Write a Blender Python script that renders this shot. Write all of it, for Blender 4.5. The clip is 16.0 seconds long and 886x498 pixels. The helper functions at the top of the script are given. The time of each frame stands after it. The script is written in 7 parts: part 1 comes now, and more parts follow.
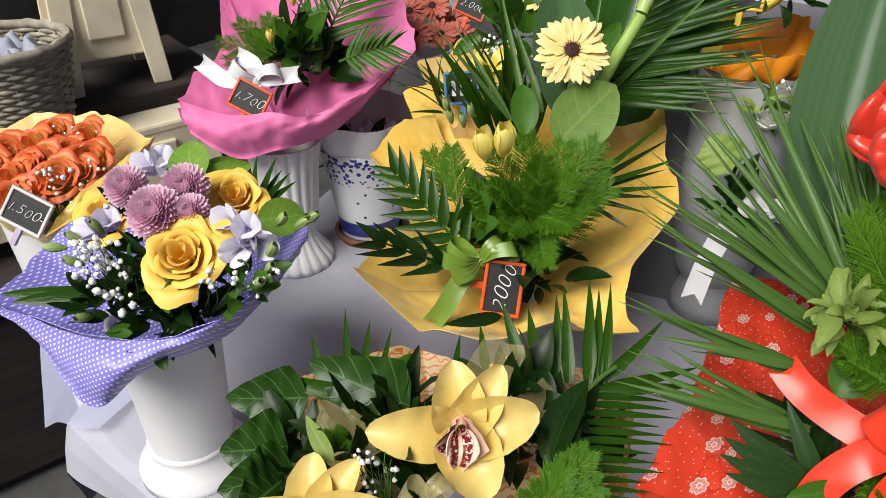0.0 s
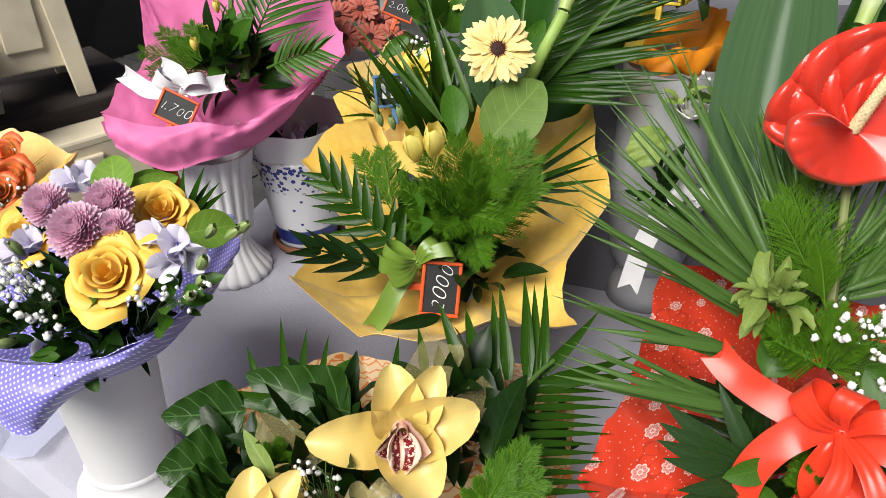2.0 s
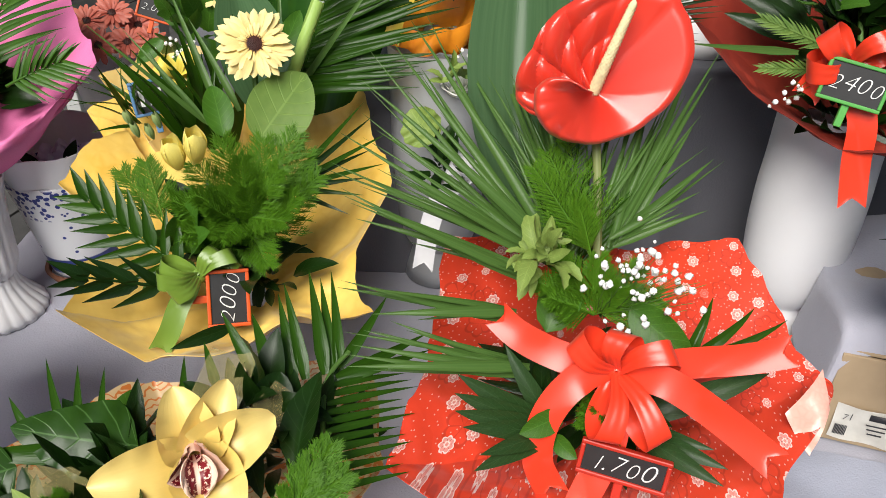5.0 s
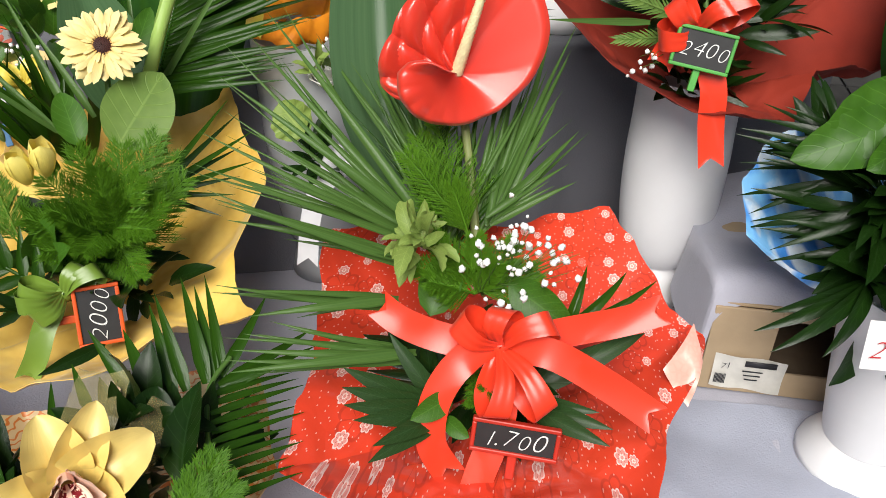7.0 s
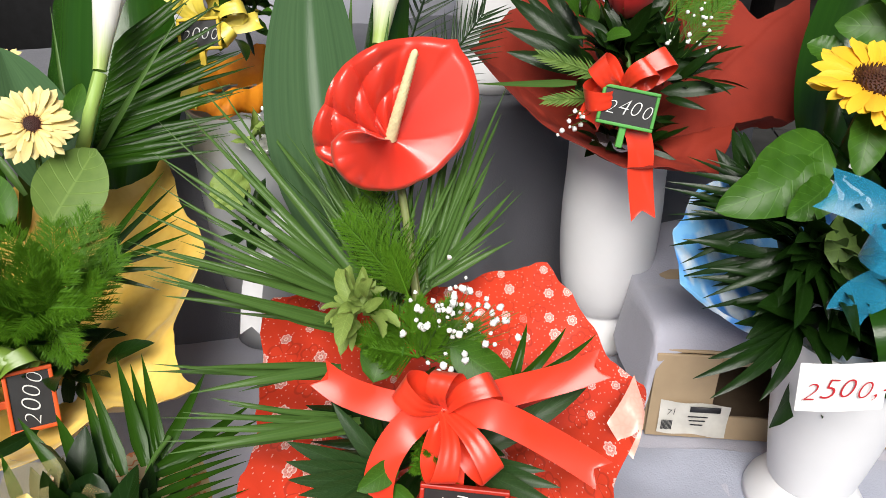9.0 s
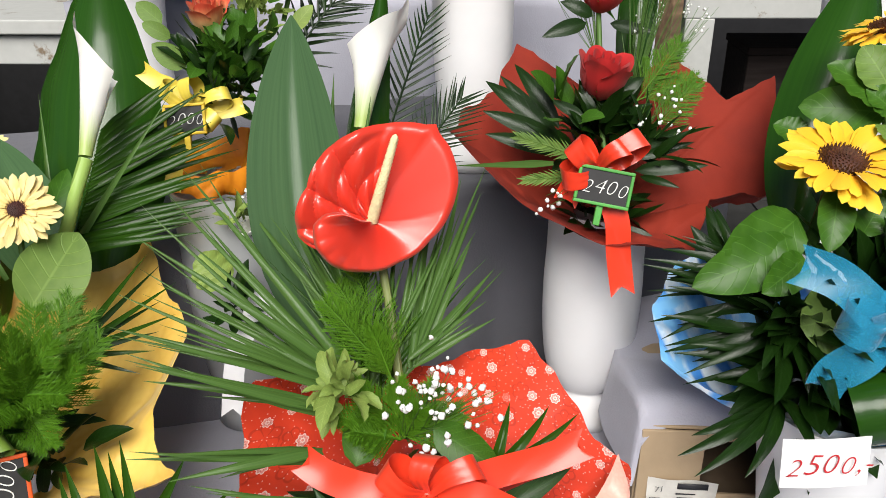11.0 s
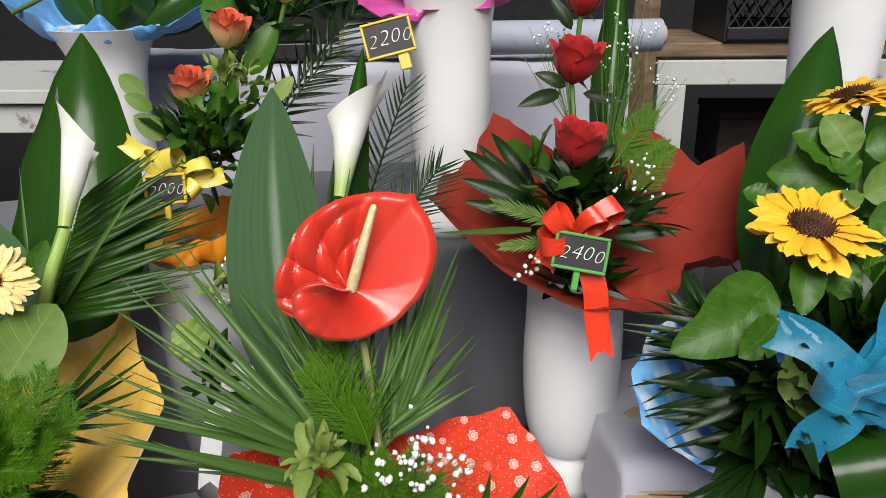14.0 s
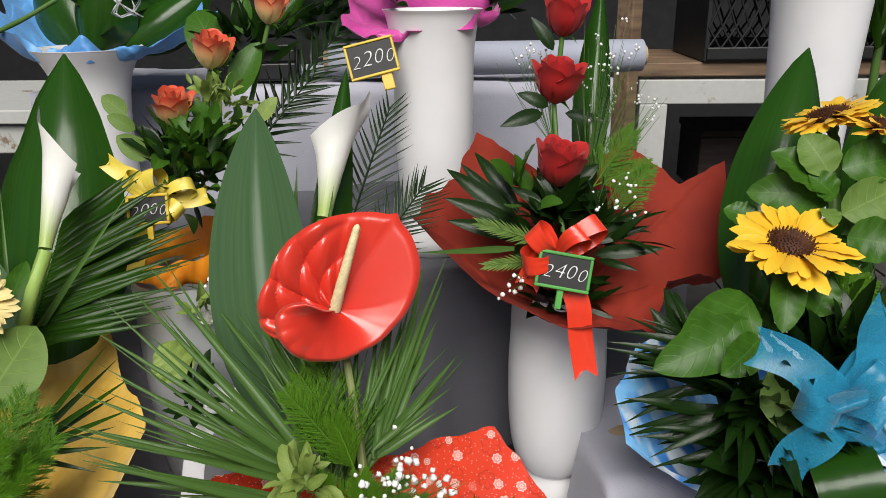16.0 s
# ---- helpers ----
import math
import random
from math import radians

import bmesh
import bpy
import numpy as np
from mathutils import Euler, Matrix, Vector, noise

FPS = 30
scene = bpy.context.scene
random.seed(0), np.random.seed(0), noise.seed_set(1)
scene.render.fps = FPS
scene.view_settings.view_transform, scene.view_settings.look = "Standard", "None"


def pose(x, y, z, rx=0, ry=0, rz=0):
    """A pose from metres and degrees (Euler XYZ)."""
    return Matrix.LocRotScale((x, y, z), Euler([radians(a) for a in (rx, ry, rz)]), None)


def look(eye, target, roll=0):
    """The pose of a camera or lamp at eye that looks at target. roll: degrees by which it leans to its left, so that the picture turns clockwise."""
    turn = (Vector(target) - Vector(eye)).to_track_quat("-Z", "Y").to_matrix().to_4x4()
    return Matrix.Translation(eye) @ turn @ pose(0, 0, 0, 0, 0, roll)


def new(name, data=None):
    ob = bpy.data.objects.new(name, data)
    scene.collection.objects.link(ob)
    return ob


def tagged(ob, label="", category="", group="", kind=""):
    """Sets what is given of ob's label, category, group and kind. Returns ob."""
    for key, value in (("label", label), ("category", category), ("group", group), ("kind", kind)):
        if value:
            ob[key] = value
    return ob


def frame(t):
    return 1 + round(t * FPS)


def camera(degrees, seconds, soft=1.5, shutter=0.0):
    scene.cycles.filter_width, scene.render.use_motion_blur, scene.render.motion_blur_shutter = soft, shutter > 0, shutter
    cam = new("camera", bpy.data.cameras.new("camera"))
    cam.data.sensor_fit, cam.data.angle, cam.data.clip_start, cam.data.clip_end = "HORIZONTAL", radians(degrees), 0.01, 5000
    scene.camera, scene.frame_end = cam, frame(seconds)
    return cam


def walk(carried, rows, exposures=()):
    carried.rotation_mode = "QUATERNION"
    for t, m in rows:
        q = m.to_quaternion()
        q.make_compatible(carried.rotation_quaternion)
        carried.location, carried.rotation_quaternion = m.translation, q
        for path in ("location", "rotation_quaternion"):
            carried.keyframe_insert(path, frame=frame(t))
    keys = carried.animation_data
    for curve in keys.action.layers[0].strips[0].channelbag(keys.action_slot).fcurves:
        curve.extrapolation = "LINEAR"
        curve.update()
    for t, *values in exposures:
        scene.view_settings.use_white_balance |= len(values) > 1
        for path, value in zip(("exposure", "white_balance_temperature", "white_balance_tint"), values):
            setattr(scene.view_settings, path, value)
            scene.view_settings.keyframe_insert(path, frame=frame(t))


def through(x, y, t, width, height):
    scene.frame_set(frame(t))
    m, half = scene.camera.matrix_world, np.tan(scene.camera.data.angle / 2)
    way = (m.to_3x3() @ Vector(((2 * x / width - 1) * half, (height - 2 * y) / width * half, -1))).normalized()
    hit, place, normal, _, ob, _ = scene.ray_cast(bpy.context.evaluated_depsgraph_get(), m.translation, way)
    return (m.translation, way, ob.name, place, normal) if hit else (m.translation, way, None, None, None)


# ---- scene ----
cam = camera(60.0, 16.0, soft=0.6)
METRES, EYE, TILT, LEAN, TURN = 0.1, 1.3, -33.0, 0.0, 0.0
ROWS = [
    (0.0, 0.0, 0.0, 0.0, 0.0, 0.0, -0.0),
    (0.5, 0.0183, 0.0023, 0.0001, -0.66, 0.04, 0.55),
    (1.0, 0.0438, 0.0045, -0.0002, -1.52, 0.06, 1.22),
    (1.5, 0.0712, 0.0087, 0.0025, -2.65, 0.01, 2.0),
    (2.0, 0.0996, 0.0067, 0.0039, -4.0, -0.0, 2.92),
    (2.5, 0.1386, 0.0056, 0.0072, -5.65, -0.08, 4.08),
    (3.0, 0.1854, 0.0056, 0.0089, -7.44, -0.17, 5.34),
    (3.5, 0.2354, 0.0056, 0.0066, -9.61, -0.36, 6.79),
    (4.0, 0.2976, 0.0051, -0.0031, -12.74, -1.02, 8.36),
    (6.5, 0.5475, -0.0144, -0.0546, -23.47, -4.34, 14.65),
    (7.0, 0.5956, -0.0247, -0.0686, -25.67, -5.14, 15.88),
    (7.5, 0.6336, -0.0432, -0.0676, -27.48, -5.7, 16.81),
    (8.0, 0.6691, -0.0716, -0.0518, -29.0, -5.47, 17.6),
    (8.5, 0.6844, -0.0983, -0.0274, -29.73, -4.66, 18.04),
    (9.0, 0.6895, -0.1247, -0.0048, -29.59, -2.41, 18.34),
    (9.5, 0.6975, -0.1519, 0.0134, -29.73, -1.08, 18.58),
    (10.0, 0.7007, -0.1752, 0.0258, -30.07, 0.35, 18.79),
    (12.5, 0.7037, -0.253, 0.0811, -31.5, 4.8, 19.38),
    (13.0, 0.703, -0.2641, 0.0872, -31.66, 5.55, 19.48),
    (13.5, 0.7098, -0.2778, 0.0948, -31.86, 6.13, 19.61),
    (14.0, 0.7133, -0.2901, 0.0997, -32.11, 6.63, 19.82),
    (14.5, 0.7166, -0.2995, 0.1035, -32.46, 6.98, 19.95),
    (15.0, 0.7181, -0.3074, 0.1054, -32.76, 7.27, 20.07),
    (15.5, 0.7219, -0.3121, 0.1064, -32.97, 7.51, 20.15),
    (16.0, 0.7242, -0.3147, 0.1055, -33.21, 7.6, 20.24),
]
walk(cam, [(t, pose(0, 0, EYE, TILT, LEAN, TURN) @ pose(METRES * x, METRES * y, METRES * z, 90 + pitch, roll, yaw)) for t, x, y, z, yaw, pitch, roll in ROWS],
     [(0.0, 0.18), (3.5, 0.36), (7.0, 0.3), (10.0, 0.36), (12.5, 0.28), (14.0, 0.08), (16.0, -0.04)])

# ---- light: overcast daylight from the open street side, added unseen canopy above ----
world = bpy.data.worlds.new("sky")
scene.world = world
world.use_nodes = True
sky = world.node_tree.nodes.new("ShaderNodeTexSky")
sky.sky_type, sky.sun_disc = "NISHITA", False
sky.sun_elevation, sky.sun_rotation = radians(49), radians(220)
sky.air_density, sky.dust_density, sky.ozone_density = 1.0, 3.0, 1.0
background = world.node_tree.nodes["Background"]
background.inputs["Strength"].default_value = 0.044
world.node_tree.links.new(sky.outputs[0], background.inputs[0])
sun_data = bpy.data.lights.new("sun", "SUN")
sun_data.energy, sun_data.angle, sun_data.color = 4.3, radians(38), (1.0, 0.97, 0.92)
sun = new("sun", sun_data)
sun.matrix_world = look((0, 0, 0), (0.45, 0.54, -0.8))

# ---- mesh helpers ----
V = Vector
UP = V((0, 0, 1))
TABLE, STEP, SHELF = 0.65, 0.73, 0.94
ALONG, BACK = V((0.766, -0.643, 0)), V((0.643, 0.766, 0))  # the stand's length, and the way into the stall


def spot(s, n, z=0.0):
    return ALONG * s + BACK * n + UP * z


class Sheet:
    """Collects grids of faces with a flat map (u, w) on each."""

    def __init__(self):
        self.v, self.f, self.uv = [], [], []

    def grid(self, fn, nu, nw):
        k = len(self.v)
        for j in range(nw + 1):
            for i in range(nu + 1):
                self.v.append(tuple(fn(i / nu, j / nw)))
                self.uv.append((i / nu, j / nw))
        row = nu + 1
        for j in range(nw):
            for i in range(nu):
                a = k + j * row + i
                self.f.append((a, a + 1, a + row + 1, a + row))
        return self

    def add(self, v, f):
        k = len(self.v)
        self.v += [tuple(p) for p in v]
        self.uv += [(p[0], p[1]) for p in v]
        self.f += [tuple(k + i for i in q) for q in f]
        return self

    def box(self, c, size, m=None):
        x, y, z = (q / 2 for q in size)
        pts = [V((a * x, b * y, d * z)) for d in (-1, 1) for b in (-1, 1) for a in (-1, 1)]
        pts = [(m @ p if m else p) + V(c) for p in pts]
        return self.add(pts, [(0, 2, 3, 1), (4, 5, 7, 6), (0, 1, 5, 4), (2, 6, 7, 3), (0, 4, 6, 2), (1, 3, 7, 5)])

    def tube(self, pts, r0, r1=None, n=6):
        pts = [V(p) for p in pts]
        r1 = r0 if r1 is None else r1
        last = len(pts) - 1

        def fn(u, w):
            i = min(int(round(w * last)), last)
            d = (pts[min(i + 1, last)] - pts[max(i - 1, 0)]).normalized()
            a = d.orthogonal().normalized()
            ref = V((0.31, 0.2, 0.93))
            a = (ref - d * ref.dot(d)).normalized()
            b = d.cross(a)
            r = r0 + (r1 - r0) * w
            return pts[i] + (a * math.cos(u * math.tau) + b * math.sin(u * math.tau)) * r

        return self.grid(fn, n, last)

    def lathe(self, c, profile, n=40, axis=UP, flute=0, depth=0.0):
        c = V(c)
        m = UP.rotation_difference(axis).to_matrix()

        def fn(u, w):
            x = w * (len(profile) - 1)
            i = min(int(x), len(profile) - 2)
            r = profile[i][0] + (profile[i + 1][0] - profile[i][0]) * (x - i)
            z = profile[i][1] + (profile[i + 1][1] - profile[i][1]) * (x - i)
            if flute:
                r *= 1 - depth * (0.5 + 0.5 * math.cos(flute * u * math.tau)) ** 2
            return c + m @ V((r * math.cos(u * math.tau), r * math.sin(u * math.tau), z))

        return self.grid(fn, n, len(profile) - 1)

    def data(self, name, material, smooth=True):
        me = bpy.data.meshes.new(name)
        me.from_pydata(self.v, [], self.f)
        layer = me.uv_layers.new(name="map")
        idx = np.zeros(len(me.loops), dtype=np.int32)
        me.loops.foreach_get("vertex_index", idx)
        layer.data.foreach_set("uv", np.array(self.uv, dtype=np.float32)[idx].ravel())
        me.polygons.foreach_set("use_smooth", [smooth] * len(me.polygons))
        me.materials.append(material)
        return me


def part(name, sheet, material, parent=None, label="", smooth=True):
    data = sheet.data(name, material, smooth) if isinstance(sheet, Sheet) else sheet
    ob = new(name, data)
    ob.parent = parent
    return tagged(ob, label)


def thing(name, label, category, group="", place=(0, 0, 0)):
    return tagged(new(name), label, category, group)


def thick(ob, t):
    mod = ob.modifiers.new("thickness", "SOLIDIFY")
    mod.thickness, mod.offset = t, 0
    crisp = ob.modifiers.new("crisp_rim", "EDGE_SPLIT")
    crisp.split_angle = radians(55)
    return ob


def round_edges(ob, w, n=2):
    mod = ob.modifiers.new("edges", "BEVEL")
    mod.width, mod.segments, mod.limit_method = w, n, "ANGLE"
    return ob


def frame_of(d, up=UP):
    d = V(d).normalized()
    side = d.cross(V(up))
    if side.length < 1e-3:
        side = d.orthogonal()
    side.normalize()
    return d, side, side.cross(d)


SHAPES = {
    "lance": lambda w: max(0.02, math.sin(math.pi * min(1, w ** 0.75)) ** 0.8),
    "oval": lambda w: max(0.02, math.sin(math.pi * w ** 0.85) ** 0.65),
    "heart": lambda w: max(0.02, min(1, w / 0.2) ** 0.55 * (1 - max(0, w - 0.2) / 0.8) ** 0.72),
    "strap": lambda w: max(0.03, min(1, 0.45 + w * 3) * (1 - w ** 5)),
    "blade": lambda w: max(0.02, min(1, 0.5 + w * 2.5) * (1 - w ** 1.6)),
    "petal": lambda w: max(0.02, (0.3 + 0.7 * math.sin(math.pi * 0.5 * min(1, w * 1.5))) * (1 - max(0, (w - 0.55) / 0.45) ** 2.4) ** 0.5),
    "tepal": lambda w: max(0.02, math.sin(math.pi * min(1, 0.1 + 0.9 * w) ** 0.8) ** 0.6 * (1 - 0.1 * w)),
    "tongue": lambda w: max(0.02, math.sin(math.pi * min(1, 0.06 + 0.94 * w ** 0.85)) ** 0.75),
    "band": lambda w: 1.0,
}


def blade(sheet, base, tip, width, up=UP, bend=0.5, fold=0.25, shape="lance", n=9, m=4, twist=0.0, wave=0.0, waves=4):
    """A leaf from base to tip that arches by bend (radians), folded along its midrib."""
    base, tip = V(base), V(tip)
    d, side, nrm = frame_of(tip - base, up)
    length = (tip - base).length
    pts, dirs, p = [], [], V((0, 0))
    for k in range(n + 1):
        a = bend * (0.5 - k / n)
        dirs.append(V((math.cos(a), math.sin(a))))
        pts.append(p.copy())
        p = p + dirs[-1] / n
    end = pts[-1]
    scale = length / max(end.length, 1e-6)
    turn = -math.atan2(end.y, end.x)
    ca, sa = math.cos(turn), math.sin(turn)
    prof = SHAPES[shape]
    rounded_blade = shape in ("tepal", "petal", "oval", "heart", "tongue")

    def fn(u, w):
        k = int(round(w * n))
        x, y = pts[k] * scale
        q, r = dirs[k]
        x, y = x * ca - y * sa, x * sa + y * ca
        q, r = q * ca - r * sa, q * sa + r * ca
        e = u * 2 - 1
        half = prof(w) * width / 2
        t = twist * w
        s2 = side * math.cos(t) + (nrm * q - d * r) * math.sin(t)
        n2 = (nrm * q - d * r) * math.cos(t) - side * math.sin(t)
        ripple = wave * abs(e) ** 1.5 * math.sin(w * math.tau * waves + e * 2) * half
        return base + d * x + nrm * y + s2 * (e * half) + n2 * (fold * (e * e * 1.25 if rounded_blade else abs(e)) * half + ripple)

    return sheet.grid(fn, m, n)


def frond(sheet, base, tip, count, reach, up=UP, bend=0.5, width=0.008, lean=55, droop=0.35, spread=1.0, skip=0.12, rnd=None, both=True):
    """A feather palm leaf: a stalk with narrow leaflets on both sides."""
    rnd = rnd or random.Random(3)
    base, tip = V(base), V(tip)
    d, side, nrm = frame_of(tip - base, up)
    length = (tip - base).length

    def at(w):
        return base + d * (length * w) + nrm * (bend * length * 0.5 * (w - w * w))

    sheet.tube([at(k / 8) for k in range(9)], 0.0022, 0.0008, 5)
    for k in range(count):
        w = skip + (1 - skip) * (k + 0.5) / count
        ax = (at(min(1, w + 0.02)) - at(w - 0.02)).normalized()
        for sgn in ((-1, 1) if both else (1,)):
            a = radians(lean * (1 - 0.55 * w)) * rnd.uniform(0.9, 1.1)
            out = ax * math.cos(a) + side * sgn * math.sin(a) * spread + nrm * rnd.uniform(-0.05, 0.2)
            ln = reach * (0.55 + 0.9 * math.sin(math.pi * min(1, 0.18 + 0.72 * w))) / 1.45 * rnd.uniform(0.9, 1.08)
            p = at(w)
            q = p + out.normalized() * ln - UP * (droop * ln * 0.4)
            blade(sheet, p, q, width * rnd.uniform(0.85, 1.15), up=nrm + side * sgn * 0.2, bend=droop, fold=0.5, shape="blade", n=5, m=2)
    return sheet


def ribbon(sheet, pts, width, face, n=20, curl=0.0):
    """A flat band along a smooth line through pts; face is the way the band looks."""
    pts = [V(p) for p in pts]
    face = V(face)

    def fn(u, w):
        p = curve(pts, w)
        d = (curve(pts, min(1, w + 0.01)) - curve(pts, max(0, w - 0.01))).normalized()
        side = d.cross(face)
        side = side.normalized() if side.length > 1e-4 else d.orthogonal().normalized()
        e = u * 2 - 1
        return p + side * (e * width / 2) + side.cross(d) * (curl * width * (e * e))

    return sheet.grid(fn, 4, n)


def curve(pts, w):
    n = len(pts) - 1
    x = min(max(w, 0), 1) * n
    i = min(int(x), n - 1)
    t = x - i
    p0, p1, p2, p3 = (pts[min(max(j, 0), n)] for j in (i - 1, i, i + 1, i + 2))
    return 0.5 * (2 * p1 + (p2 - p0) * t + (2 * p0 - 5 * p1 + 4 * p2 - p3) * t * t + (3 * p1 - p0 - 3 * p2 + p3) * t ** 3)


def ring(pts, w):
    n = len(pts)
    x = (w % 1.0) * n
    i = int(x) % n
    t = x - int(x)
    p0, p1, p2, p3 = (pts[(i + j) % n] for j in (-1, 0, 1, 2))
    return ring_point(p0, p1, p2, p3, t)


def ring_point(p0, p1, p2, p3, t):
    smooth = 0.5 * (2 * p1 + (p2 - p0) * t + (2 * p0 - 5 * p1 + 4 * p2 - p3) * t * t + (3 * p1 - p0 - 3 * p2 + p3) * t ** 3)
    return smooth.lerp(p1.lerp(p2, t), 0.93)


def creases(p, off):
    """Straight sharp folds in crumpled paper, fading in and out along their lines."""
    rnd = random.Random(int(off * 10))
    total = 0.0
    for freq, high in ((8, 1.1), (13, 0.8), (21, 0.45), (34, 0.25)):
        d = V((rnd.uniform(-1, 1), rnd.uniform(-1, 1), rnd.uniform(-1, 1))).normalized()
        x = p.dot(d) * freq + rnd.uniform(0, 1) + 0.3 * noise.noise((p.x * 7 + off, p.y * 7, p.z * 7 + freq))
        fade = min(1.0, max(0.1, 0.55 + 1.3 * noise.noise((p.x * 6, p.y * 6 + off, p.z * 6 - freq))))
        total += high * fade * (abs((x % 1.0) - 0.5) * 2 - 0.5)
    return total


def fold_sheet(top, bottom, bulge=0.01, crease=0.006, seed=0, face=(0, -0.8, 0.5), nu=70, nw=20):
    """A turned-down flap of paper between two edges."""
    top, bottom, face = [V(p) for p in top], [V(p) for p in bottom], V(face).normalized()

    def fn(u, w):
        p = curve(top, u).lerp(curve(bottom, u), w)
        r = 0.25 - abs(noise.noise((p.x * 17 + seed, p.y * 17, p.z * 17))) + 0.5 * (0.25 - abs(noise.noise((p.x * 40, p.y * 40 + seed, p.z * 40))))
        r += 0.8 * creases(p, seed * 3.1)
        return p + face * (bulge * math.sin(math.pi * min(1, w * 1.1)) + crease * 2 * r)

    return Sheet().grid(fn, nu, nw)


def wrap_sheet(neck, r, rim, belly=0.1, ruffle=0.012, folds=9, seed=0, nu=200, nw=40, open_ends=False, axis=UP):
    """Wrapping paper: from a ring round the neck out to the corners of its rim."""
    neck = V(neck)
    rim = [V(p) for p in rim]
    line = (lambda w: curve(rim, w)) if open_ends else (lambda w: ring(rim, w))
    sheet = Sheet()
    off = seed * 7.3

    def fn(u, w):
        edge = line(u)
        d = edge - neck
        flat = d - axis * d.dot(axis)
        flat.normalize()
        inner = neck + flat * r * (1 + 0.15 * math.sin(u * folds * math.tau + off))
        p = inner.lerp(edge, w)
        out = flat * belly * d.length * math.sin(math.pi * w) * 0.5 - axis * belly * d.length * math.sin(math.pi * w) * 0.6
        crease = abs(((u * folds + 0.5 * noise.noise((u * 5, off, 0))) % 1) - 0.5) * 2 - 0.5
        lift = ruffle * (w ** 0.8) * (crease * 1.2 + 1.2 * noise.noise((edge.x * 22 + off, edge.y * 22, edge.z * 22 + w)))
        lift += ruffle * (1.1 * (0.25 - abs(noise.noise((p.x * 15, p.y * 15, p.z * 15 + off)))) + 0.55 * (0.25 - abs(noise.noise((p.x * 36 + off, p.y * 36, p.z * 36)))) + 0.2 * (0.25 - abs(noise.noise((p.x * 80, p.y * 80 + off, p.z * 80))))) * min(1, w * 2)
        lift += ruffle * creases(p, off) * min(1, w * 1.6)
        return p + out + (axis * 0.7 + flat * 0.5) * lift

    return sheet.grid(fn, nu, nw)


# ---- materials ----
class Nodes:
    def __init__(self, name, rough=0.5):
        self.m = bpy.data.materials.new(name)
        self.m.use_nodes = True
        self.t = self.m.node_tree
        self.b = self.t.nodes["Principled BSDF"]
        self.b.inputs["Roughness"].default_value = rough

    def n(self, kind, **sets):
        node = self.t.nodes.new("ShaderNode" + kind)
        for k, v in sets.items():
            if k in node.inputs:
                node.inputs[k].default_value = v
            else:
                setattr(node, k, v)
        return node

    def put(self, value, socket):
        if isinstance(value, bpy.types.NodeSocket):
            self.t.links.new(value, socket)
        else:
            socket.default_value = value

    def math(self, op, a, b=0.0, clamp=False):
        node = self.n("Math", operation=op, use_clamp=clamp)
        self.put(a, node.inputs[0])
        self.put(b, node.inputs[1])
        return node.outputs[0]

    def mix(self, f, a, b):
        node = self.n("MixRGB")
        for value, socket in zip((f, a, b), node.inputs):
            self.put((*value, 1) if isinstance(value, tuple) and len(value) == 3 else value, socket)
        return node.outputs[0]

    def step(self, value, low, high):
        node = self.n("MapRange")
        node.inputs["From Min"].default_value, node.inputs["From Max"].default_value = low, high
        self.put(value, node.inputs[0])
        return node.outputs[0]

    def coords(self, kind="Object"):
        return self.n("TexCoord").outputs[kind]

    def noise(self, scale, detail=4.0, co=None, rough=0.55):
        node = self.n("TexNoise", Scale=scale, Detail=detail, Roughness=rough)
        self.put(co or self.coords(), node.inputs["Vector"])
        return node.outputs[0]

    def scaled(self, x, y, z=1.0, kind="UV"):
        node = self.n("Mapping")
        node.inputs["Scale"].default_value = (x, y, z)
        self.put(self.coords(kind), node.inputs["Vector"])
        return node.outputs[0]

    def flat(self, right, up, scale):
        """Coordinates on a plane spanned by right and up."""
        out = self.n("CombineXYZ")
        for axis, socket in zip((right, up), out.inputs):
            dot = self.n("VectorMath", operation="DOT_PRODUCT")
            self.put(self.coords("Object"), dot.inputs[0])
            dot.inputs[1].default_value = tuple(q * scale for q in axis)
            self.put(dot.outputs["Value"], socket)
        return out.outputs[0]

    def bump(self, height, strength=0.3, distance=0.002):
        node = self.n("Bump", Strength=strength, Distance=distance)
        self.put(height, node.inputs["Height"])
        self.put(node.outputs[0], self.b.inputs["Normal"])
        return self

    def thin(self, colour, share):
        """Lets light through a petal or leaf, which glows with its own colour from behind."""
        glow = self.n("BsdfTranslucent")
        self.put((*colour, 1) if isinstance(colour, tuple) else colour, glow.inputs["Color"])
        both = self.n("MixShader")
        both.inputs[0].default_value = share
        self.put(self.b.outputs[0], both.inputs[1])
        self.put(glow.outputs[0], both.inputs[2])
        self.put(both.outputs[0], self.t.nodes["Material Output"].inputs["Surface"])

    def done(self, colour=None, **sets):
        if colour is not None:
            self.put((*colour, 1) if isinstance(colour, tuple) and len(colour) == 3 else colour, self.b.inputs["Base Color"])
        for k, v in sets.items():
            self.put(v, self.b.inputs[k.replace("_", " ")])
        return self.m


def plain(name, c, rough=0.5, dark=0.75, scale=18, bump=0.15, fine=220, **sets):
    """A painted, moulded or woven surface with broad stains and fine grain."""
    k = Nodes(name, rough)
    f = k.step(k.noise(scale, 6), 0.35, 0.7)
    col = k.mix(f, tuple(q * dark for q in c), c)
    k.bump(k.noise(fine, 3), bump, 0.001)
    return k.done(col, **sets)


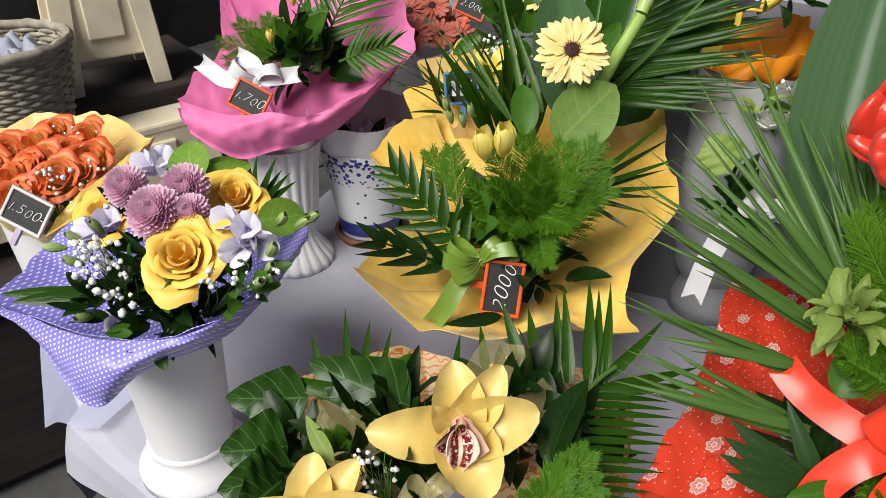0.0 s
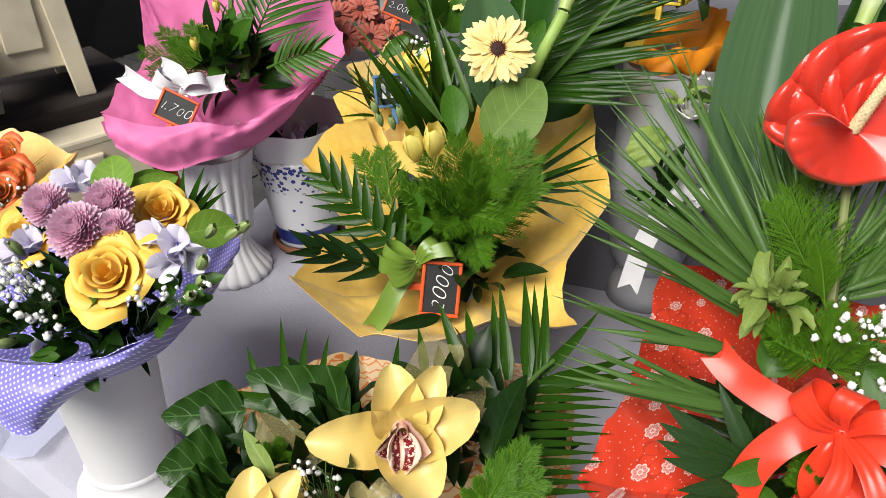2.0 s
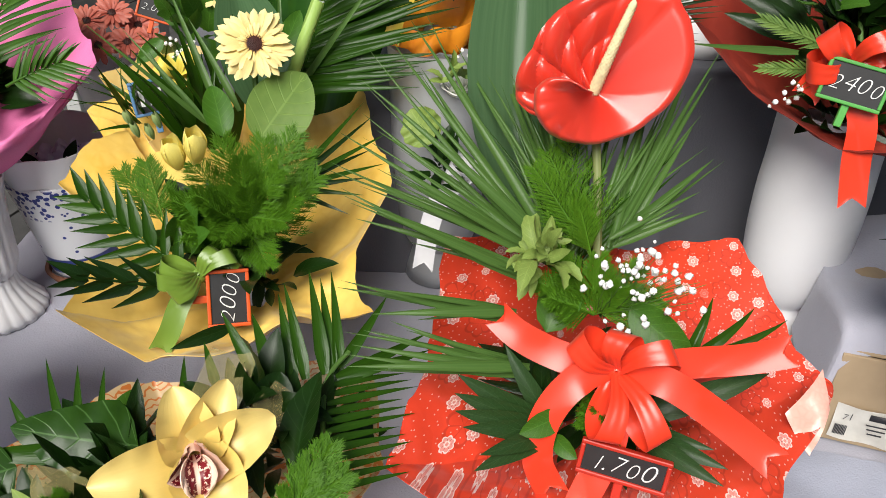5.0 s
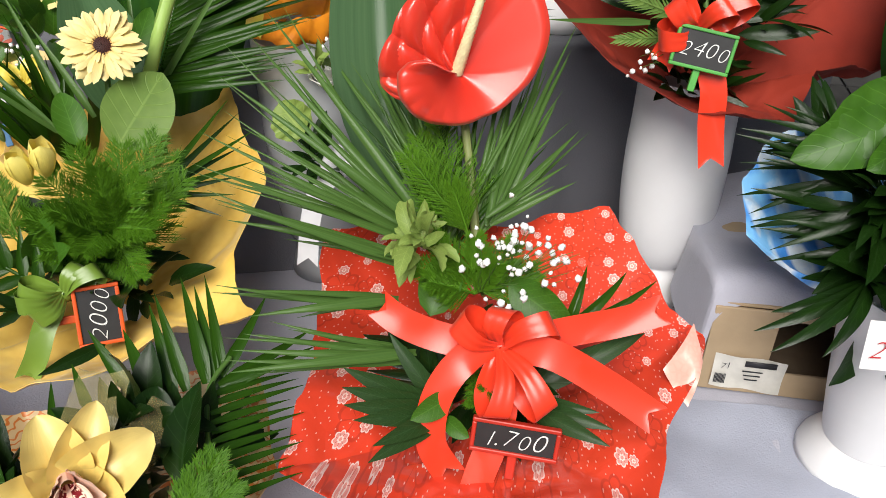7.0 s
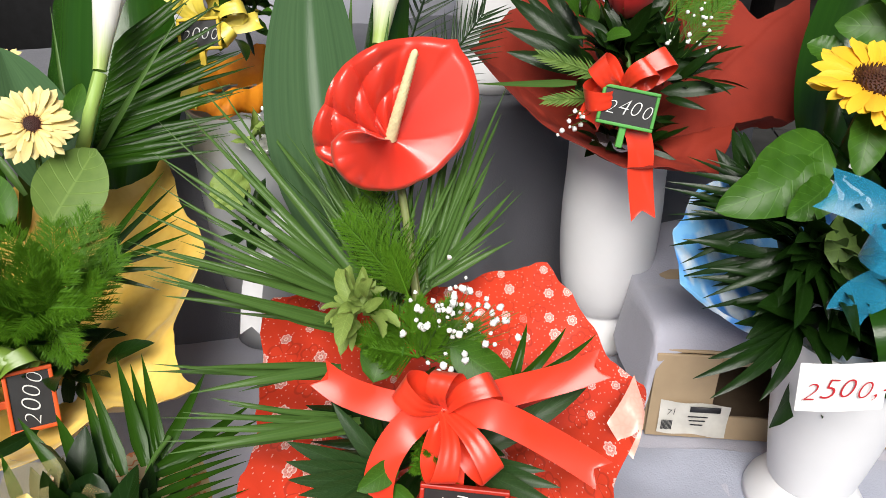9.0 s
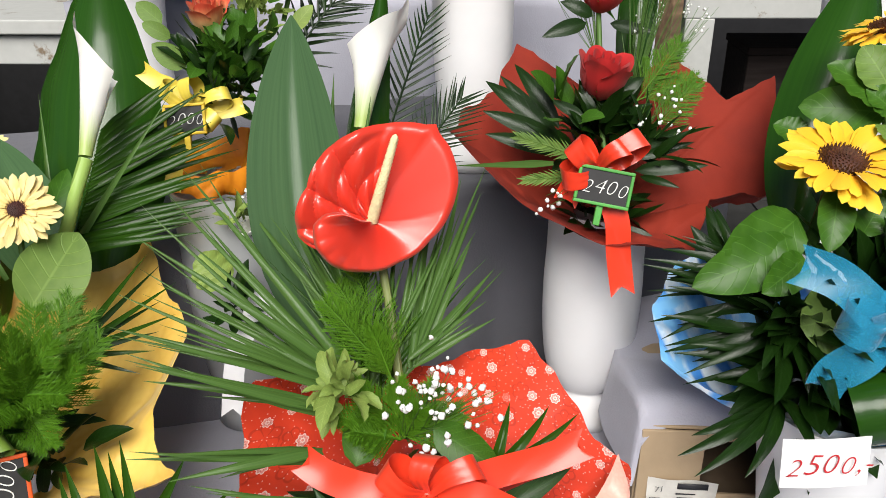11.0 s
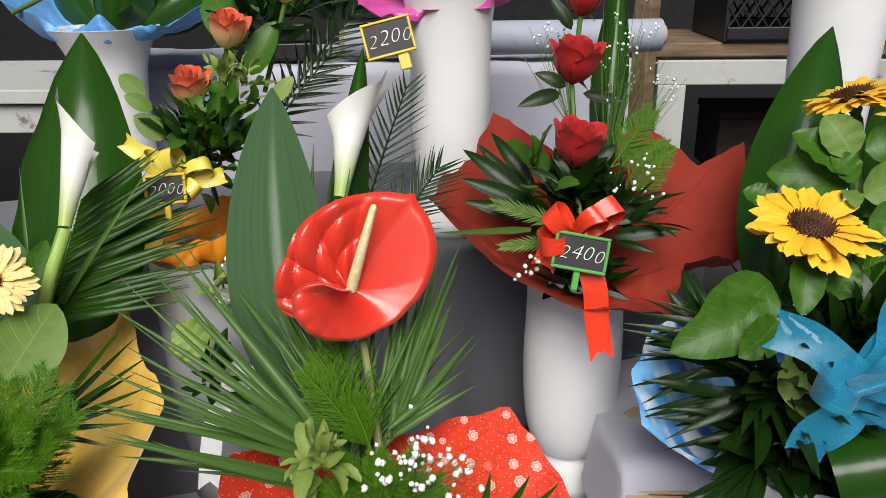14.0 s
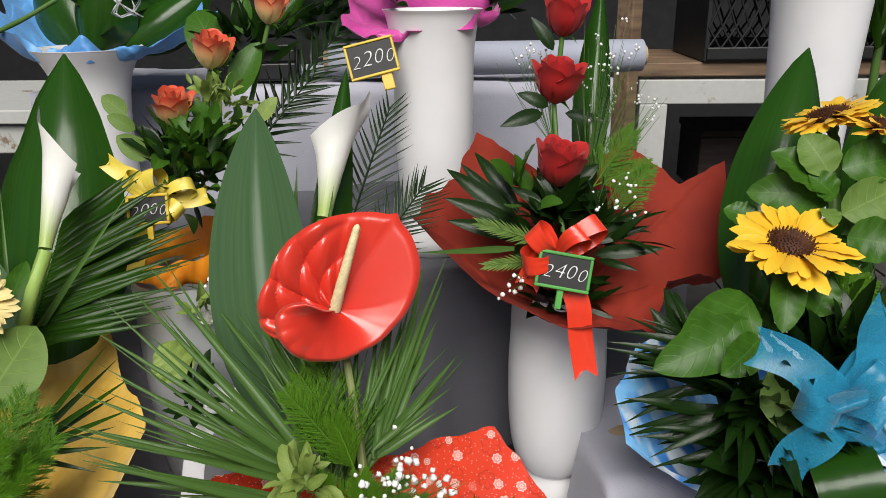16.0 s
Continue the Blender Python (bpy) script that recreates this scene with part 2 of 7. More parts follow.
def foliage(name, dark, light, rough=0.38, veins=24.0, strength=0.16, rib=0.26, through=0.25):
    """A leaf: a lighter midrib, slanting veins, and a colour of its own for each leaf."""
    k = Nodes(name, rough)
    uv = k.n("SeparateXYZ")
    k.put(k.coords("UV"), uv.inputs[0])
    e = k.math("ABSOLUTE", k.math("SUBTRACT", uv.outputs[0], 0.5))
    slant = k.math("ADD", k.math("MULTIPLY", uv.outputs[1], veins), k.math("MULTIPLY", e, -veins * 0.45))
    vein = k.math("POWER", k.math("ABSOLUTE", k.math("SINE", slant)), 140.0)
    midrib = k.step(e, 0.026, 0.008)
    own = k.n("NewGeometry").outputs["Random Per Island"]
    blotch = k.step(k.noise(55, 4), 0.3, 0.72)
    f = k.math("ADD", k.math("MULTIPLY", own, 0.6), k.math("MULTIPLY", blotch, 0.45), True)
    col = k.mix(f, dark, light)
    pale = tuple(min(1, q * 1.7 + 0.02) for q in light)
    col = k.mix(k.math("MULTIPLY", k.math("MAXIMUM", vein, midrib), rib), col, pale)
    k.bump(k.math("SUBTRACT", k.math("MULTIPLY", k.noise(160, 2), 0.4), k.math("MULTIPLY", vein, 0.7)), strength, 0.0015)
    k.thin(col, through)
    return k.done(col, Specular_IOR_Level=0.3)


def parallel(name, dark, light, rough=0.3, lines=40.0, streak=0.35):
    """A strap leaf with fine veins along it."""
    k = Nodes(name, rough)
    co = k.scaled(lines, 1.2)
    grain = k.noise(1.0, 3, co)
    wide = k.noise(1.0, 2, k.scaled(5, 0.6))
    own = k.n("NewGeometry").outputs["Random Per Island"]
    f = k.math("ADD", k.math("MULTIPLY", k.step(grain, 0.3, 0.75), streak), k.math("MULTIPLY", k.math("ADD", wide, own), 0.35), True)
    k.bump(k.math("ADD", k.math("MULTIPLY", grain, 0.35), k.noise(1.0, 2, k.scaled(4, 2.5))), 0.14, 0.004)
    col = k.mix(f, dark, light)
    k.thin(col, 0.22)
    return k.done(col, Specular_IOR_Level=0.2)


def petal(name, base, edge, heart=None, rough=0.5, lines=26.0, reach=0.42):
    """A petal: from its heart's colour to its edge's, with fine lines along it."""
    k = Nodes(name, rough)
    uv = k.n("SeparateXYZ")
    k.put(k.coords("UV"), uv.inputs[0])
    grain = k.noise(1.0, 3, k.scaled(lines, 2.0))
    col = k.mix(k.step(k.math("ADD", uv.outputs[1], k.math("MULTIPLY", grain, 0.25)), 0.35, 1.1), base, edge)
    if heart:
        col = k.mix(k.step(k.math("ADD", uv.outputs[1], k.math("MULTIPLY", grain, 0.2)), reach, reach * 0.3), col, heart)
    own = k.n("NewGeometry").outputs["Random Per Island"]
    col = k.mix(k.math("MULTIPLY", k.math("ADD", own, k.noise(60, 3)), 0.16), col, tuple(q * 0.55 for q in base))
    k.bump(grain, 0.2, 0.001)
    k.thin(col, 0.14)
    return k.done(col, Sheen_Weight=0.1)


def satin(name, c, rough=0.33):
    k = Nodes(name, rough)
    f = k.noise(40, 3)
    k.bump(k.noise(900, 2), 0.06, 0.0004)
    return k.done(k.mix(f, tuple(q * 0.8 for q in c), c), Sheen_Weight=0.04, Anisotropic=0.5)


def crepe(name, c, c2, rough=0.55, emboss=70.0, sheen=0.0):
    """Wrapping paper with faint embossed rings and small creases."""
    k = Nodes(name, rough)
    vor = k.n("TexVoronoi", Scale=emboss, feature="DISTANCE_TO_EDGE")
    k.put(k.coords(), vor.inputs["Vector"])
    rings = k.step(vor.outputs["Distance"], 0.0, 0.25)
    wide = k.step(k.noise(14, 5), 0.35, 0.7)
    col = k.mix(wide, c2, c)
    col = k.mix(k.math("MULTIPLY", rings, 0.18), col, tuple(min(1, q * 1.25) for q in c))
    crumple = k.n("TexVoronoi", Scale=24.0, feature="DISTANCE_TO_EDGE")
    k.put(k.coords(), crumple.inputs["Vector"])
    fine = k.math("MULTIPLY", k.math("ADD", rings, k.noise(90, 4)), 0.12)
    k.bump(k.math("ADD", fine, k.step(crumple.outputs["Distance"], 0.0, 0.3)), 0.12, 0.003)
    k.thin(col, 0.1)
    return k.done(col, Sheen_Weight=sheen)


def dotted(name, ground, dots, across, along, size=0.24, rough=0.4):
    k = Nodes(name, rough)
    co = k.flat((0.9, 0.1, 0.42), (-0.35, 0.5, 0.8), across)
    vor = k.n("TexVoronoi", Scale=1.0, Randomness=0.0, voronoi_dimensions="2D")
    k.put(co, vor.inputs["Vector"])
    f = k.step(vor.outputs["Distance"], size + 0.05, size)
    wide = k.noise(12, 4)
    g = k.mix(wide, tuple(q * 0.75 for q in ground), ground)
    k.bump(k.noise(70, 4), 0.2, 0.001)
    return k.done(k.mix(f, g, dots), Sheen_Weight=0.1)


def floral(name, ground, across, along, rough=0.22):
    """Glossy paper printed with outlined blossoms and specks."""
    k = Nodes(name, rough)

    def blossoms(ax, al, size, petals, off):
        mp = k.n("Mapping")
        mp.inputs["Scale"].default_value, mp.inputs["Location"].default_value = (ax, al, 1), (off, off * 0.7, 0)
        k.put(k.flat((0.8, -0.6, 0), (0.3, 0.4, 0.86), 1.0), mp.inputs["Vector"])
        vor = k.n("TexVoronoi", Scale=1.0, Randomness=0.75, voronoi_dimensions="2D")
        k.put(mp.outputs[0], vor.inputs["Vector"])
        sub = k.n("VectorMath", operation="SUBTRACT")
        k.put(mp.outputs[0], sub.inputs[0])
        k.put(vor.outputs["Position"], sub.inputs[1])
        xy = k.n("SeparateXYZ")
        k.put(sub.outputs[0], xy.inputs[0])
        ang = k.math("ARCTAN2", xy.outputs[1], xy.outputs[0])
        lobes = k.math("ABSOLUTE", k.math("SINE", k.math("MULTIPLY", ang, petals / 2)))
        hue = k.n("SeparateColor")
        k.put(vor.outputs["Color"], hue.inputs[0])
        grow = k.math("ADD", k.math("MULTIPLY", hue.outputs[0], 0.45), 0.6)
        r = k.math("DIVIDE", vor.outputs["Distance"], k.math("MULTIPLY", k.math("ADD", k.math("MULTIPLY", lobes, 0.25), 0.75), k.math("MULTIPLY", grow, size)))
        rim = k.math("MULTIPLY", k.step(r, 0.82, 0.88), k.step(r, 1.05, 0.98))
        core = k.math("MULTIPLY", k.step(r, 0.2, 0.26), k.step(r, 0.44, 0.36))
        fill = k.step(r, 0.95, 0.85)
        spokes = k.math("MULTIPLY", k.step(lobes, 0.25, 0.12), fill)
        return rim, core, fill, spokes, hue.outputs[1]

    g = k.mix(k.noise(12, 4), tuple(q * 0.8 for q in ground), ground)
    rim, core, fill, spokes, pick = blossoms(across, along, 0.46, 6, 0.0)
    dark = k.math("MULTIPLY", k.math("ADD", rim, spokes, True), 0.34)
    col = k.mix(dark, g, (0.16, 0.02, 0.015))
    rim, core, fill, spokes, pick = blossoms(across * 1.55, along * 1.55, 0.27, 7, 3.7)
    keep = k.step(pick, 0.3, 0.35)
    col = k.mix(k.math("MULTIPLY", k.math("MULTIPLY", fill, keep), 0.35), col, (0.86, 0.7, 0.64))
    col = k.mix(k.math("MULTIPLY", k.math("MULTIPLY", spokes, keep), 0.8), col, (0.3, 0.05, 0.04))
    col = k.mix(k.math("MULTIPLY", k.math("MULTIPLY", k.math("ADD", rim, core, True), keep), 0.8), col, (0.86, 0.72, 0.66))
    vor = k.n("TexVoronoi", Scale=1.0, Randomness=1.0, voronoi_dimensions="2D")
    k.put(k.flat((0.8, -0.6, 0), (0.3, 0.4, 0.86), across * 5.4), vor.inputs["Vector"])
    col = k.mix(k.math("MULTIPLY", k.step(vor.outputs["Distance"], 0.1, 0.065), 0.5), col, (0.84, 0.6, 0.52))
    crumple = k.n("TexVoronoi", Scale=26.0, feature="DISTANCE_TO_EDGE")
    k.put(k.coords(), crumple.inputs["Vector"])
    k.bump(k.math("ADD", k.math("MULTIPLY", k.noise(45, 4), 0.5), k.step(crumple.outputs["Distance"], 0.0, 0.3)), 0.16, 0.003)
    return k.done(col, Coat_Weight=0.6, Coat_Roughness=0.16)


def swirls(name, ground, ink, scale=26.0):
    k = Nodes(name, 0.45)
    wave = k.n("TexWave", Scale=scale * 0.5, Distortion=9.0, Detail=1.0, wave_type="RINGS")
    wave.inputs["Detail Scale"].default_value = 2.2
    k.put(k.coords(), wave.inputs["Vector"])
    return k.done(k.mix(k.step(wave.outputs["Fac"], 0.72, 0.85), ground, ink))


def washed(name):
    """Blue and white clouded paper."""
    k = Nodes(name, 0.35)
    f = k.step(k.noise(26, 5), 0.42, 0.6)
    wave = k.n("TexWave", Scale=9.0, Distortion=5.0)
    k.put(k.coords(), wave.inputs["Vector"])
    col = k.mix(k.step(wave.outputs["Fac"], 0.35, 0.75), (0.72, 0.8, 0.88), (0.05, 0.25, 0.72))
    return k.done(k.mix(f, col, (0.2, 0.5, 0.85)))


def wood(name, c, c2, rough=0.7):
    k = Nodes(name, rough)
    grain = k.noise(1.0, 6, k.scaled(6, 90, 60, "Object"))
    k.bump(grain, 0.5, 0.002)
    return k.done(k.mix(k.step(grain, 0.3, 0.7), c2, c))


def chipped(name, paint, under, rough=0.55):
    k = Nodes(name, rough)
    f = k.step(k.noise(11, 8, rough=0.7), 0.6, 0.66)
    col = k.mix(k.noise(50, 4), tuple(q * 0.8 for q in paint), paint)
    k.bump(f, 0.4, 0.002)
    return k.done(k.mix(f, col, under))


def veil(name, c, alpha, rough=0.3):
    k = Nodes(name, rough)
    weave = k.n("TexWave", Scale=1.0, bands_direction="Y")
    k.put(k.scaled(30, 220), weave.inputs["Vector"])
    return k.done(c, Alpha=k.math("ADD", k.math("MULTIPLY", weave.outputs["Fac"], 0.2), alpha), Sheen_Weight=0.3)


def cloth_material(name, c, dark=0.8):
    k = Nodes(name, 0.7)
    f = k.step(k.noise(5, 6), 0.3, 0.7)
    stain = k.step(k.noise(13, 7, rough=0.7), 0.62, 0.72)
    col = k.mix(f, tuple(q * dark for q in c), c)
    col = k.mix(k.math("MULTIPLY", stain, 0.25), col, tuple(q * 0.6 for q in c))
    k.bump(k.math("ADD", k.noise(420, 2), k.math("MULTIPLY", k.noise(26, 5), 1.5)), 0.3, 0.002)
    return k.done(col, Sheen_Weight=0.15)


white_plastic = plain("white_plastic", (0.78, 0.78, 0.79), 0.35, 0.92, 9, 0.05)
clear_plastic = plain("frosted_plastic", (0.38, 0.39, 0.4), 0.3, 0.85, 9, 0.05)
cloth = cloth_material("lilac_cloth", (0.43, 0.43, 0.5))
# same hue as the lilac cloth, darkened in colour for the shaded step
cloth_shaded = cloth_material("shaded_cloth", (0.12, 0.12, 0.138))
cloth_pale = cloth_material("pale_cloth", (0.35, 0.37, 0.45))
sheer = veil("sheer_film", (0.6, 0.63, 0.85), 0.4)
asphalt = plain("paving", (0.07, 0.068, 0.066), 0.8, 0.6, 8, 0.6, 90)
cream = plain("cream_plastic", (0.83, 0.74, 0.54), 0.5, 0.8, 12, 0.1)
wicker = plain("wicker", (0.4, 0.36, 0.28), 0.75, 0.55, 60, 0.5, 300)
dark_wood = wood("dark_wood", (0.034, 0.024, 0.021), (0.013, 0.008, 0.007), 0.95)
old_wood = wood("old_wood", (0.26, 0.17, 0.1), (0.09, 0.055, 0.035))
old_paint = chipped("old_paint", (0.5, 0.51, 0.49), (0.2, 0.15, 0.1))
black_plastic = plain("black_plastic", (0.014, 0.014, 0.015), 0.45)
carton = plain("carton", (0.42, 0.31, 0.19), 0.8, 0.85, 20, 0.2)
# the same card with the shade of the box's inside put into its colour
carton_shaded = plain("carton_inside_shaded", (0.2, 0.14, 0.09), 0.85)
slip = plain("label_paper", (0.68, 0.66, 0.6), 0.35, 0.85, 60)
ink = plain("ink", (0.03, 0.03, 0.035), 0.5)
chalkboard = plain("chalkboard", (0.018, 0.018, 0.019), 0.6, 0.6, 60, 0.1)
chalk = plain("chalk", (0.8, 0.8, 0.78), 0.9, 0.7, 400)
card = plain("white_card", (0.8, 0.79, 0.78), 0.5, 0.95)
red_ink = plain("red_ink", (0.55, 0.02, 0.03), 0.5)
frame_orange = plain("orange_paint", (0.72, 0.1, 0.015), 0.4)
frame_red = plain("red_paint", (0.5, 0.03, 0.015), 0.4)
frame_green = plain("green_paint", (0.08, 0.35, 0.06), 0.4)
frame_yellow = plain("yellow_paint", (0.72, 0.5, 0.03), 0.4)
frame_white = plain("white_paint", (0.75, 0.72, 0.7), 0.4)
frame_blue = plain("blue_paint", (0.08, 0.2, 0.38), 0.4)
lilac_plastic = plain("lilac_plastic", (0.5, 0.4, 0.56), 0.4)
wall_and_joints = plain("unlit_wall_and_joints", (0.05, 0.05, 0.055), 0.8)
roofing = plain("roof_cloth", (0.3, 0.3, 0.31), 0.8)

pink_paper = crepe("pink_paper", (0.74, 0.19, 0.4), (0.68, 0.15, 0.35), 0.6, 400)
gold_paper = crepe("gold_paper", (0.86, 0.6, 0.16), (0.74, 0.44, 0.06), 0.34, 60, 0.2)
gold_paper_pale = crepe("pale_gold_paper", (0.84, 0.64, 0.26), (0.76, 0.5, 0.14), 0.45, 60, 0.2)
rust_paper = crepe("rust_paper", (0.25, 0.018, 0.004), (0.19, 0.012, 0.003), 0.85, 500)
orange_paper = crepe("orange_paper", (0.88, 0.34, 0.012), (0.76, 0.22, 0.01), 0.5, 80)
blue_paper = crepe("blue_paper", (0.12, 0.37, 0.72), (0.08, 0.26, 0.6), 0.4, 90, 0.2)
magenta_paper = crepe("magenta_paper", (0.68, 0.1, 0.4), (0.5, 0.05, 0.28), 0.3, 80, 0.2)
dotted_paper = dotted("dotted_lilac_paper", (0.25, 0.22, 0.72), (0.72, 0.72, 0.86), 250, 30, 0.2)
red_paper = floral("red_printed_paper", (0.74, 0.06, 0.026), 33, 33)
scroll_paper = swirls("scroll_paper", (0.5, 0.36, 0.19), (0.45, 0.13, 0.02), 95)
cloud_paper = washed("cloud_paper")

red_satin = satin("red_satin", (0.76, 0.045, 0.016), 0.3)
white_satin = satin("white_satin", (0.66, 0.66, 0.68))
yellow_satin = satin("yellow_satin", (0.75, 0.6, 0.08))
green_satin = satin("green_satin", (0.15, 0.25, 0.032))
blue_organza = veil("blue_organza", (0.02, 0.3, 0.5), 0.26)
gold_organza = veil("gold_organza", (0.5, 0.43, 0.18), 0.2)

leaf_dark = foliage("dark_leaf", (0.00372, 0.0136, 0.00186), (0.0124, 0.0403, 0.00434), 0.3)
leaf_mid = foliage("mid_leaf", (0.0209, 0.0753, 0.00502), (0.067, 0.176, 0.0167), 0.38)
leaf_pale = foliage("pale_leaf", (0.085, 0.165, 0.03), (0.18, 0.29, 0.06), 0.5, 20, 0.3, 0.25)
leaf_lime = foliage("lime_leaf", (0.13, 0.223, 0.0326), (0.297, 0.39, 0.102), 0.5, 16, 0.2, 0.2)
leaf_spear = foliage("spear_leaf", (0.012, 0.036, 0.008), (0.032, 0.075, 0.02), 0.34)
leaf_fresh = foliage("fresh_leaf", (0.1, 0.22, 0.02), (0.22, 0.38, 0.05), 0.5, 20, 0.2, 0.3)
ivy_leaf = foliage("ivy_leaf", (0.009, 0.034, 0.004), (0.028, 0.08, 0.01), 0.25, 18, 0.2, 1.0)
palm_leaf = parallel("palm_leaf", (0.009, 0.036, 0.0024), (0.042, 0.115, 0.008), 0.24, 4, 0.15)
palm_grey = parallel("fan_palm_leaf", (0.026, 0.074, 0.014), (0.1, 0.19, 0.042), 0.28, 8, 0.5)
strap_leaf = parallel("strap_leaf", (0.026, 0.068, 0.028), (0.1, 0.185, 0.08), 0.26, 26, 0.3)
broad_leaf = parallel("broad_leaf", (0.0062, 0.0372, 0.0031), (0.034, 0.11, 0.009), 0.2, 34, 0.25)
broad_leaf.node_tree.nodes["Principled BSDF"].inputs["Specular IOR Level"].default_value = 0.4
fern_leaf = parallel("fern_leaf", (0.032, 0.115, 0.004), (0.125, 0.28, 0.016), 0.5, 3)
stem_green = parallel("stem", (0.062, 0.149, 0.0248), (0.124, 0.223, 0.0558), 0.4, 8)
stem_lime = parallel("calla_stem", (0.3, 0.48, 0.09), (0.44, 0.62, 0.18), 0.35, 8)
stem_pale = parallel("pale_stem", (0.16, 0.2, 0.06), (0.3, 0.34, 0.13), 0.4, 8)
# pale peach stands for glare on the glossy red paper
paper_glare = crepe("red_paper_glare", (0.8, 0.5, 0.42), (0.74, 0.36, 0.28), 0.3, 200)

# ---- the stand: a low table and two steps under cloth, the ground, the dark stall behind ----


def cloth_sheet(fn, nu, nw, name, material, label, wrinkle=0.004, seed=0.0):
    sheet = Sheet()

    def g(u, w):
        p = V(fn(u, w))
        q = p * 9
        return p + V((noise.noise((q.x, q.y, seed)), noise.noise((q.x, q.y, seed + 9)), noise.noise((q.x + 5, q.y, q.z + seed)) + 0.5 * noise.noise((q.x * 3, q.y * 3, q.z * 3 + seed)))) * wrinkle

    sheet.grid(g, nu, nw)
    ob = part(name, sheet, material, None, label)
    return tagged(ob, "", "tablecloth")


def drape(line, name, material, label, s0, s1, nu=110, nw=60, wrinkle=0.004, seed=0.0, folds=0.0, slant=0.0, end=0.05):
    """Cloth over a stepped outline of (n, z), from s0 to s1 along the stand."""
    pts = [V((n, z, 0)) for n, z in line]

    def fn(u, w):
        x = w * (len(pts) - 1)
        i = min(int(x), len(pts) - 2)
        p = pts[i].lerp(pts[i + 1], x - i)
        hang = max(0.0, TABLE - p.y)
        f = folds * hang * math.sin(u * 55 + 2 * math.sin(u * 17))
        start = s0 - slant * (p.x - 0.2)
        drop = 0.16 * max(0.0, end - u) / end
        return spot(start + (s1 - start) * max(0.0, u - end) / (1 - end) - 0.1 * drop, p.x + f, p.y - drop)

    return cloth_sheet(fn, nu, nw, name, material, label, wrinkle, seed)


drape([(0.196, TABLE - 0.07), (0.2, TABLE - 0.035), (0.208, TABLE - 0.008), (0.225, TABLE), (0.5, TABLE), (0.7, TABLE), (0.93, TABLE)], "tablecloth", cloth, "crumpled lilac-grey cloth over the low display table", -0.75, 1.3, 150, 84, 0.005, 0.0, 0.12, 0.3)
trestle = thing("trestle_table", "low dark wooden table hidden under the lilac-grey cloth", "table")
round_edges(part("tabletop", Sheet().box((0, 0, 0), (2.0, 0.66, 0.028)), dark_wood, trestle, "", False), 0.003)
for x in (-0.9, 0.0, 0.9):
    for y in (-0.2, 0.27):
        part("leg", Sheet().box((x, y, -0.3125), (0.045, 0.045, 0.6)), dark_wood, trestle, "", False)
trestle.matrix_world = Matrix.Translation(spot(0.27, 0.575, TABLE - 0.026)) @ Matrix.Rotation(radians(-40), 4, "Z")


def riser(name, a, b, z0, z1, top, material, label, seed):
    """A cloth step: a front that hangs from an edge and a flat top behind it; a and b are its front corners."""
    a, b = V(a), V(b)
    inward = V((-(b - a).y, (b - a).x, 0)).normalized()

    def fn(u, w):
        p = a.lerp(b, u)
        if w < 0.5:
            k = w / 0.5
            return p + inward * (0.012 * math.sin(u * 38 + 3 * math.sin(u * 11)) * (1 - k)) + UP * (z0 + (z1 - z0) * k)
        return p + inward * (top * (w - 0.5) / 0.5) + UP * z1

    return cloth_sheet(fn, 90, 36, name, material, label, 0.006, seed)


riser("step_cloth", spot(-0.6, 0.77), spot(0.42, 1.184), TABLE - 0.01, SHELF, 0.5, cloth_shaded, "cloth hanging over the raised step, its shade put into a darker grey", 3.0)
riser("shelf_cloth", spot(-0.75, 1.45), spot(0.36, 1.6), SHELF - 0.3, 1.13, 0.4, cloth, "lilac-grey cloth over the high back shelf", 6.0)

ground = Sheet().grid(lambda u, w: (-30 + 60 * u, -30 + 60 * w, -0.012), 2, 2)
tagged(part("ground", ground, wall_and_joints, None, "dark joints of the street paving"), "", "ground", "", "structure")
# walls added to close the stall; their dark colour stands for unlit depth
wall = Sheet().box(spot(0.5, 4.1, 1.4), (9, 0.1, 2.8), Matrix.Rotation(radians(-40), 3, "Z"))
tagged(part("wall_back", wall, wall_and_joints, None, "assumed back wall, the stall's unlit depth put into its dark colour"), "", "wall", "", "structure")
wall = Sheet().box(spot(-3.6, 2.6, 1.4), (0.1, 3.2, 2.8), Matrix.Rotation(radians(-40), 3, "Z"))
tagged(part("wall_side", wall, wall_and_joints, None, "assumed side wall, the stall's unlit depth put into its dark colour"), "", "wall", "", "structure")
# out-of-view cover, added to block light at the back of the stall
unseen_roof = Sheet().box(spot(0.5, 3.3, 2.95), (9, 2.4, 0.06), Matrix.Rotation(radians(-40), 3, "Z"))
tagged(part("ceiling", unseen_roof, roofing, None, "unseen grey canopy added over the stall to hold back skylight"), "", "ceiling", "", "structure")
roll_sheet = Sheet().tube([spot(-0.2, 1.55, 1.175).lerp(spot(0.415, 1.615, 1.175), k / 4) for k in range(5)], 0.032, 0.03, 18)
film_roll = thing("film_roll", "rolled pale lilac wrapping film on the shelf", "roll")
thick(part("film", roll_sheet, cloth_pale, film_roll), 0.003)
thick(part("core_tube", Sheet().tube([spot(-0.21, 1.55, 1.175).lerp(spot(0.423, 1.615, 1.175), k / 2) for k in range(3)], 0.018, 0.018, 16), carton, film_roll, "cardboard core"), 0.003)

# ---- vases ----


def rounded(profile, steps=5):
    """The same outline with its corners eased."""
    pts = [V((r, z, 0)) for r, z in profile]
    n = (len(pts) - 1) * steps
    return [tuple(curve(pts, k / n)[:2]) for k in range(n + 1)]


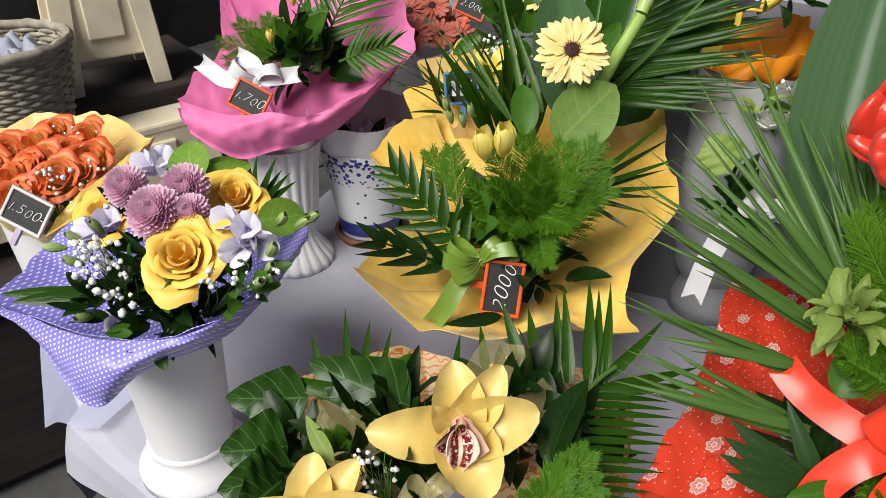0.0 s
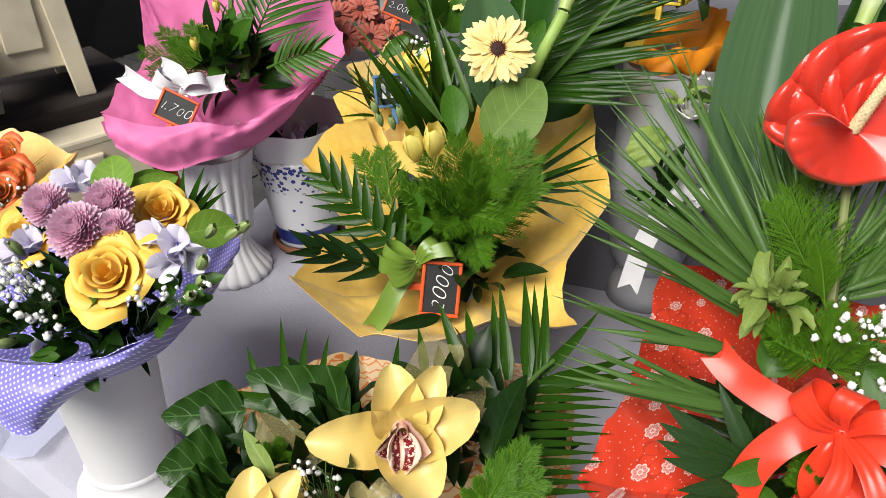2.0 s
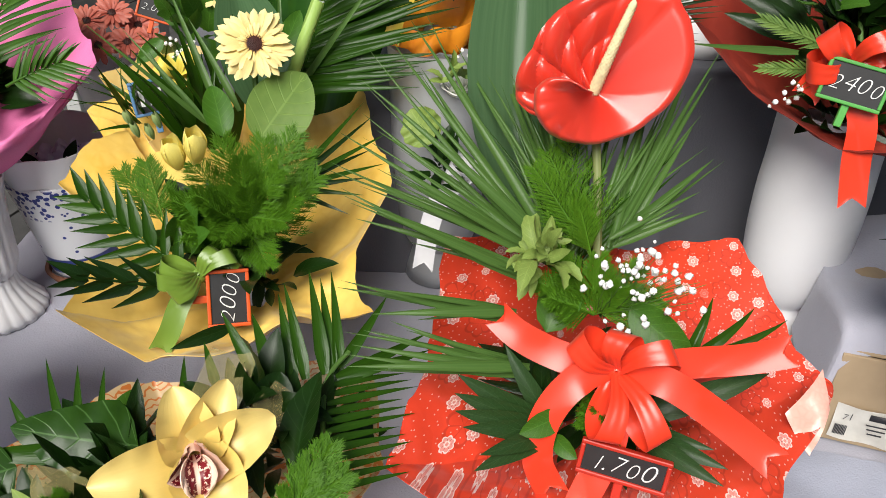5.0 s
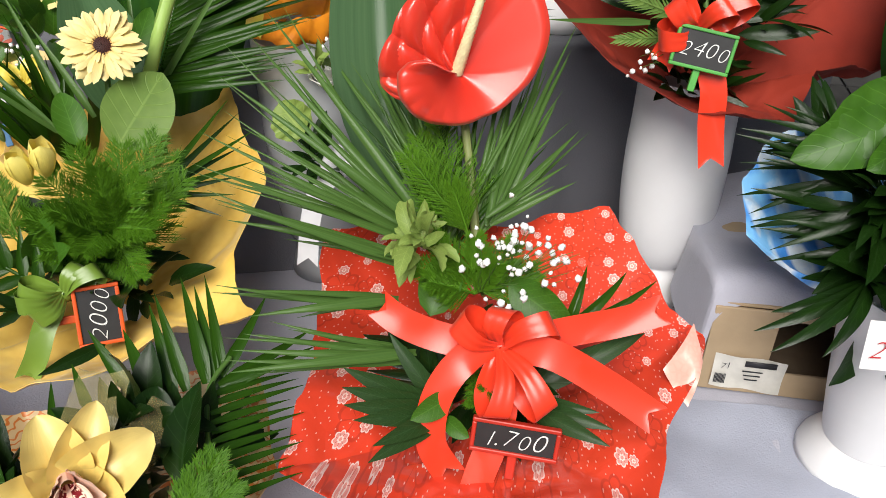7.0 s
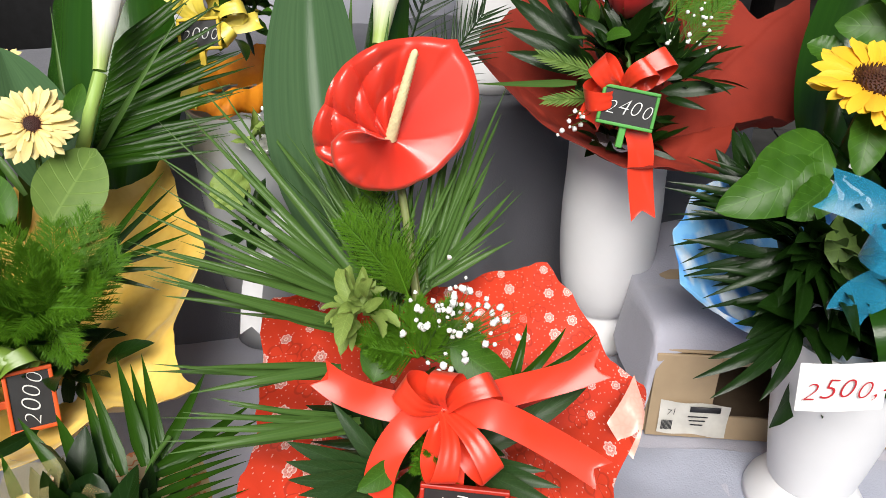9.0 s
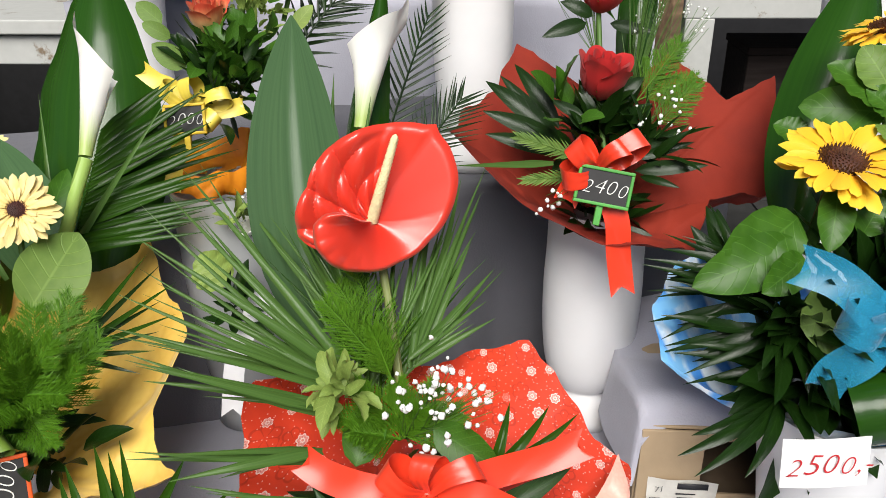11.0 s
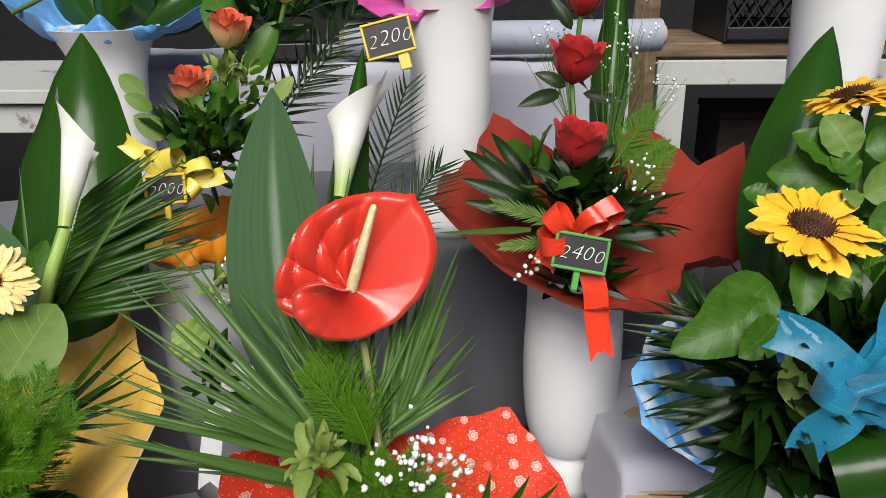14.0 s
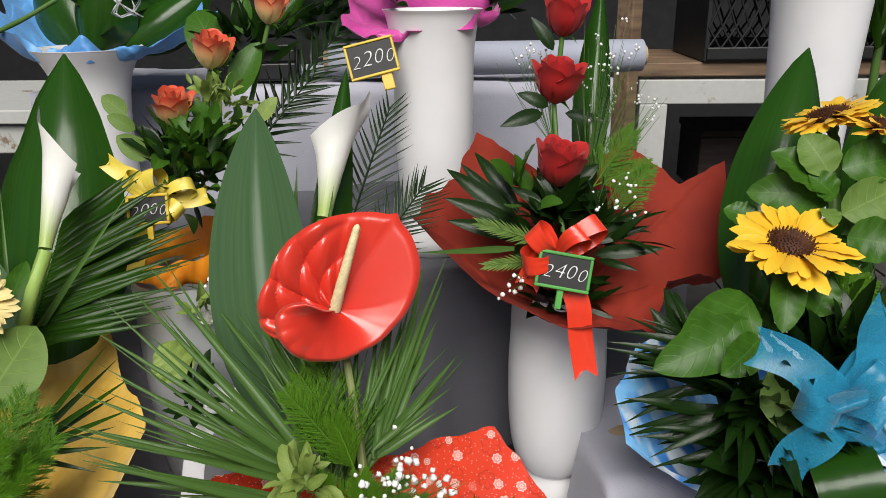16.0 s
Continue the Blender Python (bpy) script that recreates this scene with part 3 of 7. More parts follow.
def vase(name, foot, profile, label, material=None, flute=0, depth=0.0, lean=UP):
    n = 48 if not flute else flute * 8
    waist = min(range(1, len(profile) - 2), key=lambda i: profile[i][0]) if len(profile) > 5 else 1
    root = thing(name, label, "vase", "vases on the stand")
    r, z = profile[0]
    base = Sheet().lathe(foot, [(0.001, z + 0.002), (r, z)] + profile[1:waist + 1], n, UP, flute, depth * 0.6)
    part("foot", base, material or white_plastic, root)
    part("body", Sheet().lathe(foot, rounded(profile[waist:]), n, UP, flute, depth), material or white_plastic, root)
    inner = [(q - 0.004, y - (0.0 if i else 0.001)) for i, (q, y) in enumerate(reversed(profile[len(profile) // 2:]))]
    part("inner_wall", Sheet().lathe(foot, [(profile[-1][0], profile[-1][1])] + inner, 48), material or white_plastic, root)
    return root


PLINTH = [(0.06, 0), (0.06, 0.01), (0.054, 0.018), (0.047, 0.03), (0.0455, 0.038), (0.0465, 0.04), (0.0435, 0.043), (0.044, 0.06), (0.046, 0.1), (0.049, 0.15), (0.052, 0.2)]
PEDESTAL = [(0.058, 0), (0.058, 0.008), (0.054, 0.014), (0.043, 0.028), (0.034, 0.045), (0.032, 0.06), (0.036, 0.068), (0.041, 0.08), (0.045, 0.13), (0.05, 0.172), (0.054, 0.19), (0.056, 0.196), (0.056, 0.2)]
TALL = [(0.055, 0), (0.054, 0.012), (0.043, 0.035), (0.036, 0.046), (0.037, 0.05), (0.048, 0.062), (0.057, 0.09), (0.062, 0.14), (0.063, 0.2), (0.061, 0.25), (0.06, 0.31)]
vase("vase", (-0.268, 0.58, TABLE), PLINTH, "matt white plastic vase under the lilac dotted bouquet")
vase("vase", (-0.224, 0.978, TABLE), PEDESTAL, "white fluted pedestal vase under the pink bouquet", None, 20, 0.07)
vase("vase", (-0.472, 0.815, 0.0), [(0.085, 0), (0.083, 0.02), (0.06, 0.06), (0.045, 0.12), (0.047, 0.16), (0.05, 0.45), (0.056, 0.7), (0.064, 0.83)], "tall white plastic vase on the paving under the orange-red roses")
vase("vase", spot(0.185, 0.925, TABLE), TALL, "rounded white plastic vase under the red rose bouquet")
vase("vase", spot(-0.275, 0.895, TABLE), [(0.05, 0), (0.046, 0.02), (0.037, 0.05), (0.05, 0.07), (0.058, 0.12), (0.062, 0.2), (0.063, 0.26), (0.064, 0.34)], "frosted white vase with a white satin ribbon", clear_plastic)
vase("vase", spot(0.382, 0.645, TABLE), [(0.062, 0), (0.06, 0.01), (0.048, 0.03), (0.042, 0.04), (0.044, 0.045), (0.053, 0.1), (0.064, 0.18), (0.07, 0.23)], "white tapered plastic vase under the sunflowers")
vase("vase", spot(0.02, 1.14, SHELF), [(0.06, 0), (0.056, 0.02), (0.045, 0.05), (0.05, 0.08), (0.056, 0.16), (0.058, 0.28), (0.064, 0.33), (0.07, 0.345)], "tall white plastic vase with pink paper")
vase("vase", spot(-0.58, 1.36, SHELF), [(0.06, 0), (0.058, 0.02), (0.055, 0.1), (0.057, 0.17), (0.066, 0.23), (0.088, 0.275), (0.09, 0.278)], "flared white plastic vase with blue paper")
vase("vase", spot(0.575, 1.2, 0), [(0.09, 0), (0.086, 0.03), (0.062, 0.1), (0.054, 0.3), (0.056, 0.95), (0.058, 1.1), (0.068, 1.3), (0.075, 1.36)], "tall white plastic vase standing on the paving behind the stand")
vase("vase", (-0.042, 1.339, 0.0), [(0.07, 0), (0.066, 0.02), (0.045, 0.08), (0.042, 0.4), (0.05, 0.76), (0.058, 0.84), (0.06, 0.859)], "white plastic vase under the coral gerberas")


# ---- price tags ----
def letters(text, size, material, parent, m, shear=0.25):
    widths = [0.3 if q in ".,-1" else 0.6 for q in text]
    x = -sum(widths) / 2
    for i, (q, w) in enumerate(zip(text, widths)):
        data = bpy.data.curves.new("digit", "FONT")
        data.body, data.size, data.align_x, data.align_y, data.shear = q, size * (1 + 0.08 * ((i * 5) % 3 - 1)), "CENTER", "BOTTOM_BASELINE", shear
        data.offset, data.extrude = -0.0001 - size * 0.018, 0.0002
        ob = bpy.data.objects.new("digit", data)
        me = bpy.data.meshes.new_from_object(ob)
        bpy.data.objects.remove(ob)
        me.materials.append(material)
        out = part("digit", me, material, parent, "white chalk figure" if material is chalk else "")
        out.matrix_local = m @ pose((x + w / 2) * size * 0.92, -size * 0.34 + 0.03 * size * ((i * 7) % 3 - 1), 0, 0, 0, 4 * ((i * 3) % 3 - 1))
        x += w


def price_tag(c, right, up, w, h, paint, text, label, size, turn=0, peg=(0, -1), bars=False):
    """A small framed chalkboard on a clip peg; right and up span its face."""
    x = V(right).normalized()
    y = V(up)
    y = (y - x * y.dot(x)).normalized()
    z = x.cross(y)
    m = Matrix((x, y, z)).transposed().to_4x4()
    m.translation = V(c)
    root = thing("price_tag", label, "price tag", "price tags")
    root.matrix_world = m
    round_edges(part("board", Sheet().box((0, 0, 0), (w, h, 0.003)), chalkboard, root, "", False), 0.002)
    b = 0.0035
    fr = Sheet()
    for cx, cy, sx, sy in ((0, h / 2, w + b, b), (0, -h / 2, w + b, b), (-w / 2, 0, b, h - b), (w / 2, 0, b, h - b)):
        fr.box((cx, cy, 0.0005), (sx, sy, 0.0055))
    round_edges(part("frame", fr, paint, root, "painted wooden frame", False), 0.001)
    px_, py_ = peg
    pg = Sheet().box((px_ * (w / 2 + 0.008), py_ * (h / 2 + 0.008), -0.003), (0.007 + abs(px_) * 0.022, 0.007 + abs(py_) * 0.022, 0.006))
    round_edges(part("clip_peg", pg, lilac_plastic if paint is frame_white else paint, root, "small clothes-peg clip", False), 0.001)
    if bars:
        bar = Sheet()
        for i in range(3):
            bar.box((w * (-0.25 + 0.25 * i), 0, 0.0022), (w * 0.12, h * 0.5, 0.0004))
        part("writing", bar, chalk, root, "unreadable chalk marks", False)
    else:
        letters(text, size, chalk, root, pose(0, 0, 0.0022, 0, 0, turn))
    return root


EARLY_R, EARLY_U = V((1, 0, 0)), V((0, 0.45, 0.89))    # a face turned to the street at the left end
LATE_R, LATE_U = V((0.8, -0.6, 0)), V((0.2, 0.26, 0.94))  # and at the right end


def spun(r, u, deg):
    a = radians(deg)
    return r * math.cos(a) + u * math.sin(a), u * math.cos(a) - r * math.sin(a)


price_tag((-0.249, 0.936, 0.923), *spun(EARLY_R, EARLY_U, -28), 0.045, 0.036, frame_orange, "1.700", "black chalkboard tag in an orange frame on the pink bouquet", 0.018)
price_tag((-0.45, 0.718, 0.882), *spun(EARLY_R, EARLY_U, -28), 0.046, 0.037, frame_white, "1.500-", "black chalkboard tag in a white frame at the orange roses", 0.0165)
price_tag((0.057, 0.596, 0.868), *spun(EARLY_R, EARLY_U, -8), 0.035, 0.05, frame_orange, "2000", "upright black chalkboard tag in an orange frame on the gold bouquet", 0.021, 80, (-1, 0))
price_tag((0.023, 0.886, 0.957), *spun(EARLY_R, EARLY_U, 4), 0.04, 0.036, frame_blue, "", "black chalkboard tag in a blue frame", 0.016, 0, (0, -1), True)
price_tag((0.049, 1.315, 0.938), *spun(EARLY_R, EARLY_U, -24), 0.05, 0.036, frame_orange, "2.000", "black chalkboard tag in an orange frame at the coral gerberas", 0.017)
price_tag((0.297, 0.303, 0.86), *spun(LATE_R, LATE_U, -5), 0.062, 0.024, frame_red, "1.700", "long black chalkboard tag in a red frame below the red bow", 0.02)
price_tag((0.638, 0.495, 1.032), *spun(LATE_R, LATE_U, -11), 0.055, 0.036, frame_green, "2400", "black chalkboard tag in a green frame on the red bow", 0.022)
price_tag((0.634, 0.843, 1.227), *spun(LATE_R, LATE_U, 14), 0.062, 0.044, frame_yellow, "2200", "black chalkboard tag in a yellow frame at the tall vase", 0.027, 0, (0.35, -1))
price_tag((0.328, 0.853, 1.078), *spun(LATE_R, LATE_U, 4), 0.045, 0.032, frame_yellow, "2000", "black chalkboard tag in a yellow frame among yellow ribbon", 0.019)

sign = thing("price_card", "white card with red handwriting on the sunflower vase", "price card")
x_, y_ = spun(LATE_R, V((0.1, 0.13, 0.98)), 2)
m_ = Matrix((x_, y_, x_.cross(y_))).transposed().to_4x4()
m_.translation = V((0.593, 0.199, 0.898))
sign.matrix_world = m_
part("card", Sheet().grid(lambda u, w: ((u - 0.5) * 0.07, (w - 0.5) * 0.044, 0.002 * math.sin(u * 4)), 8, 4), card, sign)
letters("2500,-", 0.025, red_ink, sign, pose(0.0, 0, 0.0035, 0, 0, 2), 0.3)

# ---- bouquets: papers first ----
bouquets = {}


def bouquet(key, name, label):
    bouquets[key] = thing(name, label, "bouquet", "bouquets on the stand")
    return bouquets[key]


def paper(key, neck, r, rim, material, label, name="wrapping_paper", **k):
    return thick(part(name, wrap_sheet(neck, r, rim, **k), material, bouquets[key], label), 0.0006)


bouquet("lilac", "bouquet", "round bouquet of yellow roses and pink chrysanthemums in dotted lilac paper")
bouquet("gold", "bouquet", "tall bouquet with a yellow gerbera and palm in gold paper")
bouquet("gold_back", "bouquet", "gold-wrapped bouquet with a yellow satin bow and gypsophila")
bouquet("pink", "bouquet", "leafy bouquet in pink paper with a white satin bow")
bouquet("ember", "bouquet", "bunch of orange-red roses in pale gold paper")
bouquet("orchid", "flower_arrangement", "yellow cymbidium arrangement with ivy and palm leaves")
bouquet("red", "bouquet", "red anthurium bouquet in printed red paper with a satin bow")
bouquet("orange", "bouquet", "orange rose bouquet in orange paper with yellow ribbons")
bouquet("rose", "bouquet", "red rose bouquet in rust-red paper with a red bow")
bouquet("sun", "bouquet", "sunflower bouquet with a blue organza bow and dark palm")
bouquet("blue", "bouquet", "bouquet with broad dark leaves in blue paper")
bouquet("magenta", "bouquet", "bouquet in glossy magenta paper")
bouquet("coral", "bouquet", "bunch of coral gerberas")

paper("lilac", (-0.253, 0.549, 0.841), 0.015, [(-0.421, 0.575, 0.864), (-0.357, 0.529, 0.884), (-0.304, 0.499, 0.893), (-0.251, 0.476, 0.904), (-0.211, 0.47, 0.913), (-0.171, 0.479, 0.926), (-0.141, 0.516, 0.938), (-0.12, 0.585, 0.934), (-0.146, 0.678, 0.912), (-0.238, 0.742, 0.9), (-0.357, 0.76, 0.891), (-0.421, 0.671, 0.865)], dotted_paper, "lilac paper with white dots", belly=0.1, ruffle=0.008, folds=6)
part("paper_flap", fold_sheet([(-0.418, 0.571, 0.866), (-0.356, 0.527, 0.885), (-0.302, 0.495, 0.894), (-0.25, 0.473, 0.905), (-0.21, 0.467, 0.914), (-0.17, 0.476, 0.928), (-0.14, 0.513, 0.939), (-0.121, 0.583, 0.934)], [(-0.399, 0.562, 0.861), (-0.35, 0.513, 0.868), (-0.313, 0.475, 0.857), (-0.281, 0.458, 0.848), (-0.247, 0.482, 0.867), (-0.189, 0.503, 0.881), (-0.153, 0.53, 0.904), (-0.131, 0.585, 0.915)], 0.012, 0.005, 3), dotted_paper, bouquets["lilac"], "folded-over dotted paper")
paper("gold", (0.086, 0.646, 0.825), 0.015, [(-0.086, 0.626, 0.868), (-0.026, 0.556, 0.852), (0.034, 0.534, 0.855), (0.111, 0.551, 0.863), (0.178, 0.566, 0.831), (0.182, 0.639, 0.852), (0.257, 0.721, 0.887), (0.272, 0.917, 0.931), (0.159, 0.939, 0.91), (0.049, 0.955, 0.935), (-0.052, 0.932, 0.936), (-0.01, 0.887, 0.921), (-0.092, 0.822, 0.913), (-0.04, 0.734, 0.869)], gold_paper, "embossed gold paper", belly=0.12, ruffle=0.014, folds=10, seed=2)
paper("gold_back", (0.057, 0.929, 0.858), 0.03, [(-0.034, 1.018, 0.94), (0.011, 0.877, 0.906), (0.059, 0.889, 0.961), (0.095, 0.877, 0.906), (0.152, 1.02, 0.943), (0.053, 1.086, 0.953)], gold_paper_pale, "pale gold paper", ruffle=0.01, seed=4)
paper("pink", (-0.228, 1.01, 0.854), 0.025, [(-0.368, 1.002, 0.897), (-0.337, 0.943, 0.879), (-0.263, 0.896, 0.881), (-0.189, 0.898, 0.901), (-0.121, 0.937, 0.907), (-0.08, 0.994, 0.92), (-0.038, 1.099, 0.936), (-0.084, 1.336, 1.007), (-0.237, 1.362, 0.973), (-0.376, 1.336, 1.007), (-0.338, 1.165, 0.928)], pink_paper, "folded pink tissue paper", belly=0.03, ruffle=0.011, folds=8, seed=5)
part("paper_flap", fold_sheet([(-0.347, 0.962, 0.909), (-0.269, 0.91, 0.911), (-0.215, 0.898, 0.92), (-0.169, 0.896, 0.917), (-0.105, 0.94, 0.93), (-0.039, 1.068, 0.944)], [(-0.331, 0.925, 0.88), (-0.268, 0.893, 0.86), (-0.214, 0.9, 0.866), (-0.165, 0.918, 0.874), (-0.122, 0.942, 0.893), (-0.074, 1.027, 0.916)], 0.014, 0.009, 8), pink_paper, bouquets["pink"], "folded-over pink paper")
paper("ember", (-0.472, 0.812, 0.807), 0.03, [(-0.559, 0.795, 0.872), (-0.607, 0.919, 0.88), (-0.548, 0.952, 0.893), (-0.461, 0.954, 0.896), (-0.367, 0.901, 0.888), (-0.377, 0.806, 0.888), (-0.406, 0.754, 0.864), (-0.441, 0.722, 0.851), (-0.497, 0.739, 0.859)], gold_paper_pale, "pale gold paper", ruffle=0.01, seed=6)
thick(part("paper_flap", fold_sheet([(-0.347, 0.855, 0.909), (-0.383, 0.797, 0.894), (-0.408, 0.755, 0.884)], [(-0.377, 0.776, 0.87), (-0.398, 0.743, 0.865), (-0.432, 0.712, 0.853)], 0.012, 0.008, 11), gold_paper, bouquets["ember"], "folded-over gold paper"), 0.0005)
paper("orchid", (0.007, 0.406, 0.787), 0.02, [(-0.143, 0.451, 0.855), (-0.082, 0.516, 0.846), (-0.021, 0.559, 0.838), (0.034, 0.524, 0.839), (0.107, 0.503, 0.844), (0.156, 0.473, 0.853), (0.144, 0.389, 0.834), (0.043, 0.297, 0.84), (-0.068, 0.297, 0.84), (-0.155, 0.33, 0.853)], scroll_paper, "cream paper with orange scrolls", ruffle=0.01, seed=8)
paper("red", (0.323, 0.381, 0.81), 0.015, [(0.14, 0.365, 0.852), (0.184, 0.424, 0.869), (0.218, 0.49, 0.888), (0.267, 0.562, 0.909), (0.351, 0.553, 0.87), (0.453, 0.52, 0.885), (0.505, 0.457, 0.914), (0.498, 0.385, 0.888), (0.487, 0.308, 0.87), (0.409, 0.256, 0.854), (0.354, 0.211, 0.847), (0.279, 0.218, 0.854), (0.215, 0.255, 0.855), (0.162, 0.317, 0.859)], red_paper, "glossy red paper printed with blossoms", belly=0.08, ruffle=0.0095, folds=5, seed=9)
paper("orange", (0.359, 0.871, 0.988), 0.05, [(0.309, 0.919, 1.01), (0.323, 0.856, 1.012), (0.355, 0.811, 1.018), (0.401, 0.811, 1.024), (0.425, 0.87, 1.036), (0.43, 0.93, 1.028), (0.38, 0.979, 1.007), (0.326, 0.967, 1.016)], orange_paper, "orange paper", ruffle=0.007, seed=10)
paper("rose", (0.703, 0.56, 0.959), 0.03, [(0.591, 0.703, 1.052), (0.584, 0.601, 1.021), (0.597, 0.535, 0.988), (0.628, 0.481, 0.983), (0.679, 0.447, 0.965), (0.731, 0.44, 0.949), (0.793, 0.475, 0.986), (0.911, 0.459, 0.976), (1.002, 0.545, 1.087), (0.928, 0.564, 1.061), (0.917, 0.649, 1.11), (0.846, 0.679, 1.052), (0.788, 0.744, 1.097), (0.759, 0.777, 1.119), (0.676, 0.742, 1.076)], rust_paper, "rust-red tissue paper", belly=0.03, ruffle=0.012, folds=7, seed=11)
paper("sun", (0.72, 0.255, 0.846), 0.05, [(0.677, 0.423, 0.968), (0.627, 0.406, 0.934), (0.602, 0.369, 0.898), (0.645, 0.321, 0.866), (0.66, 0.234, 0.879), (0.714, 0.16, 0.868), (0.83, 0.143, 0.913), (0.926, 0.197, 0.898), (0.851, 0.344, 0.916), (0.766, 0.413, 0.951)], cloud_paper, "blue and white clouded paper", ruffle=0.008, seed=12)
paper("blue", spot(-0.58, 1.36, 1.2), 0.07, [(0.304, 1.517, 1.253), (0.355, 1.409, 1.223), (0.422, 1.345, 1.226), (0.489, 1.308, 1.23), (0.626, 1.313, 1.27), (0.636, 1.544, 1.352), (0.52, 1.677, 1.385), (0.389, 1.698, 1.354)], blue_paper, "crumpled blue paper", ruffle=0.022, seed=13)
paper("magenta", spot(0.02, 1.14, 1.26), 0.06, [(0.64, 0.923, 1.265), (0.664, 0.856, 1.249), (0.73, 0.818, 1.28), (0.817, 0.803, 1.277), (0.945, 0.92, 1.341), (0.886, 1.046, 1.369), (0.723, 1.027, 1.343)], magenta_paper, "glossy magenta paper", ruffle=0.015, seed=14)

# ---- leaves and flowers ----
def leaf_data(name, material, width, shape, bend, fold, wave=0.0, twist=0.0, n=9, m=4):
    return blade(Sheet(), (0, 0, 0), (0, 1, 0), width, UP, bend, fold, shape, n, m, twist, wave).data(name, material)


LEAVES = {
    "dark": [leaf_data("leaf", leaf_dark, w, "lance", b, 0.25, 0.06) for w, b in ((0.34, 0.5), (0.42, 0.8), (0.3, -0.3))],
    "mid": [leaf_data("leaf", leaf_mid, w, "oval", b, 0.2, 0.08) for w, b in ((0.5, 0.5), (0.6, 0.9), (0.45, -0.3))],
    "pale": [leaf_data("leaf", leaf_pale, w, "oval", b, 0.15, 0.05) for w, b in ((0.62, 0.4), (0.55, 0.8))],
    "lime": [leaf_data("leaf", leaf_lime, w, "oval", b, 0.3, 0.2) for w, b in ((0.38, 0.9), (0.44, 1.4), (0.34, -0.5))],
    "ruscus": [leaf_data("leaf", leaf_dark, w, "lance", b, 0.3, 0.0) for w, b in ((0.22, 0.4), (0.2, 0.7), (0.17, 0.2))],
    "spear": [leaf_data("leaf", leaf_spear, w, "lance", b, 0.3, 0.0) for w, b in ((0.2, 0.4), (0.18, 0.6))],
    "palm": [leaf_data("leaf", palm_leaf, w, "blade", b, 0.4, 0.0, n=7, m=2) for w, b in ((0.1, 0.4), (0.12, 0.7))],
    "ivy": [leaf_data("leaf", ivy_leaf, w, "heart", b, 0.18, 0.1, n=12, m=6) for w, b in ((0.95, 0.5), (0.85, 0.8))],
    "heart": [leaf_data("leaf", leaf_mid, w, "heart", b, 0.15, 0.12, n=12, m=6) for w, b in ((0.75, 0.6), (0.85, 0.9))],
}


def aim(base, tip, up, scale=None):
    """The pose of a unit part that lies along +y, laid from base to tip with its face to up."""
    base, tip = V(base), V(tip)
    d, side, nrm = frame_of(tip - base, up)
    m = Matrix((side, d, nrm)).transposed().to_4x4()
    m.translation = base
    return m @ Matrix.Scale(scale or (tip - base).length, 4)


def leaf(parent, kind, base, tip, up=UP, pick=0, label=""):
    data = LEAVES[kind][pick % len(LEAVES[kind])]
    ob = part("leaf", data, None, parent, label)
    ob.matrix_local = aim(base, tip, up)
    return ob


def own_leaf(parent, base, tip, width, material, up=UP, bend=0.5, fold=0.25, shape="lance", label="", wave=0.0, twist=0.0, n=16, m=8, name="leaf"):
    return part(name, blade(Sheet(), base, tip, width, up, bend, fold, shape, n, m, twist, wave), material, parent, label)


def fill(parent, kind, c, reach, count, axis, size, seed, spread=1.1, low=0.35):
    """Loose leaves that spring from round a point."""
    rnd = random.Random(seed)
    axis = V(axis).normalized()
    for i in range(count):
        d = V((rnd.gauss(0, 1), rnd.gauss(0, 1), rnd.gauss(0, 1))).normalized()
        d = (axis + d * spread).normalized()
        base = V(c) + d * reach * rnd.uniform(low * 0.3, low)
        base += V((rnd.uniform(-1, 1), rnd.uniform(-1, 1), rnd.uniform(-1, 1))) * reach * 0.25
        leaf(parent, kind, base, base + d * size * rnd.uniform(0.7, 1.25), UP + V((rnd.uniform(-0.7, 0.7), rnd.uniform(-0.9, 0.3), 0)), i)


def stem(parent, pts, r0, r1=None, material=None, name="stem"):
    pts = [V(p) for p in pts]
    return part(name, Sheet().tube([curve(pts, k / 14) for k in range(15)], r0, r1, 8), material or stem_green, parent)


def palm(parent, base, tip, count, reach, up=UP, material=None, seed=1, **k):
    return part("palm_frond", frond(Sheet(), base, tip, count, reach, up, rnd=random.Random(seed), **k), material or palm_leaf, parent, "feathered palm frond")


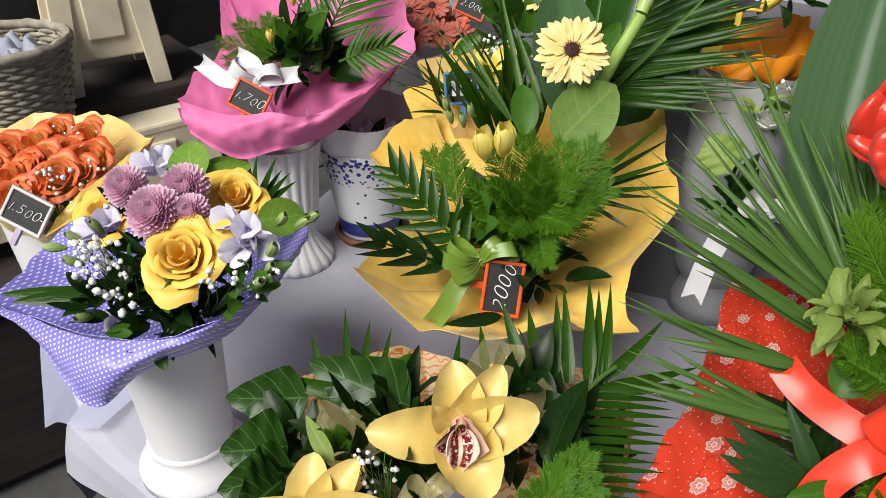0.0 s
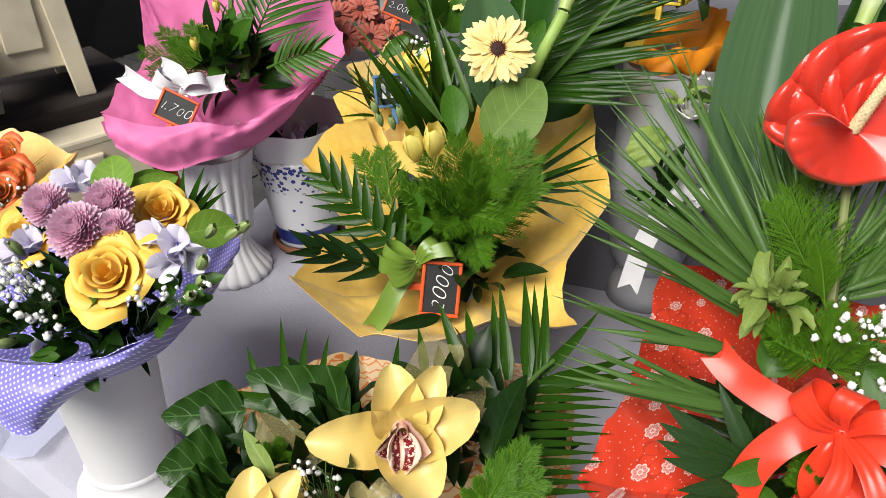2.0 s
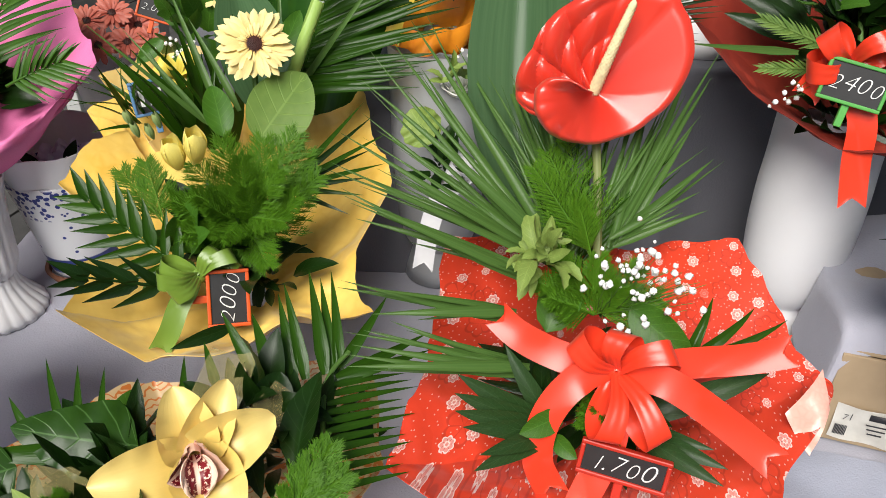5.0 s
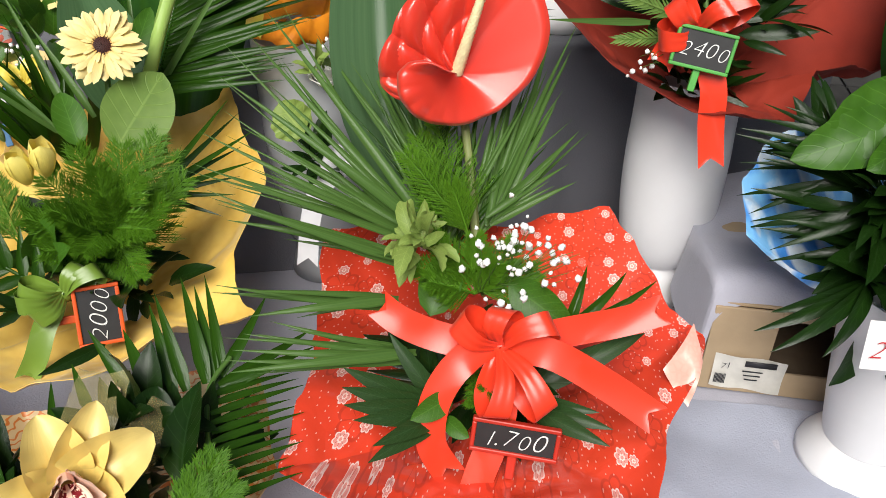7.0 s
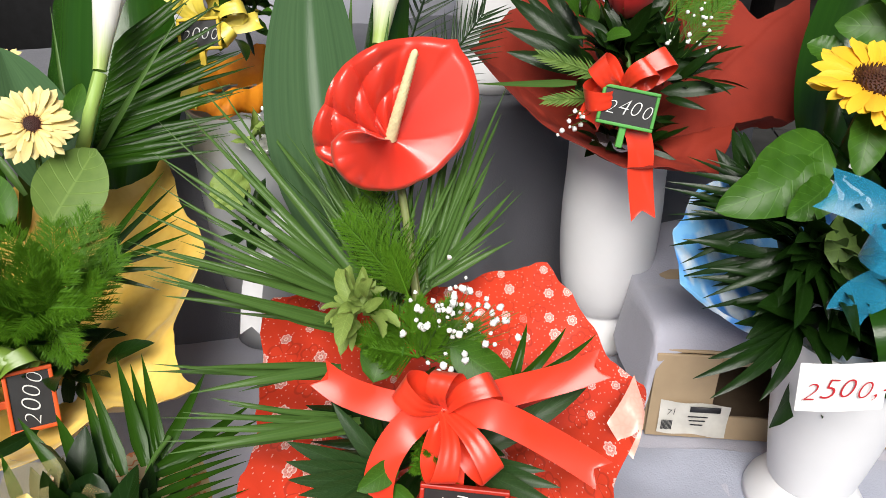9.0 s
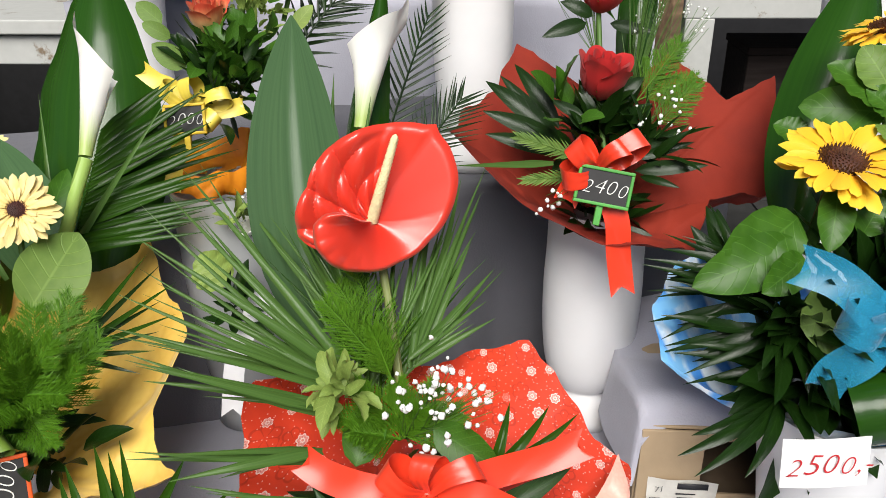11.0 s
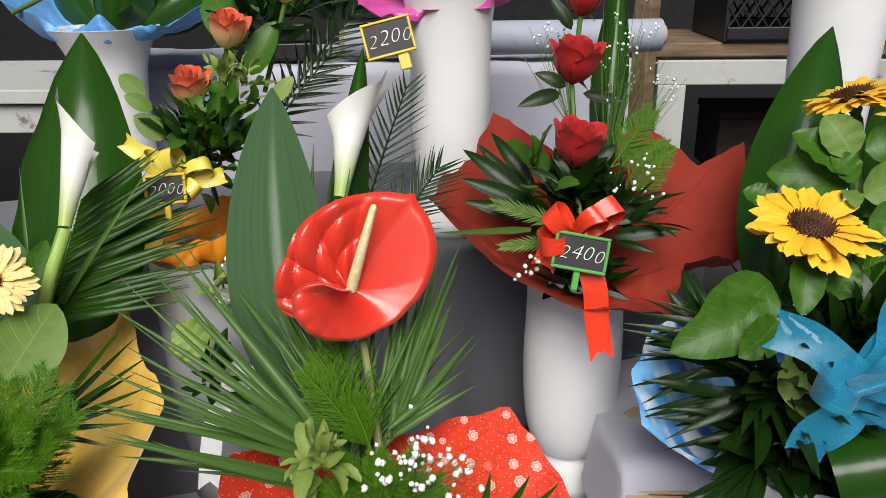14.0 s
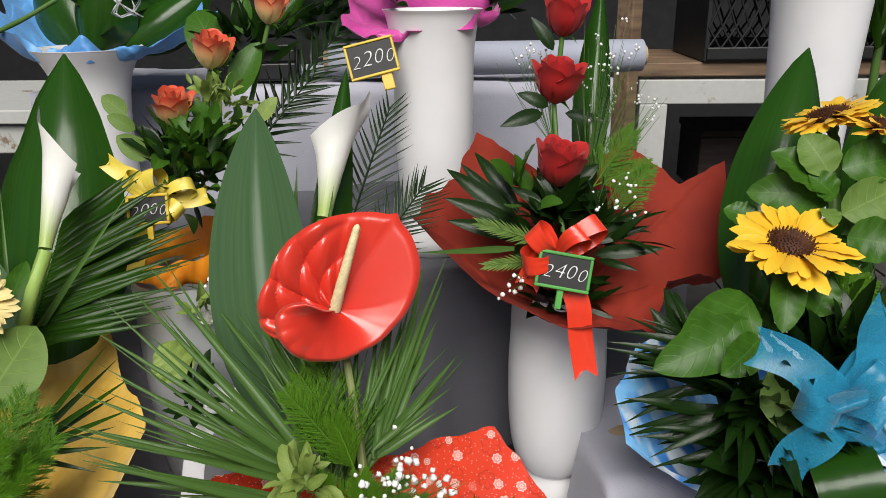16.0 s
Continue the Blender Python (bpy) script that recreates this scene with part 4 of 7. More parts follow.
def fern(parent, c, tips, seed=0, length=0.009, dense=1.0):
    """Feathery asparagus fern: thin sprays set with many fine needles."""
    rnd = random.Random(seed)
    sheet = Sheet()
    c = V(c)
    for tip in tips:
        tip = V(tip)
        d, side, nrm = frame_of(tip - c, V((0, -0.6, 0.8)))
        ln = (tip - c).length
        sheet.tube([c.lerp(tip, k / 4) + nrm * (0.12 * ln * (k / 4) * (1 - k / 4)) for k in range(5)], 0.0009, 0.0004, 4)
        for k in range(int(32 * dense)):
            w = 0.12 + 0.88 * k / (32 * dense)
            p = c.lerp(tip, w) + nrm * (0.12 * ln * w * (1 - w))
            for sgn in (-1, 1):
                out = (d * 0.75 + side * sgn * rnd.uniform(0.6, 1.0) + nrm * rnd.uniform(-0.16, 0.16)).normalized()
                twig = ln * 0.4 * (1.05 - w) * rnd.uniform(0.7, 1.1) + 0.006
                sheet.tube([p, p + out * twig], 0.0005, 0.0003, 3)
                for j in range(11):
                    q = p + out * twig * (j + 1) / 11
                    for s2 in (-1, 1):
                        e = (out + side * s2 * rnd.uniform(0.3, 1.1) * 0.8 + nrm * rnd.uniform(-0.7, 0.7) + d * 0.3).normalized() * length * rnd.uniform(0.35, 0.75)
                        wd = e.cross(nrm).normalized() * 0.0004
                        sheet.add([q - wd, q + wd, q + e], [(0, 1, 2)])
    ob = part("asparagus_fern", sheet, fern_leaf, parent, "feathery asparagus fern")
    return tagged(ob, "", "", "", "stuff")


gyp_white = plain("gypsophila_white", (0.86, 0.87, 0.84), 0.7, 0.9, 200, 0.5, 700)


def gypsophila(parent, c, spread, count, seed, root=None, size=0.0042):
    """Baby's breath: small double florets on hair-thin branching stalks."""
    rnd = random.Random(seed)
    stalks = Sheet()
    c, root = V(c), V(root or V(c) - UP * 0.06)
    for i in range(int(count * 1.7)):
        p = c + V([max(-0.8, min(0.8, rnd.gauss(0, 0.45))) * q for q in spread])
        stalks.tube([root, root.lerp(p, 0.6) + V((rnd.uniform(-1, 1), 0, rnd.uniform(-1, 1))) * 0.006, p], 0.0005, 0.0003, 3)
        if i % 3 and i:
            p = last + V((rnd.gauss(0, 1), rnd.gauss(0, 1), rnd.gauss(0, 1))) * size * 1.7
        last = p
        grow = size * rnd.uniform(0.4, 0.82)
        off = rnd.uniform(0, 50)

        def knob(u, w):
            a, th = u * math.tau, w * math.pi
            d = V((math.sin(th) * math.cos(a), math.sin(th) * math.sin(a), math.cos(th)))
            return p + d * grow * (0.85 + 0.5 * noise.noise((d.x * 2.6 + off, d.y * 2.6, d.z * 2.6)))

        s = Sheet().grid(knob, 10, 7)
        part("gypsophila", s, gyp_white, parent)
    return tagged(part("stalk_spray", stalks, stem_green, parent), "", "", "", "stuff")


def rose(parent, c, axis, r, material, seed=0, petals=22, tall=1.25, opened=0.5, green=True, stalk=None, label=""):
    """A rose: petals wound round a bud, the outer ones rolled back."""
    rnd = random.Random(seed)
    axis = V(axis).normalized()
    m = UP.rotation_difference(axis).to_matrix()
    sheet = Sheet()
    for k in range(petals):
        t = ((k + 0.5) / petals) ** 0.8
        a0 = k * 2.39996 + rnd.uniform(-0.25, 0.25)
        half = 1.55 - 0.8 * t
        lip_r = r * (0.07 + 0.83 * t)
        high = r * tall * (1.0 - 0.42 * opened * t ** 1.6) * rnd.uniform(0.95, 1.04)
        point = rnd.uniform(0.03, 0.2) * t * (0.4 + opened)
        drift = rnd.uniform(-0.3, 0.3)

        def fn(u, w):
            e = u * 2 - 1
            a = a0 + e * half * (0.4 + 0.65 * math.sin(math.pi * min(1, w * 0.66 + 0.1)))
            lip = max(0.0, w - 0.6) / 0.4
            rr = lip_r * (0.25 + 0.75 * math.sin(math.pi * 0.5 * min(1, w * 1.5)) ** 0.7)
            rr += lip_r * lip ** 1.5 * (0.26 * t * (0.35 + opened) - 0.4 * (1 - t) ** 2) * (1 - 0.25 * e * e)
            rr += r * 0.03 * w * noise.noise((e * 2.2 + k, w * 3, seed)) - r * 0.03 * e * e * w
            rr += r * (0.03 + 0.12 * opened) * lip ** 1.6
            rr += r * point * lip * max(0.0, 1 - abs(e - drift) * 2.0)
            z = high * (w - 0.2 * w * w * e * e) - r * (0.07 + 0.3 * t * t * opened) * lip ** 2 + r * 0.05 * w * noise.noise((e * 2.5, k * 1.7, seed + w))
            return V(c) + m @ V((rr * math.cos(a), rr * math.sin(a), z - r * tall * 0.55))

        sheet.grid(fn, 10, 9)
    ob = part("rose", sheet, material, parent, label)
    if green:
        for k in range(5):
            a = k * math.tau / 5
            b = V(c) - axis * r * tall * 0.5
            out = m @ V((math.cos(a), math.sin(a), 0))
            q = part("sepal", blade(Sheet(), b, b + out * r * 0.75 + axis * r * (0.45 if k % 2 else -0.25), r * 0.35, axis, 0.9, 0.3, "blade", 6, 2), leaf_mid, ob)
    if stalk is not None:
        base = V(c) - axis * r * tall * 0.5
        part("stem", Sheet().tube([base.lerp(V(stalk), k / 6) for k in range(7)], 0.0032, 0.0032, 8), stem_green, ob)
    return ob


def daisy(parent, name, c, axis, r, core, ray, disc, rim, layers, seed=0, cup=0.15, width=0.3, label="", stalk=None, tone=None, stalk_r=0.003):
    """A composite flower: rays in rows round a domed disc of many florets."""
    rnd = random.Random(seed)
    axis = V(axis).normalized()
    m = UP.rotation_difference(axis).to_matrix()
    dome = Sheet().lathe((0, 0, 0), [(0.001, core * 0.36), (core * 0.35, core * 0.33), (core * 0.7, core * 0.22), (core * 0.95, core * 0.02), (core * 0.8, -core * 0.2), (0.002, -core * 0.35)], 24)
    ob = part(name, dome, disc, parent, label)
    mat4 = m.to_4x4()
    mat4.translation = V(c)
    ob.matrix_local = mat4
    fl = Sheet()
    count = 170
    for k in range(count):
        a, q = k * 2.39996, core * math.sqrt((k + 0.5) / count) * 1.06
        z = core * 0.36 * (1 - (q / (core * 1.1)) ** 2)
        p = V((q * math.cos(a), q * math.sin(a), z))
        s = core * 0.07
        h = core * (0.1 if q < core * 0.7 else 0.2) * rnd.uniform(0.7, 1.3)
        fl.add([p + V((s, 0, 0)), p + V((-s * 0.5, s * 0.9, 0)), p + V((-s * 0.5, -s * 0.9, 0)), p + V((math.cos(a) * s * 0.8, math.sin(a) * s * 0.8, h))], [(0, 1, 3), (1, 2, 3), (2, 0, 3)])
    part("disc_fuzz", fl, rim, ob, "", False)
    kinds = [leaf_data("petal", ray, width * q, tone or "petal", b, f, 0.08, 0.0, 8, 4) for q, b, f in ((1, 0.35, -0.12), (0.9, 0.6, 0.1), (1.08, 0.15, -0.2))]
    for count, start, reach, lift in layers:
        for k in range(count):
            a = (k + rnd.uniform(-0.22, 0.22)) * math.tau / count + start
            out = V((math.cos(a), math.sin(a), 0))
            ln = (r - core * 0.7) * reach * rnd.uniform(0.82, 1.08)
            b = out * core * 0.72 + V((0, 0, lift * core * 0.3 - core * 0.1))
            tip = b + out * ln + V((0, 0, ln * (cup * lift + rnd.uniform(-0.16, 0.16))))
            q = part("petal", kinds[k % 3], None, ob)
            q.matrix_local = aim(b, tip, V((rnd.uniform(-0.35, 0.35), rnd.uniform(-0.35, 0.35), 1)), ln)
    if stalk is not None:
        inv = mat4.inverted()
        pts = [inv @ V(c), inv @ (V(c) - axis * r * 0.5), inv @ V(stalk)]
        part("stem", Sheet().tube([curve(pts, k / 10) for k in range(11)], stalk_r, stalk_r, 8), stem_green, ob)
    return ob


def pompon(parent, c, axis, r, material, seed=0):
    """A chrysanthemum: rows of narrow incurved florets over a ball."""
    rnd = random.Random(seed)
    axis = V(axis).normalized()
    m = UP.rotation_difference(axis).to_matrix()
    sheet = Sheet()
    for k in range(280):
        t = (k + 0.5) / 280
        a, th = k * 2.39996, t * 1.75
        d = V((math.sin(th) * math.cos(a), math.sin(th) * math.sin(a), math.cos(th)))
        b = V(c) + m @ (d * r * 0.45)
        tip = V(c) + m @ (d * r * rnd.uniform(0.92, 1.05) + V((0, 0, r * 0.12 * t)))
        blade(sheet, b, tip, r * 0.26, m @ V((d.x * 0.2, d.y * 0.2, 1.0 if t > 0.15 else 0.2)), -0.7, 0.6, "strap", 5, 2)
    return part("chrysanthemum", sheet, material, parent)


def cup(parent, name, c, axis, r, length, material, seed=0, count=6, opened=0.5):
    """A small funnel of overlapping petals (freesia, tulip)."""
    rnd = random.Random(seed)
    axis = V(axis).normalized()
    d, side, nrm = frame_of(axis, V((0.3, 0.2, 0.9)))
    sheet = Sheet()
    for k in range(count):
        a = k * math.tau / count + (0.5 if k % 2 else 0)
        out = side * math.cos(a) + nrm * math.sin(a)
        b = V(c) + out * r * 0.15
        tip = V(c) + d * length * rnd.uniform(0.9, 1.05) + out * r * (0.25 + opened)
        blade(sheet, b, tip, r * 1.15, d * 0.2 - out, -0.9 if opened < 0.4 else 0.9, 0.35 if opened < 0.4 else -0.3, "petal", 8, 4)
    return part(name, sheet, material, parent)


def calla(parent, base, top, r, seed=0, turn=0.0):
    """A white calla: a rolled spathe with a drawn-out tip, green towards its stalk."""
    base, top = V(base), V(top)
    d, side, nrm = frame_of(top - base, V((-0.6, -0.75, 0.2)))
    ln = (top - base).length
    side, nrm = side * math.cos(turn) + nrm * math.sin(turn), nrm * math.cos(turn) - side * math.sin(turn)

    def fn(u, w):
        e = u * 2 - 1
        a = e * math.pi * (1.12 - 0.35 * w)
        rr = r * (0.3 + 0.65 * w ** 1.3) * (1 + 0.1 * abs(e))
        high = w * (0.66 + 0.34 * math.cos(e * math.pi * 0.5) ** 1.5) * ln
        tip = math.exp(-(e / 0.1) ** 2) * max(0, w - 0.85) * 0.9 * ln
        flare = r * 0.28 * (max(0.0, w - 0.75) / 0.25) ** 1.5
        return base + d * (high + tip) - nrm * math.cos(a) * (rr + flare) + side * math.sin(a) * (rr + flare * 0.7)

    ob = part("calla", Sheet().grid(fn, 30, 22), calla_white, parent, "white calla spathe")
    part("spadix", Sheet().tube([base + d * ln * (0.3 + 0.4 * k / 6) for k in range(7)], r * 0.16, r * 0.1, 8), pollen, ob)
    return ob


def bow(parent, c, right, up, loops, tails, width, material, label, name="bow"):
    """A tied ribbon bow; loops and tails are given as (right, up, out) points round its knot."""
    x = V(right).normalized()
    y = V(up)
    y = (y - x * y.dot(x)).normalized()
    z = x.cross(y)
    c = V(c)

    def place(q):
        return c + x * q[0] + y * q[1] + z * q[2]

    knot = Sheet().lathe(c - z * width * 0.25, [(0.001, width * 0.5), (width * 0.28, width * 0.42), (width * 0.42, width * 0.2), (width * 0.36, 0), (width * 0.2, -width * 0.1)], 16, z)
    root = part(name, knot, material, parent, label)
    for q in loops:
        q = V((*q, 0)) if len(q) == 2 else V(q)
        side = V((-q.y, q.x, 0)).normalized() * width * 0.28
        top = V((0, 0, width * 0.75))
        pts = [V((0, 0, 0.002)), q * 0.45 + top * 0.9 + side, q * 0.95 + top * 0.8 + side * 0.6, q * 1.05 - side * 0.2, q * 0.75 - V((0, 0, width * 0.25)) - side, q * 0.3 - side * 0.6, V((0, 0, -0.001))]
        face = place(V((-q.y, q.x, 0)).normalized() * 0.9 + V((0, 0, 0.25))) - c
        d2 = place(V((q.y, -q.x, 0)).normalized()) - c
        s = Sheet()

        def fn(u, w, pts=pts, d2=d2):
            p = place(curve(pts, w))
            e = u * 2 - 1
            pinch = 0.25 + 0.75 * math.sin(math.pi * w) ** 0.7
            pleat = 0.035 * width * math.sin(e * 8 + 1) * (1 - math.sin(math.pi * w)) ** 1.5
            return p + (d2 * 0.85 + z * 0.25) * (e * width * 0.5 * pinch) + z * pleat

        thick(part("loop", s.grid(fn, 12, 36), material, root), 0.00012)
    for q in tails:
        pts = [V((0, 0, 0.0))] + [V(p) for p in q]
        s = Sheet()

        def fn(u, w, pts=pts):
            p = curve(pts, w)
            d = (curve(pts, min(1, w + 0.02)) - curve(pts, max(0, w - 0.02)))
            sd = V((d.y, -d.x, 0)).normalized()
            e = u * 2 - 1
            grow = min(1, 0.35 + w * 3)
            notch = -0.012 * (1 - abs(e)) * max(0, (w - 0.9) / 0.1) * (width / 0.03)
            return place(p + sd * (e * width * 0.5 * grow) + d.normalized() * notch + V((0, 0, 0.06 * width * e * e + 0.07 * width * math.sin(w * 6 + 0.9 * e) + 0.04 * width * math.sin(e * 7) * max(0, 1 - w * 4))))

        thick(part("tail", s.grid(fn, 6, 34), material, root), 0.00012)
    return root


calla_white = petal("calla_white", (0.92, 0.92, 0.84), (0.94, 0.94, 0.9), (0.4, 0.56, 0.1), 0.4, 40, 0.6)
pollen = plain("pollen", (0.84, 0.74, 0.42), 0.6, 0.8, 200, 0.8, 500)
rose_yellow = petal("yellow_rose_petal", (0.92, 0.53, 0.05), (0.94, 0.61, 0.1))
rose_yellow.node_tree.nodes["Mix Shader"].inputs[0].default_value = 0.1
rose_red = petal("red_rose_petal", (0.46, 0.012, 0.014), (0.6, 0.03, 0.03))
rose_ember = petal("ember_rose_petal", (0.84, 0.2, 0.03), (0.66, 0.05, 0.014), (0.9, 0.56, 0.12), 0.45, 26, 1.1)
rose_peach = petal("peach_rose_petal", (0.84, 0.28, 0.12), (0.8, 0.1, 0.05), (0.92, 0.78, 0.34), 0.45, 26, 0.98)
mum_pink = petal("chrysanthemum_petal", (0.95, 0.5, 0.71), (0.97, 0.76, 0.87))
mum_pink.node_tree.nodes["Mix Shader"].inputs[0].default_value = 0.2
freesia_lilac = petal("freesia_petal", (0.78, 0.74, 0.9), (0.86, 0.83, 0.93))
tulip_yellow = petal("tulip_petal", (0.94, 0.78, 0.1), (0.95, 0.84, 0.24))
tulip_yellow.node_tree.nodes["Mix Shader"].inputs[0].default_value = 0.15
gerbera_ray = petal("gerbera_ray", (0.89, 0.7, 0.24), (0.88, 0.74, 0.34), (0.86, 0.42, 0.1), 0.5, 26, 0.3)
gerbera_ray.node_tree.nodes["Mix Shader"].inputs[0].default_value = 0.12
gerbera_disc = plain("gerbera_disc", (0.05, 0.012, 0.008), 0.7, 0.6, 200, 0.6, 400)
gerbera_rim = plain("gerbera_florets", (0.09, 0.02, 0.012), 0.7, 0.5, 150)
sun_ray = petal("sunflower_ray", (0.9, 0.5, 0.012), (0.92, 0.62, 0.04), (0.86, 0.36, 0.008), 0.5, 26, 0.26)
sun_ray.node_tree.nodes["Mix Shader"].inputs[0].default_value = 0.12
sun_disc = plain("sunflower_disc", (0.075, 0.018, 0.006), 0.7, 0.5, 150, 0.6, 400)
sun_rim = plain("sunflower_florets", (0.13, 0.045, 0.012), 0.7, 0.4, 150)
coral_ray = petal("coral_ray", (0.5, 0.1, 0.06), (0.6, 0.16, 0.1))
orchid_petal = petal("orchid_petal", (0.8, 0.57, 0.14), (0.84, 0.67, 0.24), (0.7, 0.6, 0.16), 0.38, 18)
bud_green = petal("green_bud", (0.22, 0.36, 0.08), (0.4, 0.5, 0.2))
TO_EYE = V((0, -0.8, 0.55))
TO_EYE_LATE = V((-0.55, -0.7, 0.45))

# ---- the red anthurium bouquet ----
spathe_red = petal("anthurium_spathe", (0.76, 0.032, 0.013), (0.78, 0.05, 0.026), None, 0.3, 3)
spathe_red.node_tree.nodes["Principled BSDF"].inputs["Coat Weight"].default_value = 0.45
spathe_red.node_tree.nodes["Principled BSDF"].inputs["Coat Roughness"].default_value = 0.12
LEFT = [(0, 1.0), (4, 0.95), (10, 0.92), (25, 0.84), (46, 0.76), (65, 0.71), (95, 0.61), (119, 0.64), (135, 0.64), (148, 0.55), (160, 0.44), (172, 0.24)]
RIGHT = [(0, 1.0), (4, 0.95), (12, 0.93), (29, 0.84), (50, 0.68), (74, 0.53), (112, 0.42), (155, 0.41), (187, 0.45), (217, 0.46), (237, 0.44), (251, 0.36), (262, 0.24), (268, 0.1)]


def anthurium(parent, c, tip, face, size):
    """A heart-shaped waxy spathe, puckered along its veins, with a pale spadix."""
    c = V(c)
    y = (V(tip) - c).normalized()
    z = V(face)
    z = (z - y * z.dot(y)).normalized()
    x = y.cross(z)

    def radius(table, deg):
        for (a, p), (b, q) in zip(table, table[1:]):
            if deg <= b:
                return p + (q - p) * (deg - a) / (b - a)
        return table[-1][1]

    def fn(u, w):
        e = u * 2 - 1
        deg = -e * 172 if e < 0 else e * 268
        a = radians(deg) * (-1 if e < 0 else 1)
        r = radius(LEFT if e < 0 else RIGHT, deg) * size * w
        # the middle dips, one lobe rolls round in front of the other, and on one half the veins draw the blade into pillows
        bowl = (0.16 if e < 0 else 0.09) * size * (w * w - 0.15) * (0.35 + 0.65 * math.sin(radians(min(deg, 180))))
        if e < 0:
            k = abs(math.sin(radians(deg * 5.2 + 50 * w)))
            grow = min(1, max(0, deg - 16) / 25)
            pillow = 0.085 * size * min(1, w * 1.3) * k ** 0.5 * grow + 0.06 * size * abs(math.sin(w * 9 + deg * 0.05)) ** 0.6 * grow
            lobe = -0.1 * size * w * max(0, (deg - 100) / 72)
        else:
            turn = min(1.0, max(0.0, (deg - 75) / 150))
            turn = turn * turn * (3 - 2 * turn)
            lobe = size * turn * (0.12 + 0.42 * math.sin(math.pi * 0.62 * w))
            k = abs(math.sin(radians(deg * 3.0 + 40 * w)))
            pillow = 0.012 * size * w * k ** 0.5 + 0.03 * size * abs(math.sin(radians(deg * 9))) ** 0.7 * max(0, w - 0.55) * turn * 2
        edge = -0.06 * size * (max(0, w - 0.9) / 0.1) ** 2
        return c + x * (math.sin(a) * r) + y * (math.cos(a) * r) + z * (bowl + lobe + pillow + edge)

    flower = part("anthurium", Sheet().grid(fn, 170, 40), spathe_red, parent, "glossy red anthurium spathe")
    thick(flower, 0.0006)
    top = c + y * size * 0.7 + z * size * 0.24 - x * size * 0.22
    pts = [c.lerp(top, k / 12) + z * (0.006 * math.sin(k / 12 * 3)) for k in range(13)]
    cone = Sheet().tube(pts, size * 0.052, size * 0.03, 14)
    for k in range(260):
        w = (k + 0.5) / 260
        i = w * 12
        p = pts[int(i)].lerp(pts[min(12, int(i) + 1)], i - int(i))
        d = (top - c).normalized()
        a = k * 2.39996
        s, n2 = d.orthogonal().normalized(), d.cross(d.orthogonal().normalized())
        out = s * math.cos(a) + n2 * math.sin(a)
        rr = size * (0.05 - 0.021 * w)
        q = p + out * rr
        t1, t2 = out.cross(d) * 0.0013, d * 0.0013
        cone.add([q - t1, q + t2, q + t1, q - t2, q + out * 0.0009], [(0, 1, 4), (1, 2, 4), (2, 3, 4), (3, 0, 4)])
    cone.lathe(top, [(size * 0.03, 0), (size * 0.022, size * 0.02), (0.0005, size * 0.034)], 14, (top - c).normalized())
    part("spadix", cone, pollen, flower, "pale yellow spadix")
    return flower


R = bouquets["red"]
anthurium(R, (0.39, 0.546, 1.041), (0.456, 0.536, 1.122), V((-0.45, -0.80, 0.40)), 0.105)
stem(R, [(0.398, 0.555, 1.03), (0.385, 0.513, 0.962), (0.36, 0.457, 0.898)], 0.0042, 0.0042, stem_pale)

# fan palm: narrow blades that spread from behind the stem
for base, tips in (
    ((0.327, 0.474, 0.912), ((0.216, 0.647, 1.068), (0.248, 0.679, 1.061), (0.2, 0.616, 1.052), (0.2, 0.619, 1.02), (0.169, 0.583, 1.023), (0.213, 0.623, 1), (0.154, 0.554, 1.011), (0.169, 0.583, 0.988), (0.268, 0.682, 1.078), (0.268, 0.651, 1.04))),
    ((0.285, 0.464, 0.922), ((0.158, 0.538, 0.994), (0.157, 0.525, 0.994), (0.168, 0.536, 0.964))),
    ((0.259, 0.428, 0.911), ((0.138, 0.473, 0.951), (0.136, 0.48, 0.94), (0.155, 0.457, 0.925))),
    ((0.252, 0.387, 0.89), ((0.124, 0.428, 0.918), (0.134, 0.435, 0.918), (0.125, 0.421, 0.911), (0.146, 0.445, 0.921))),
    ((0.386, 0.485, 0.916), ((0.537, 0.565, 1.055), (0.524, 0.556, 1.033), (0.497, 0.5, 0.978), (0.474, 0.482, 0.958), (0.47, 0.464, 0.949), (0.524, 0.589, 1.04), (0.492, 0.563, 1.003), (0.487, 0.592, 1.017), (0.492, 0.531, 0.997), (0.464, 0.531, 0.977))),
    ((0.355, 0.503, 0.916), ((0.363, 0.734, 1.072), (0.403, 0.75, 1.085), (0.397, 0.676, 1.059), (0.316, 0.686, 1.047))),
):
    for i, tip in enumerate(tips):
        own_leaf(R, V(base) + V((0.004 * (i % 3), 0, 0.003 * (i % 4))), tip, 0.0075 + 0.0015 * (i % 3), palm_grey, TO_EYE_LATE + V((0.25 * (i % 3 - 1), 0, 0.3)), 0.28 + 0.08 * (i % 3), 0.75, "blade", n=10, m=2)
        rnd_ = random.Random(i * 7 + len(tips))
        for j in range(2):
            shift = V((rnd_.uniform(-0.02, 0.02), rnd_.uniform(-0.01, 0.02), rnd_.uniform(-0.02, 0.02)))
            own_leaf(R, V(base) + V((0.003, 0.004, 0.002)) * (j + 1), V(base).lerp(V(tip) + shift, rnd_.uniform(0.7, 1.0)), rnd_.uniform(0.0055, 0.0075), palm_grey, TO_EYE_LATE + V((-0.3 * (i % 3 - 1), 0, 0.2)), 0.35, 0.9, "blade", n=10, m=2)
